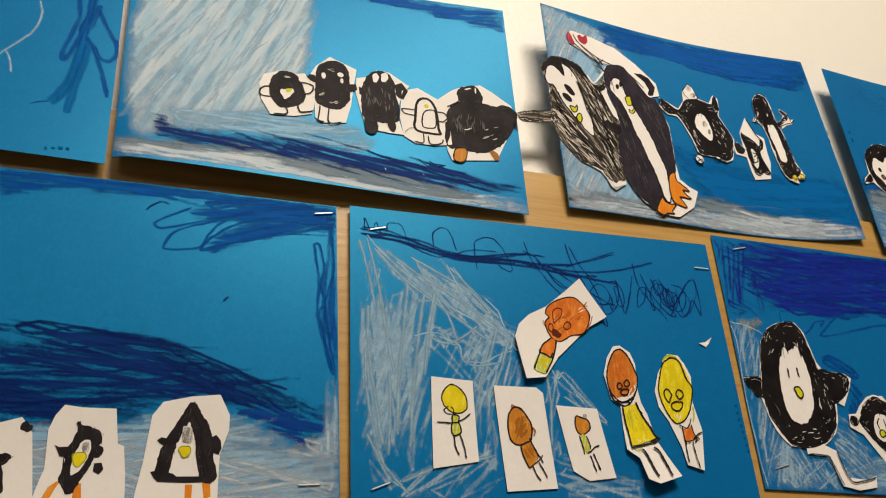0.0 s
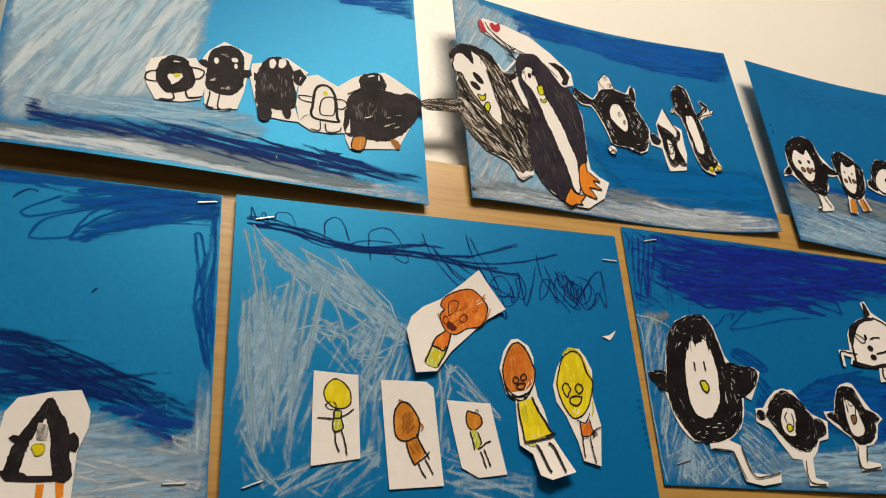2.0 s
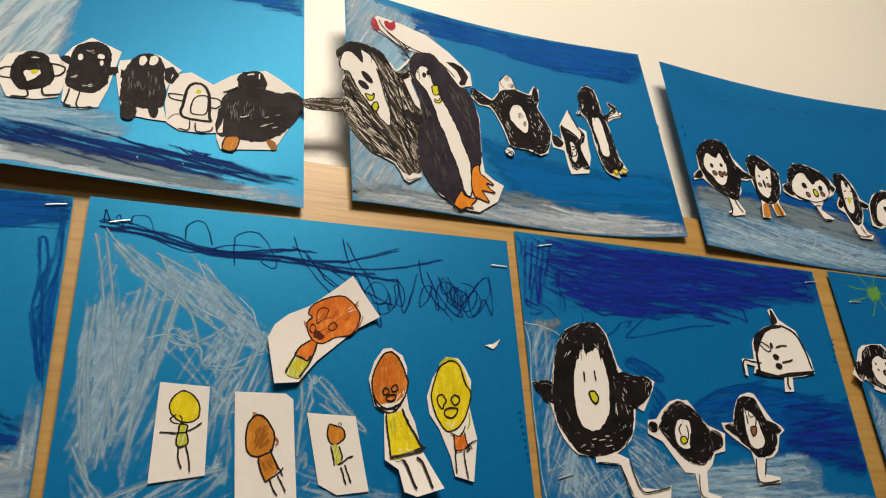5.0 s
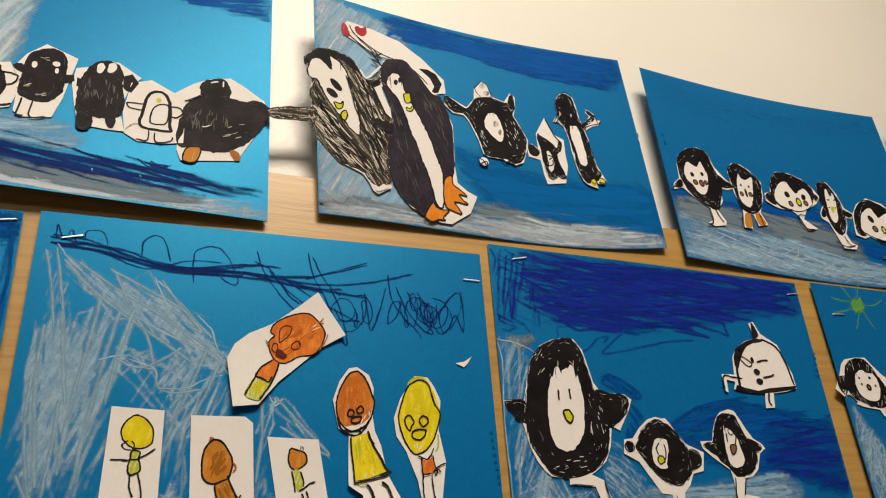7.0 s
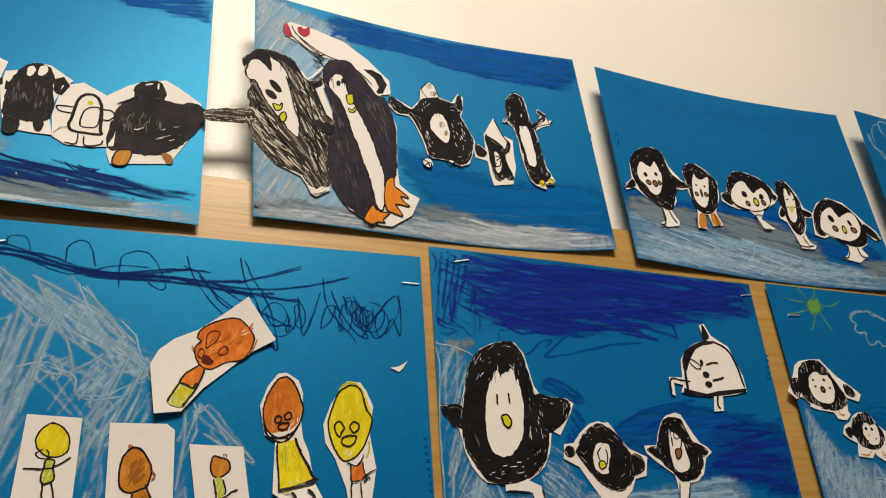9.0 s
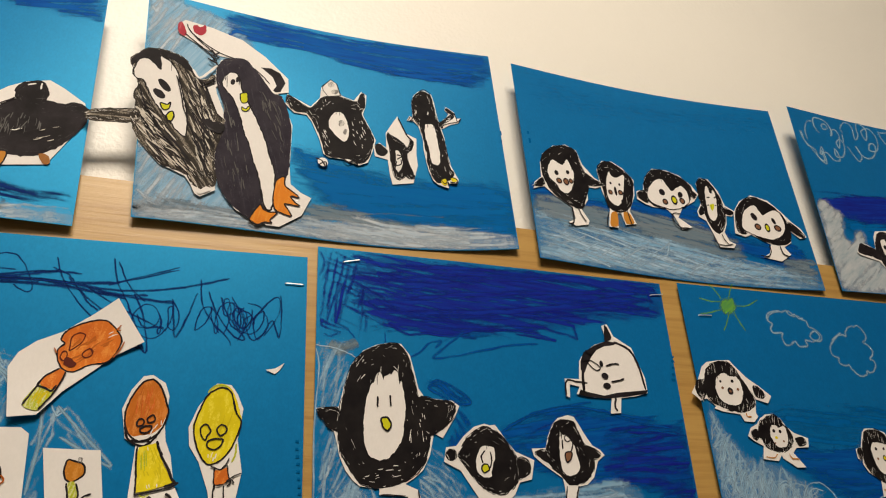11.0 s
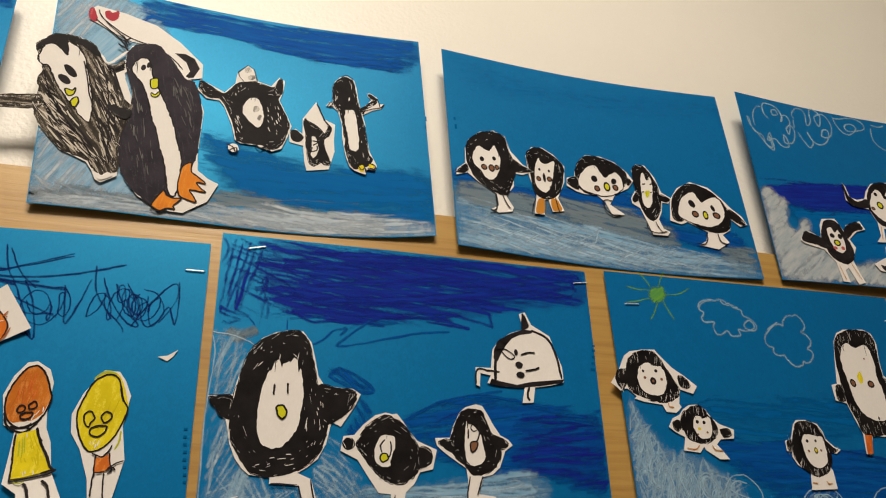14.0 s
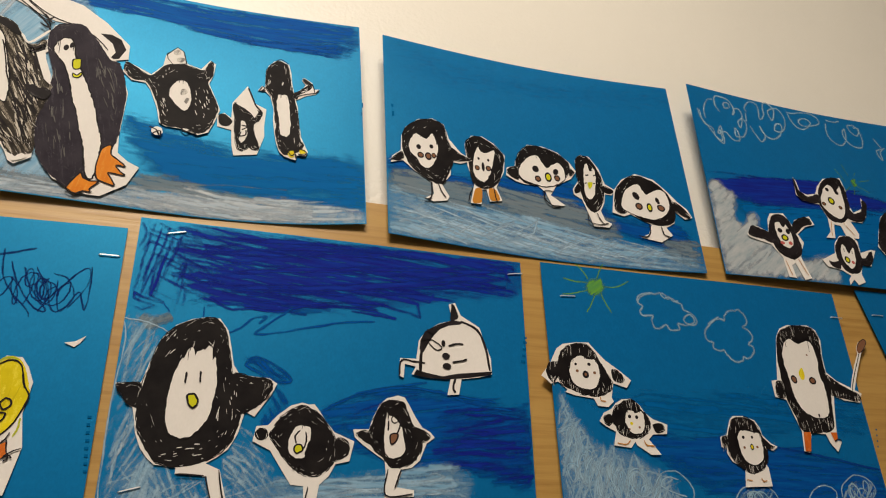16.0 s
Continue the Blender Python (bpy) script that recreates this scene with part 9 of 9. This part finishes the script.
cut.line("ink_line", "ink_solid", [(72, 30.8), (77.8, 9.7), (89.3, 8.9), (102.8, 12.3)], 0.8)
cut.line("ink_line", "ink_solid", [(63.9, 26.7), (70.7, 5.5)], 0.7)
cut.line("ink_line", "ink_solid", [(45.5, 27.4), (63.1, 27.1)], 0.7)

cut = Cutout("L2", "small black penguin-shaped paper cut-out with white legs", "body", [(93.7, 60.9), (101.4, 62.1), (107.5, 69.4), (116, 76.5), (123.8, 79), (128.5, 78), (132.1, 78.6), (136.5, 73.3), (141, 66.7), (147, 59.9), (161.2, 54.2), (158, 40.6), (148.6, 38.3), (144.3, 30.2), (138.1, 24.4), (135.8, 9.9), (146.7, 6.6), (145.4, 3.8), (128.6, 3.6), (127.5, 23.1), (119, 23.6), (110.6, 35.6), (104, 45.3), (91.9, 50.8)])
cut.fill("black_patch", "ink", [(104.8, 60.2), (109.6, 67.8), (117, 74), (124.5, 77.3), (130.4, 75.1), (136, 71.1), (141.6, 64.7), (146.5, 57.8), (148.7, 49.6), (146.9, 39.4), (140.9, 32.1), (133, 29.1), (124.1, 32), (117.9, 36.6), (111.9, 42.3), (106.3, 50.1), (102.9, 54.8)])
cut.oval("black_patch", "ink", 97.5, 55.8, 4.5, 4.3, 0)
cut.fill("black_patch", "ink", [(148.5, 55.4), (155.8, 54.8), (158.2, 47.9), (154.4, 42.5), (146.6, 40.6)])
cut.fill("pale_patch", "white", [(116.6, 56.6), (120.6, 62.5), (125.7, 63.6), (130.2, 62.1), (131.2, 55.1), (128.1, 46.9), (127.5, 41.6), (121.1, 40.6), (116.1, 44.5), (115.4, 50.5)])
cut.line("ink_line", "ink_solid", [(123.4, 59.7), (120.2, 55.5), (121.2, 50.7)], 0.9)
cut.line("ink_line", "ink_solid", [(127.2, 59.1), (127.9, 53), (126.3, 47.6)], 0.9)
cut.fill("yellow_spot", "yellow_green", [(120.9, 49.5), (124.4, 50), (125.6, 46.4), (121.8, 44.3), (119.8, 46.2)])
cut.line("ink_line", "ink_solid", [(120.9, 49.5), (124.4, 50), (125.6, 46.4), (121.8, 44.3), (119.8, 46.2)], 0.9, True)
cut.line("ink_line", "ink_solid", [(130.5, 22.8), (129.5, 6.8), (144.2, 4.9)], 0.7)
cut.line("ink_line", "ink_solid", [(119.6, 33.5), (124.1, 36.8), (126.8, 33.7)], 0.9)

cut = Cutout("L2", "small black penguin-shaped paper cut-out with one bent white leg", "body", [(160.1, 62.5), (171.5, 63.4), (174, 71.6), (179, 81.4), (183.8, 86.1), (192.4, 88.8), (197.4, 87.7), (201.2, 81.7), (205.5, 74), (210.5, 66.8), (216.6, 63.7), (219.8, 59.9), (213.7, 55.4), (208.7, 43.4), (202.6, 38.2), (194.3, 36.4), (195.3, 34.8), (191.6, 24.7), (204.2, 23.1), (204, 18.8), (183.2, 16.7), (183.9, 35.1), (183, 42.2), (175.5, 46.9), (167.7, 52), (161.3, 57.1)])
cut.fill("black_patch", "ink", [(171.4, 63), (176.1, 73.9), (181.4, 82.9), (189.3, 85.1), (196.4, 83.7), (199.8, 76.4), (203, 68.7), (207.5, 61.5), (210.7, 54), (205.8, 44.1), (197.6, 38.9), (188.5, 37.8), (183.1, 42.6), (177.7, 47.3), (172.2, 53.8)])
cut.fill("black_patch", "ink", [(161.9, 59.7), (168.7, 62.5), (173.7, 60.1), (172.9, 52.6), (166.1, 56.1)])
cut.fill("black_patch", "ink", [(202.4, 66.5), (210.2, 65.5), (216.8, 60.6), (211.3, 56.1), (202.8, 57.9)])
cut.fill("pale_patch", "white", [(183.8, 75.6), (186, 73.9), (189.5, 73.2), (194.8, 67.4), (197, 59.8), (198.4, 51.4), (195.9, 46.3), (189.5, 43.6), (184.7, 44.7), (182.4, 51.7), (182.2, 61.3)])
cut.line("ink_line", "ink_solid", [(185.5, 70), (185.3, 63.2)], 1)
cut.line("ink_line", "ink_solid", [(194, 72.6), (193.9, 66.1), (191.6, 61.3)], 0.9)
cut.line("ink_line", "ink_solid", [(188.4, 73.2), (191.9, 74.7), (193.8, 71.7), (189.8, 68.5), (187.7, 70.6)], 0.6, True)
cut.fill("brown_spot", "cheek", [(187.3, 60.7), (192.5, 60.9), (191.3, 56.2), (188, 53.6), (186.7, 56.4)])
cut.line("ink_line", "ink_solid", [(187.3, 60.7), (192.5, 60.9), (191.3, 56.2), (188, 53.6), (186.7, 56.4)], 0.9, True)
cut.line("ink_line", "ink_solid", [(185.4, 36.4), (183.8, 18.8), (202.8, 20.5)], 0.8)
cut.line("ink_line", "ink_solid", [(194.7, 36.5), (190.2, 23.8)], 0.8)

cut = Cutout("L2", "white half-round paper cut-out with thin legs and a black rim", "body", [(193.7, 117.5), (206.4, 118), (208.5, 132.8), (213.9, 140.5), (224.3, 147.8), (235.7, 151.8), (232.8, 164.6), (238, 166.6), (242.8, 156.4), (248.8, 152.9), (257.8, 147.7), (259, 143.8), (262.1, 134.6), (266.1, 122.7), (266.3, 110.3), (255.5, 107.2), (241.8, 104.9), (239.3, 92.8), (230.1, 91.8), (233.2, 104.4), (218, 103.9), (208.5, 105.1), (202.6, 105.7), (205.9, 111.9), (197.5, 113.2), (196.4, 102.5), (193, 103.7)])
cut.cornered("black_patch", "ink_solid", [(213.3, 140.5), (224.1, 147.3), (235.7, 151.8), (245.3, 151.1), (241.8, 148.8), (232.6, 147), (225.4, 143.4), (220.4, 137.7), (215.9, 131), (212.2, 123.6), (208.9, 125.7), (209.7, 132.9)])
cut.line("ink_line", "ink_solid", [(242.5, 151.4), (253, 147.3), (258.4, 141.7), (262.4, 129.7), (264.8, 113)], 1.6)
cut.cornered("black_patch", "ink_solid", [(206.4, 109.6), (213.6, 107.8), (226.9, 105.9), (239, 109), (267, 112.7), (264.9, 109.7), (246.7, 106.2), (229.1, 103.7), (212.6, 104), (204.2, 105.3)])
cut.line("ink_line", "ink_solid", [(210.9, 129.2), (209.9, 118.7), (209.2, 107.9)], 1.9)
cut.fill("black_patch", "ink_solid", [(235.3, 165.3), (238.4, 161.6), (240.4, 154.2), (234.3, 151.1), (234.3, 157.1)])
cut.line("ink_line", "ink_solid", [(193, 103.7), (194.9, 115.8), (204.6, 115.5), (213.3, 115.2)], 1.1)
cut.line("ink_line", "ink_solid", [(236.6, 104.6), (234.7, 98), (236.3, 94)], 1.5)
cut.line("ink_line", "ink_solid", [(219.4, 133.7), (226.1, 129.4), (225.3, 126.5), (221.4, 126.7), (215.7, 132.4)], 0.7, True)
cut.oval("dark_spot", "ink_solid", 227.9, 132, 1.6, 2.6, 0)
cut.line("ink_line", "ink_solid", [(232, 130.3), (239, 132.8), (244.1, 132.7)], 1.1)
cut.oval("dark_spot", "ink_solid", 229.7, 122, 3.1, 2.5, 0)
cut.oval("dark_spot", "ink_solid", 230.3, 114, 3.4, 2.5, 0)
cut.line("ink_line", "ink_solid", [(234.7, 117.6), (241.9, 119.1), (246.4, 120.8)], 1.1)
cut.line("ink_line", "ink_solid", [(214.8, 142.1), (220.1, 138.6)], 1.2)
cut.line("ink_line", "ink_solid", [(210.2, 133), (218.2, 135.5)], 1)

cut = Cutout("L3", "black penguin-shaped paper cut-out with flippers hanging over the card edge", "body", [(-9.1, 110.4), (-0.4, 121.5), (6.2, 133.7), (11.8, 137.9), (23.2, 140.1), (35, 140.9), (38, 137.2), (48, 126.7), (59.5, 118.8), (68.4, 111.3), (63.6, 104.9), (52.4, 108.1), (49.3, 96.4), (50.8, 93.3), (45.4, 88.6), (36.5, 89.1), (34, 94.8), (18, 96.4), (10.1, 98.7), (12.3, 100.6), (4.9, 106.6), (-1.7, 104.4), (-4.2, 107)])
cut.fill("black_patch", "ink_comb", [(4.6, 114.8), (6.5, 125.2), (12.2, 134.1), (21.9, 138.5), (32.1, 138.7), (39, 133.9), (44, 124.1), (48.5, 114.9), (51.4, 108.1), (48.6, 101), (37.8, 96.4), (27.9, 96.8), (18.5, 99.5), (10.7, 102.8), (6.1, 108)], 86)
cut.fill("black_patch", "ink_comb", [(-3.9, 116.7), (0.6, 121.6), (6.1, 121.9), (5.7, 112.6), (0.9, 105.5), (-2.9, 109.8)], 86)
cut.fill("black_patch", "ink_comb", [(52.4, 119.4), (58.4, 118.3), (62.4, 112.4), (60.2, 108.5), (52.9, 110.9)], 86)
cut.fill("pale_patch", "white", [(15.3, 117.8), (18.4, 125), (25.6, 129.7), (29.6, 129), (31.8, 127.2), (36.3, 127), (39.3, 126.2), (41.6, 119.2), (41.1, 109.8), (36.5, 103.6), (30.2, 101.5), (21.5, 103.3), (16.4, 108.6)])
cut.oval("dark_spot", "ink_solid", 21.4, 121.8, 1.1, 1.2, 0)
cut.oval("dark_spot", "ink_solid", 33.1, 122.5, 1.5, 1.4, 0)
cut.oval("dark_ring", "ink_solid", 29.2, 113.9, 2.8, 3.1, 0)
cut.oval("brown_spot", "cheek", 29.2, 113.9, 1.1, 1.2, 0)
cut.oval("brown_spot", "cheek", 22.1, 116.3, 1.3, 1.2, 0)
cut.oval("brown_spot", "cheek", 37, 115.7, 1.3, 1.2, 0)
cut.line("orange_line", "brown_orange", [(39.3, 96.4), (39.7, 93.3), (43.7, 93)], 0.6)

cut = Cutout("L3", "small black penguin-shaped paper cut-out with pale feet", "body", [(35.9, 77), (40.6, 83.9), (47.7, 87.3), (52, 92), (57.7, 95.4), (65.5, 96.3), (72.5, 92.4), (76.4, 86.2), (83, 81), (95.1, 77), (93.5, 69.7), (81.5, 68.9), (77.1, 64.8), (81.1, 59.7), (85.8, 53.3), (77.2, 53), (66, 60.1), (65.1, 62.7), (60.6, 57.8), (46, 59.1), (49.4, 69.6), (41.2, 73.3)])
cut.fill("black_patch", "ink_comb", [(47.5, 80.6), (52.6, 89.8), (60.1, 94.6), (67.9, 95), (74.3, 88.4), (79.4, 80.9), (79.3, 72.8), (72.4, 66.8), (64.5, 64.8), (55.9, 66.8), (50.7, 71)], 86)
cut.fill("black_patch", "ink", [(40.1, 81.2), (46.4, 82.8), (47.9, 77.5), (43.8, 73.8), (40.2, 75.9)])
cut.fill("black_patch", "ink", [(82.1, 76.5), (90.1, 77.7), (92, 72.4), (84.8, 69.9)])
cut.fill("pale_patch", "white", [(58.4, 80.1), (61.1, 86.5), (65.3, 87.1), (68.5, 85.4), (74, 87), (75.8, 80.8), (74.6, 72.7), (70.3, 69), (64.3, 68.8), (60.1, 73.1)])
cut.oval("dark_spot", "ink_solid", 62.8, 82.1, 1.4, 1.5, 0)
cut.oval("dark_spot", "ink_solid", 68.9, 81.8, 1.4, 1.5, 0)
cut.oval("yellow_spot", "yellow", 63.8, 76.7, 1.4, 1.2, 0)
cut.oval("brown_spot", "cheek", 61.4, 72.2, 0.8, 0.7, 0)
cut.oval("brown_spot", "cheek", 70.3, 73.9, 1, 0.9, 0)
cut.line("orange_line", "brown_orange", [(48.8, 60.9), (56.1, 60.2), (60.7, 63.4)], 0.6)
cut.line("orange_line", "brown_orange", [(72.3, 63.8), (74.6, 60.3), (81.1, 59.7)], 0.6)

cut = Cutout("L3", "black penguin-shaped paper cut-out with a shaggy hem", "body", [(142.1, 69.5), (148.6, 71.5), (154, 83.7), (157.7, 87.1), (167.8, 87.5), (178.2, 84.5), (182.1, 78.6), (183.1, 72.6), (189.7, 66.3), (195.6, 63.7), (190.7, 60.4), (182.9, 62.4), (180.8, 49.7), (182.7, 46.6), (182.2, 32.1), (156.9, 30.9), (160.6, 45.8), (149.4, 50.4), (145.8, 57), (147, 61.5), (141.6, 61.3)])
cut.fill("black_patch", "ink_comb", [(148.2, 66), (152.4, 77.6), (157.6, 84.7), (167.5, 86.5), (176.6, 83.1), (180.5, 77.1), (183.3, 69.3), (185.1, 60.2), (182.4, 51.1), (173.3, 42.9), (164.3, 41.9), (155.1, 47.4), (149.2, 53.5)], 86)
cut.fill("black_patch", "ink_comb", [(143.6, 69.1), (149.4, 70.6), (148.1, 61.5), (142.9, 62.3)], 86)
cut.fill("black_patch", "ink_comb", [(181.7, 71.6), (189.3, 64.9), (192.8, 63.6), (187.6, 61.2), (181.8, 64.2)], 86)
cut.fill("pale_patch", "white", [(158.2, 68.6), (161.6, 75.1), (167.3, 75.8), (175.3, 74.6), (180.7, 73.9), (181.5, 67), (181, 57.8), (177.4, 51), (169.4, 48.2), (163, 50.7), (159.4, 57.3)])
cut.oval("dark_spot", "ink_solid", 164.1, 70.1, 1.3, 1.4, 0)
cut.oval("dark_spot", "ink_solid", 172.5, 70.4, 1.1, 1.2, 0)
cut.oval("brown_spot", "cheek", 163.5, 61.9, 1.1, 1.1, 0)
cut.oval("brown_spot", "cheek", 175.8, 62.7, 1.1, 1, 0)
cut.oval("dark_ring", "ink_solid", 170.8, 62.6, 1.8, 2.6, 0)
cut.oval("yellow_spot", "yellow", 170.8, 62.6, 1.1, 1.6, 0)
cut.line("orange_line", "brown_orange", [(159, 36.5), (164.3, 36.2)], 0.6)
cut.line("orange_line", "brown_orange", [(173, 38.1), (174.6, 35.9), (178, 36.4)], 0.6)

cut = Cutout("L3", "tall black penguin-shaped paper cut-out with one orange leg", "body", [(204.5, 119.7), (210.8, 121), (215.3, 141.7), (219.7, 160.3), (225.3, 168.7), (233.8, 172.6), (256.3, 174.2), (264.6, 170.5), (267.7, 160.9), (265.3, 144.6), (265.2, 131.5), (273.9, 124.2), (285.1, 119.7), (298, 113.8), (293.9, 105.5), (277.1, 106.6), (267.4, 111.1), (263, 93.5), (260.4, 81.2), (258.1, 71.5), (262.5, 70.2), (255.7, 61.5), (250, 68.9), (247.8, 76), (233.3, 76.9), (226.4, 59.9), (220.9, 60.7), (223.6, 77.6), (219.8, 89.4), (215.6, 103.8), (204.5, 105.8)])
cut.fill("black_patch", "ink_comb", [(216.5, 141.7), (220.9, 160.4), (229.7, 169), (243.2, 172.7), (258.8, 172.2), (265.4, 163.4), (264.3, 147.2), (264, 131.5), (263.9, 113.5), (260.8, 95.9), (256.7, 81.1), (242.3, 77.2), (225.9, 77.7), (221.6, 89.5), (216.8, 103.9), (215.5, 118.7)], 86)
cut.fill("black_patch", "ink_comb", [(208.3, 118.4), (214.7, 120.2), (217.5, 113.8), (214.2, 105.2), (206.5, 106.9)], 86)
cut.fill("black_patch", "ink_comb", [(263.9, 127.8), (274.5, 122.2), (282.5, 117.5), (295.4, 111.6), (291.8, 106.4), (277.1, 108.6), (266, 110.6), (263.9, 113.5)], 86)
cut.fill("pale_patch", "white", [(221.4, 142), (226.7, 155.5), (232.9, 159.6), (238.3, 157.3), (242.2, 155.9), (251.4, 159.2), (256.5, 155.8), (258.9, 144.3), (257.6, 131.1), (259.5, 118.4), (259.4, 105.8), (257.7, 95.7), (252.9, 90.6), (243.4, 89.3), (234.3, 92.4), (227.1, 99.4), (224.3, 109.2), (223.1, 124.1)])
cut.fill("yellow_spot", "yellow", [(237.8, 132.6), (239.9, 133.2), (240.8, 126.6), (239, 122.9), (236.1, 123.3), (235.3, 128.4)])
cut.oval("dark_ring", "ink_solid", 228.5, 122.4, 3.1, 3.8, 15)
cut.oval("brown_spot", "cheek", 228.5, 122.4, 1.9, 2.3, 15)
cut.oval("dark_ring", "ink_solid", 247.9, 122.4, 3.7, 3.3, 0)
cut.oval("brown_spot", "cheek", 247.9, 122.4, 2.3, 2, 0)
cut.oval("brown_spot", "cheek", 248.2, 145.7, 0.9, 0.8, 0)
cut.oval("dark_spot", "ink_solid", 245.5, 91.8, 0.9, 1.6, 0)
cut.cornered("orange_leg", "rust2", [(224.4, 76.7), (232.1, 76.9), (227.3, 60.8), (221.5, 60.7)])
cut.cornered("orange_leg", "rust2", [(252.5, 77.6), (259.2, 77.8), (258.1, 71.5), (254.6, 70)])
cut.line("ink_line", "ink_solid", [(254.6, 70), (258.9, 72), (261.6, 71.1)], 0.9)

cut = Cutout("L3", "small brown paper balloon on a thin stick", "tight", [(306.9, 156.5), (310.6, 162.3), (317.3, 166.3), (320.8, 164.6), (317.3, 157.8), (311.2, 151.9), (303.9, 139.2), (296.9, 126.8), (291.4, 115.7), (286.8, 115.5), (292.2, 126.6), (299.7, 140.4), (307, 151.6)])
cut.fill("brown_patch", "cheek", [(307.5, 156.6), (311, 161.8), (317.1, 165.8), (320, 164), (316.9, 158.3), (311.5, 152.9), (307.9, 152.7)])
cut.line("ink_line", "ink_solid", [(309.1, 152.7), (302.1, 140.6), (293.9, 126.7), (288.5, 115.6)], 0.6)
cut.line("ink_line", "ink_solid", [(307.5, 156.6), (311, 161.8), (317.1, 165.8), (320, 164), (316.9, 158.3), (311.5, 152.9)], 0.5)


# ---- staples ----
def staple(key, u, v, turn):
    """A 13 mm wire staple, its crown a little proud of the card."""
    sheet, c, s, crown = CARDS[key], math.cos(radians(turn)), math.sin(radians(turn)), 6.5
    path = [(-crown, -1.5), (-crown, 0.5), (-crown + 0.5, 1.1), (0, 1.2), (crown - 0.5, 1.1), (crown, 0.5), (crown, -1.5)]
    bm, rings = bmesh.new(), []
    for k, (x, h) in enumerate(path):
        rings.append([bm.verts.new(sheet.at(u + c * (x + dx) - s * dy, v + s * (x + dx) + c * dy, h + dh) - sheet.at(u, v, 0)) for dx, dy, dh in
                      (((-0.3, -0.35, 0), (-0.3, 0.35, 0), (0.3, 0.35, 0), (0.3, -0.35, 0)) if k in (0, 1) else
                       ((0.3, -0.35, 0), (0.3, 0.35, 0), (-0.3, 0.35, 0), (-0.3, -0.35, 0)) if k in (5, 6) else
                       ((0, -0.35, 0.25), (0, 0.35, 0.25), (0, 0.35, -0.25), (0, -0.35, -0.25)))])
    for a, b in zip(rings, rings[1:]):
        for k in range(4):
            bm.faces.new([a[k], a[(k + 1) % 4], b[(k + 1) % 4], b[k]])
    bm.faces.new(rings[0]), bm.faces.new(rings[-1])
    bmesh.ops.recalc_face_normals(bm, faces=bm.faces[:])
    me = bpy.data.meshes.new("staple")
    bm.to_mesh(me), bm.free()
    me.materials.append(M["steel"])
    ob = new("staple", me)
    ob.location = sheet.base + sheet.at(u, v, 0)
    return tagged(ob, "silver wire staple pushed through a blue card", "staple", "staples in the cards")


staple("L0", 287.6, 202.6, 10)
staple("L0", 278.8, 12.8, 3)
staple("L1", 19.8, 193.3, 15)
staple("L1", 288, 187.2, -1)
staple("L1", 18.6, 14.4, 20)
staple("L2", 25.6, 200.2, 14)
staple("L2", 19.2, 17, 16)
staple("L2", 291.6, 198.6, 9)
staple("L3", 21.8, 180.8, 3)
staple("L3", 294.5, 185.5, -1)
staple("L4", 13.1, 184, 0)
